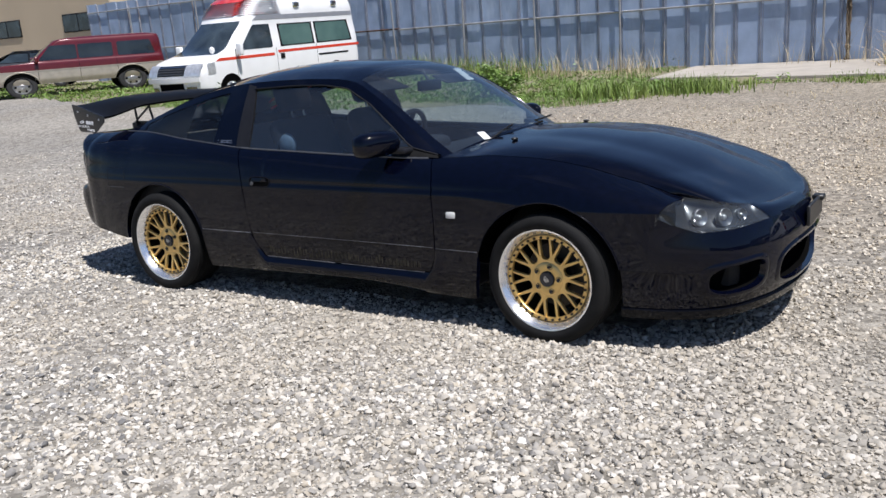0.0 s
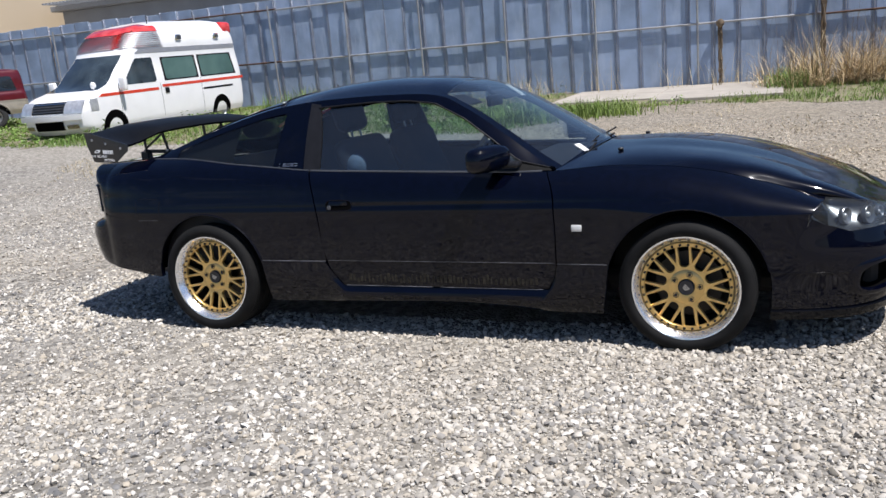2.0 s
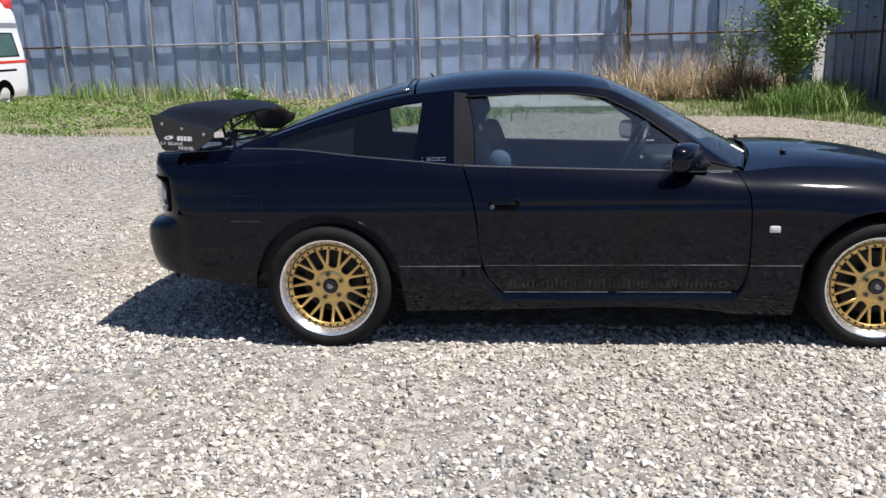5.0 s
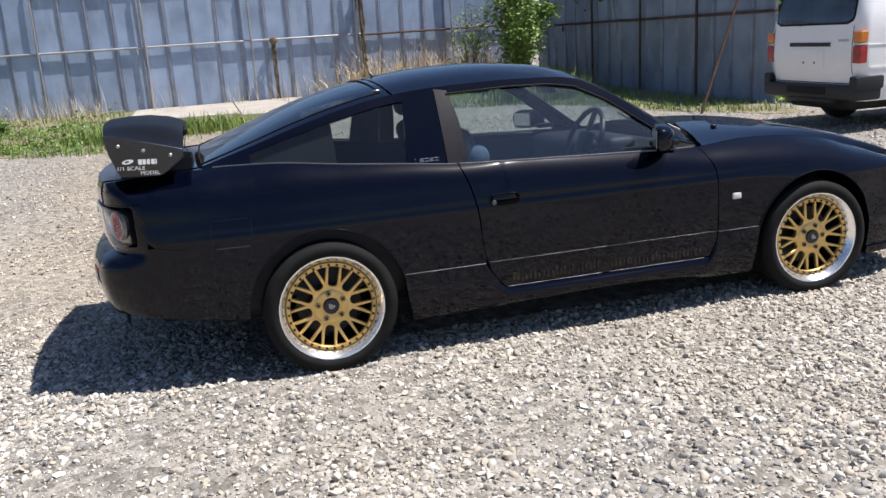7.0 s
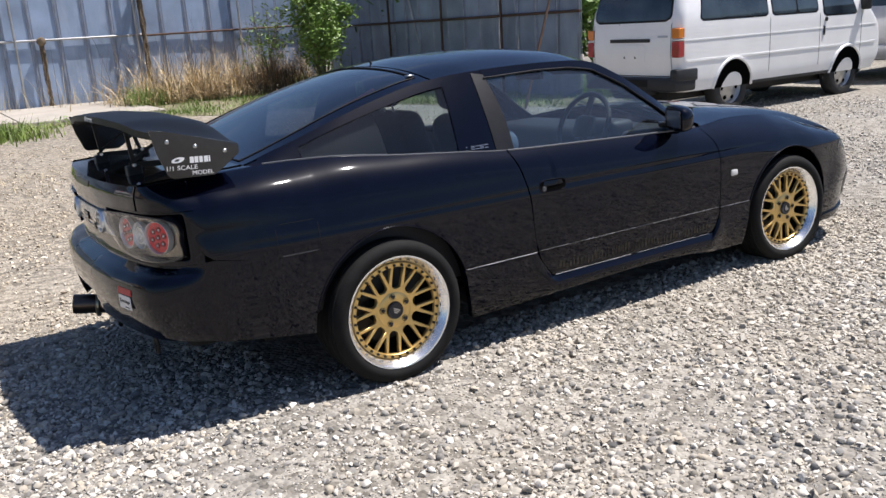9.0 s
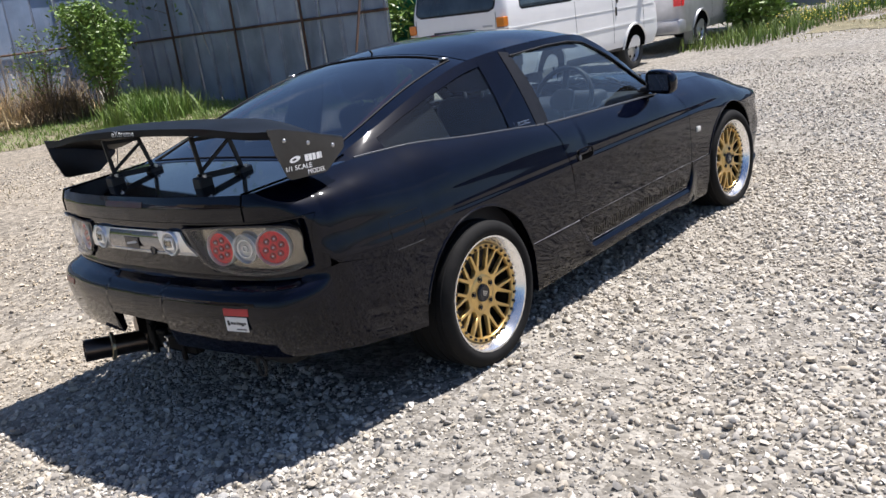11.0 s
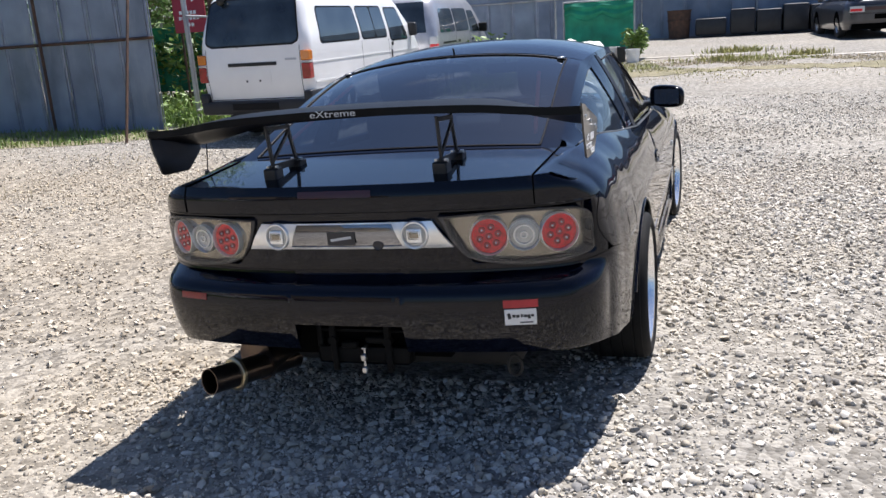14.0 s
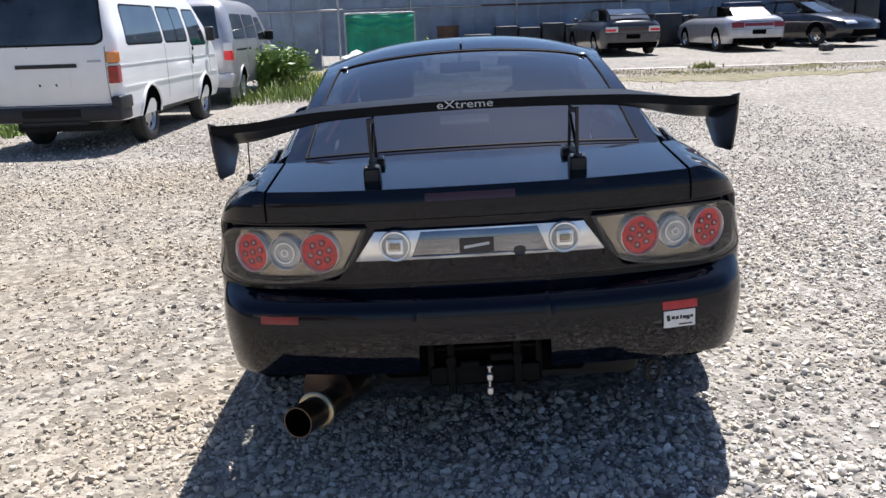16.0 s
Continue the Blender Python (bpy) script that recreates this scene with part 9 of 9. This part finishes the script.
for a, b in (((0, -0.9, -0.1), (0, -0.9, 1.36)), ((0, 0.9, -0.1), (0, 0.9, 1.36)), ((0, -0.9, 1.34), (0, 0.9, 1.34))):
    bm = bmesh.new()
    bm_rod(bm, a, b, 0.022, 8)
    part("tube", bm, "pipe", net)
mesh_fence = thing("net_fence", pose(10.9, 9.9, 0), "dark green netting on posts beyond the fence end", "fence")
for k in range(3):
    bm = bmesh.new()
    bm_rod(bm, (0.02, -1.3 + 1.3 * k, -0.05), (0.02, -1.3 + 1.3 * k, 1.75), 0.025, 8)
    part("post", bm, "pipe", mesh_fence)
zz = 0.35 + 1.3 * g[1]
yy = (g[0] - 0.5) * 2.6
sheet("net", np.stack([0.03 * np.sin(yy * 7) * (1 - g[1]) - 0.02, yy, zz], -1), material("dark_green_net", (0.015, 0.16, 0.10), 0.8, var=0.4, scale=6), mesh_fence, rim=0, centre=(19, 10, 0))
# rubbish bags, buckets and planters by the hoarding
rr = random.Random(77)
for k, (x, y, r) in enumerate(((16.2, 2.35, 0.34), (16.4, 1.95, 0.28), (16.0, 1.72, 0.30), (16.5, 2.2, 0.26))):
    bm = bmesh.new()
    bmesh.ops.create_icosphere(bm, subdivisions=3, radius=r)
    for v in bm.verts:
        n = noise.noise(v.co * 5 + Vector((k * 9, 0, 0)))
        v.co = v.co * (1 + 0.35 * n)
        v.co.z = max(v.co.z * 0.95, -r * 0.62)
    zb = float(ground_z(x, y)) + r * 0.60
    ob = part("rubbish_bag", bm, "bag", None)
    ob.matrix_world = Matrix.Translation((x, y, zb))
    tagged(ob, "bulging white plastic rubbish bag", "bag", "rubbish bags")


def tub(x, y, r, h, mat, label, name="bucket", category="bucket", lid=False):
    z = float(ground_z(x, y))
    root = thing(name, pose(x, y, z), label, category)
    bm = bmesh.new()
    bm_lathe(bm, [(0, 0), (r * 0.85, 0), (r, h), (r * 1.06, h), (r * 1.06, h - 0.03), (r * 0.95, h - 0.02), (r * 0.9, h * 0.8), (0, h * 0.8)], 24)
    part("shell", bm, mat, root)
    bm = bmesh.new()
    bm_lathe(bm, [(r * 1.0, h * 0.62), (r * 1.03, h * 0.64), (r * 1.0, h * 0.66)], 24)
    part("hoop", bm, mat, root)
    return root


tub(15.6, 1.25, 0.18, 0.34, "label_white", "white plastic bucket by the planters")
tub(15.3, 0.75, 0.16, 0.30, "bag", "white planter tub on the ground", "planter", "planter")
tub(15.7, 1.55, 0.18, 0.25, "barrel", "black plastic crate tub")
tub(15.5, 1.02, 0.10, 0.34, "barrel", "small black plastic can", "can", "can")
bm = bmesh.new()
bm_box(bm, 15.9, 16.3, -1.8, 0.9, 0.0, 0.30, 0.02)
tagged(part("low_wall", bm, "concrete", None), "low concrete kerb block by the planters", "kerb")
# dark barrels, tanks and covers along the far hoarding
z = 0.50
tub(23.7, 0.10, 0.36, 0.86, "rust", "rusty open steel drum", "drum", "drum")
for k, (y, w, h, d, mat, lab) in enumerate(((-0.85, 0.95, 0.60, 0.7, "barrel", "low black plastic tank beside a rusty drum"), (-2.9, 3.0, 0.80, 0.8, "barrel", "row of black covered tanks"), (-5.3, 1.7, 0.85, 0.8, "barrel", "black boards leaning in a stack"),
                                            (-7.4, 2.2, 1.05, 0.8, "barrel", "black plastic container by the hoarding"), (-9.9, 2.2, 1.25, 0.9, "blue_tint", "dark stack under a tarpaulin cover"), (-12.4, 2.4, 1.45, 0.9, "barrel", "tall black stacked boxes"),
                                            (-15.2, 2.6, 1.3, 0.9, "blue_tint", "dark covered pile by the hoarding"))):
    root = thing("storage_stack", pose(23.75, y, z), lab, "stack", "dark stacks by the hoarding")
    n = max(1, int(w / 0.75))
    for j in range(n):
        bm = bmesh.new()
        y0 = -w / 2 + j * w / n
        bm_box(bm, -d / 2, d / 2, y0 + 0.02, y0 + w / n - 0.02, 0, h * (0.86 + 0.14 * ((j * 7 + k) % 3) / 2), 0.06, seg=2)
        part("box", bm, mat, root)
bm = bmesh.new()
bm_box(bm, 24.40, 24.54, -12.0, -8.6, 2.15, 2.55, 0.01)
tagged(part("red_board", bm, "stripe_red", None), "faded red board high on the hoarding", "board")
bm = bmesh.new()
bm_box(bm, 17.2, 17.5, -9.55, -9.25, 0.40, 0.58, 0.04)
bm_rod(bm, (17.25, -9.4, 0.55), (17.45, -9.4, 0.62), 0.03, 8)
tagged(part("yard_box", bm, "barrel", None), "small black box standing on the concrete", "box")

# ---- buildings beyond the fence ----
def building(name, x0, x1, y0, y1, h, mat, label, windows):
    root = thing(name, pose(x0, y0, 0), label, "building")
    bm = bmesh.new()
    bm_box(bm, 0, x1 - x0, 0, y1 - y0, -0.2, h, 0.02)
    w = part("wall", bm, mat, root)
    bm = bmesh.new()
    bm_box(bm, -0.3, x1 - x0 + 0.3, -0.4, y1 - y0 + 0.3, h, h + 0.25, 0.03)
    part("roof", bm, "grey_wall", root)
    for x, z, ww, hh in windows:
        bm = bmesh.new()
        bm_box(bm, x - x0 - ww / 2, x - x0 + ww / 2, -0.04, 0.02, z, z + hh, 0.01)
        win = part("window", bm, "seal", root)
        for j in range(2):
            bm = bmesh.new()
            a = x - x0 - ww / 2 + 0.05 + j * ww / 2
            bm_box(bm, a, a + ww / 2 - 0.08, -0.055, -0.03, z + 0.05, z + hh - 0.05, 0.004)
            part("pane", bm, "window", win)
    return root


building("house", -62, -29.2, 20.5, 32, 9.0, "tan_wall", "tan rendered building with dark windows", [(-31.5, 2.5, 2.2, 0.8), (-37, 2.5, 2.2, 0.8), (-43, 4.6, 2.2, 1.2), (-50, 4.6, 2.2, 1.2)])
hall = building("workshop", -28.5, -6.0, 26, 40, 4.6, "grey_wall", "grey sheet-metal workshop beyond the fence", [(-22, 2.6, 2.0, 0.8), (-14, 2.6, 2.0, 0.8)])
bm = bmesh.new()
for k in range(112):
    bm_box(bm, 0.1 + k * 0.2, 0.2 + k * 0.2, -1.2, 1.5, 4.86, 4.93, 0)
part("roof_ribs", bm, "grey_wall", hall)
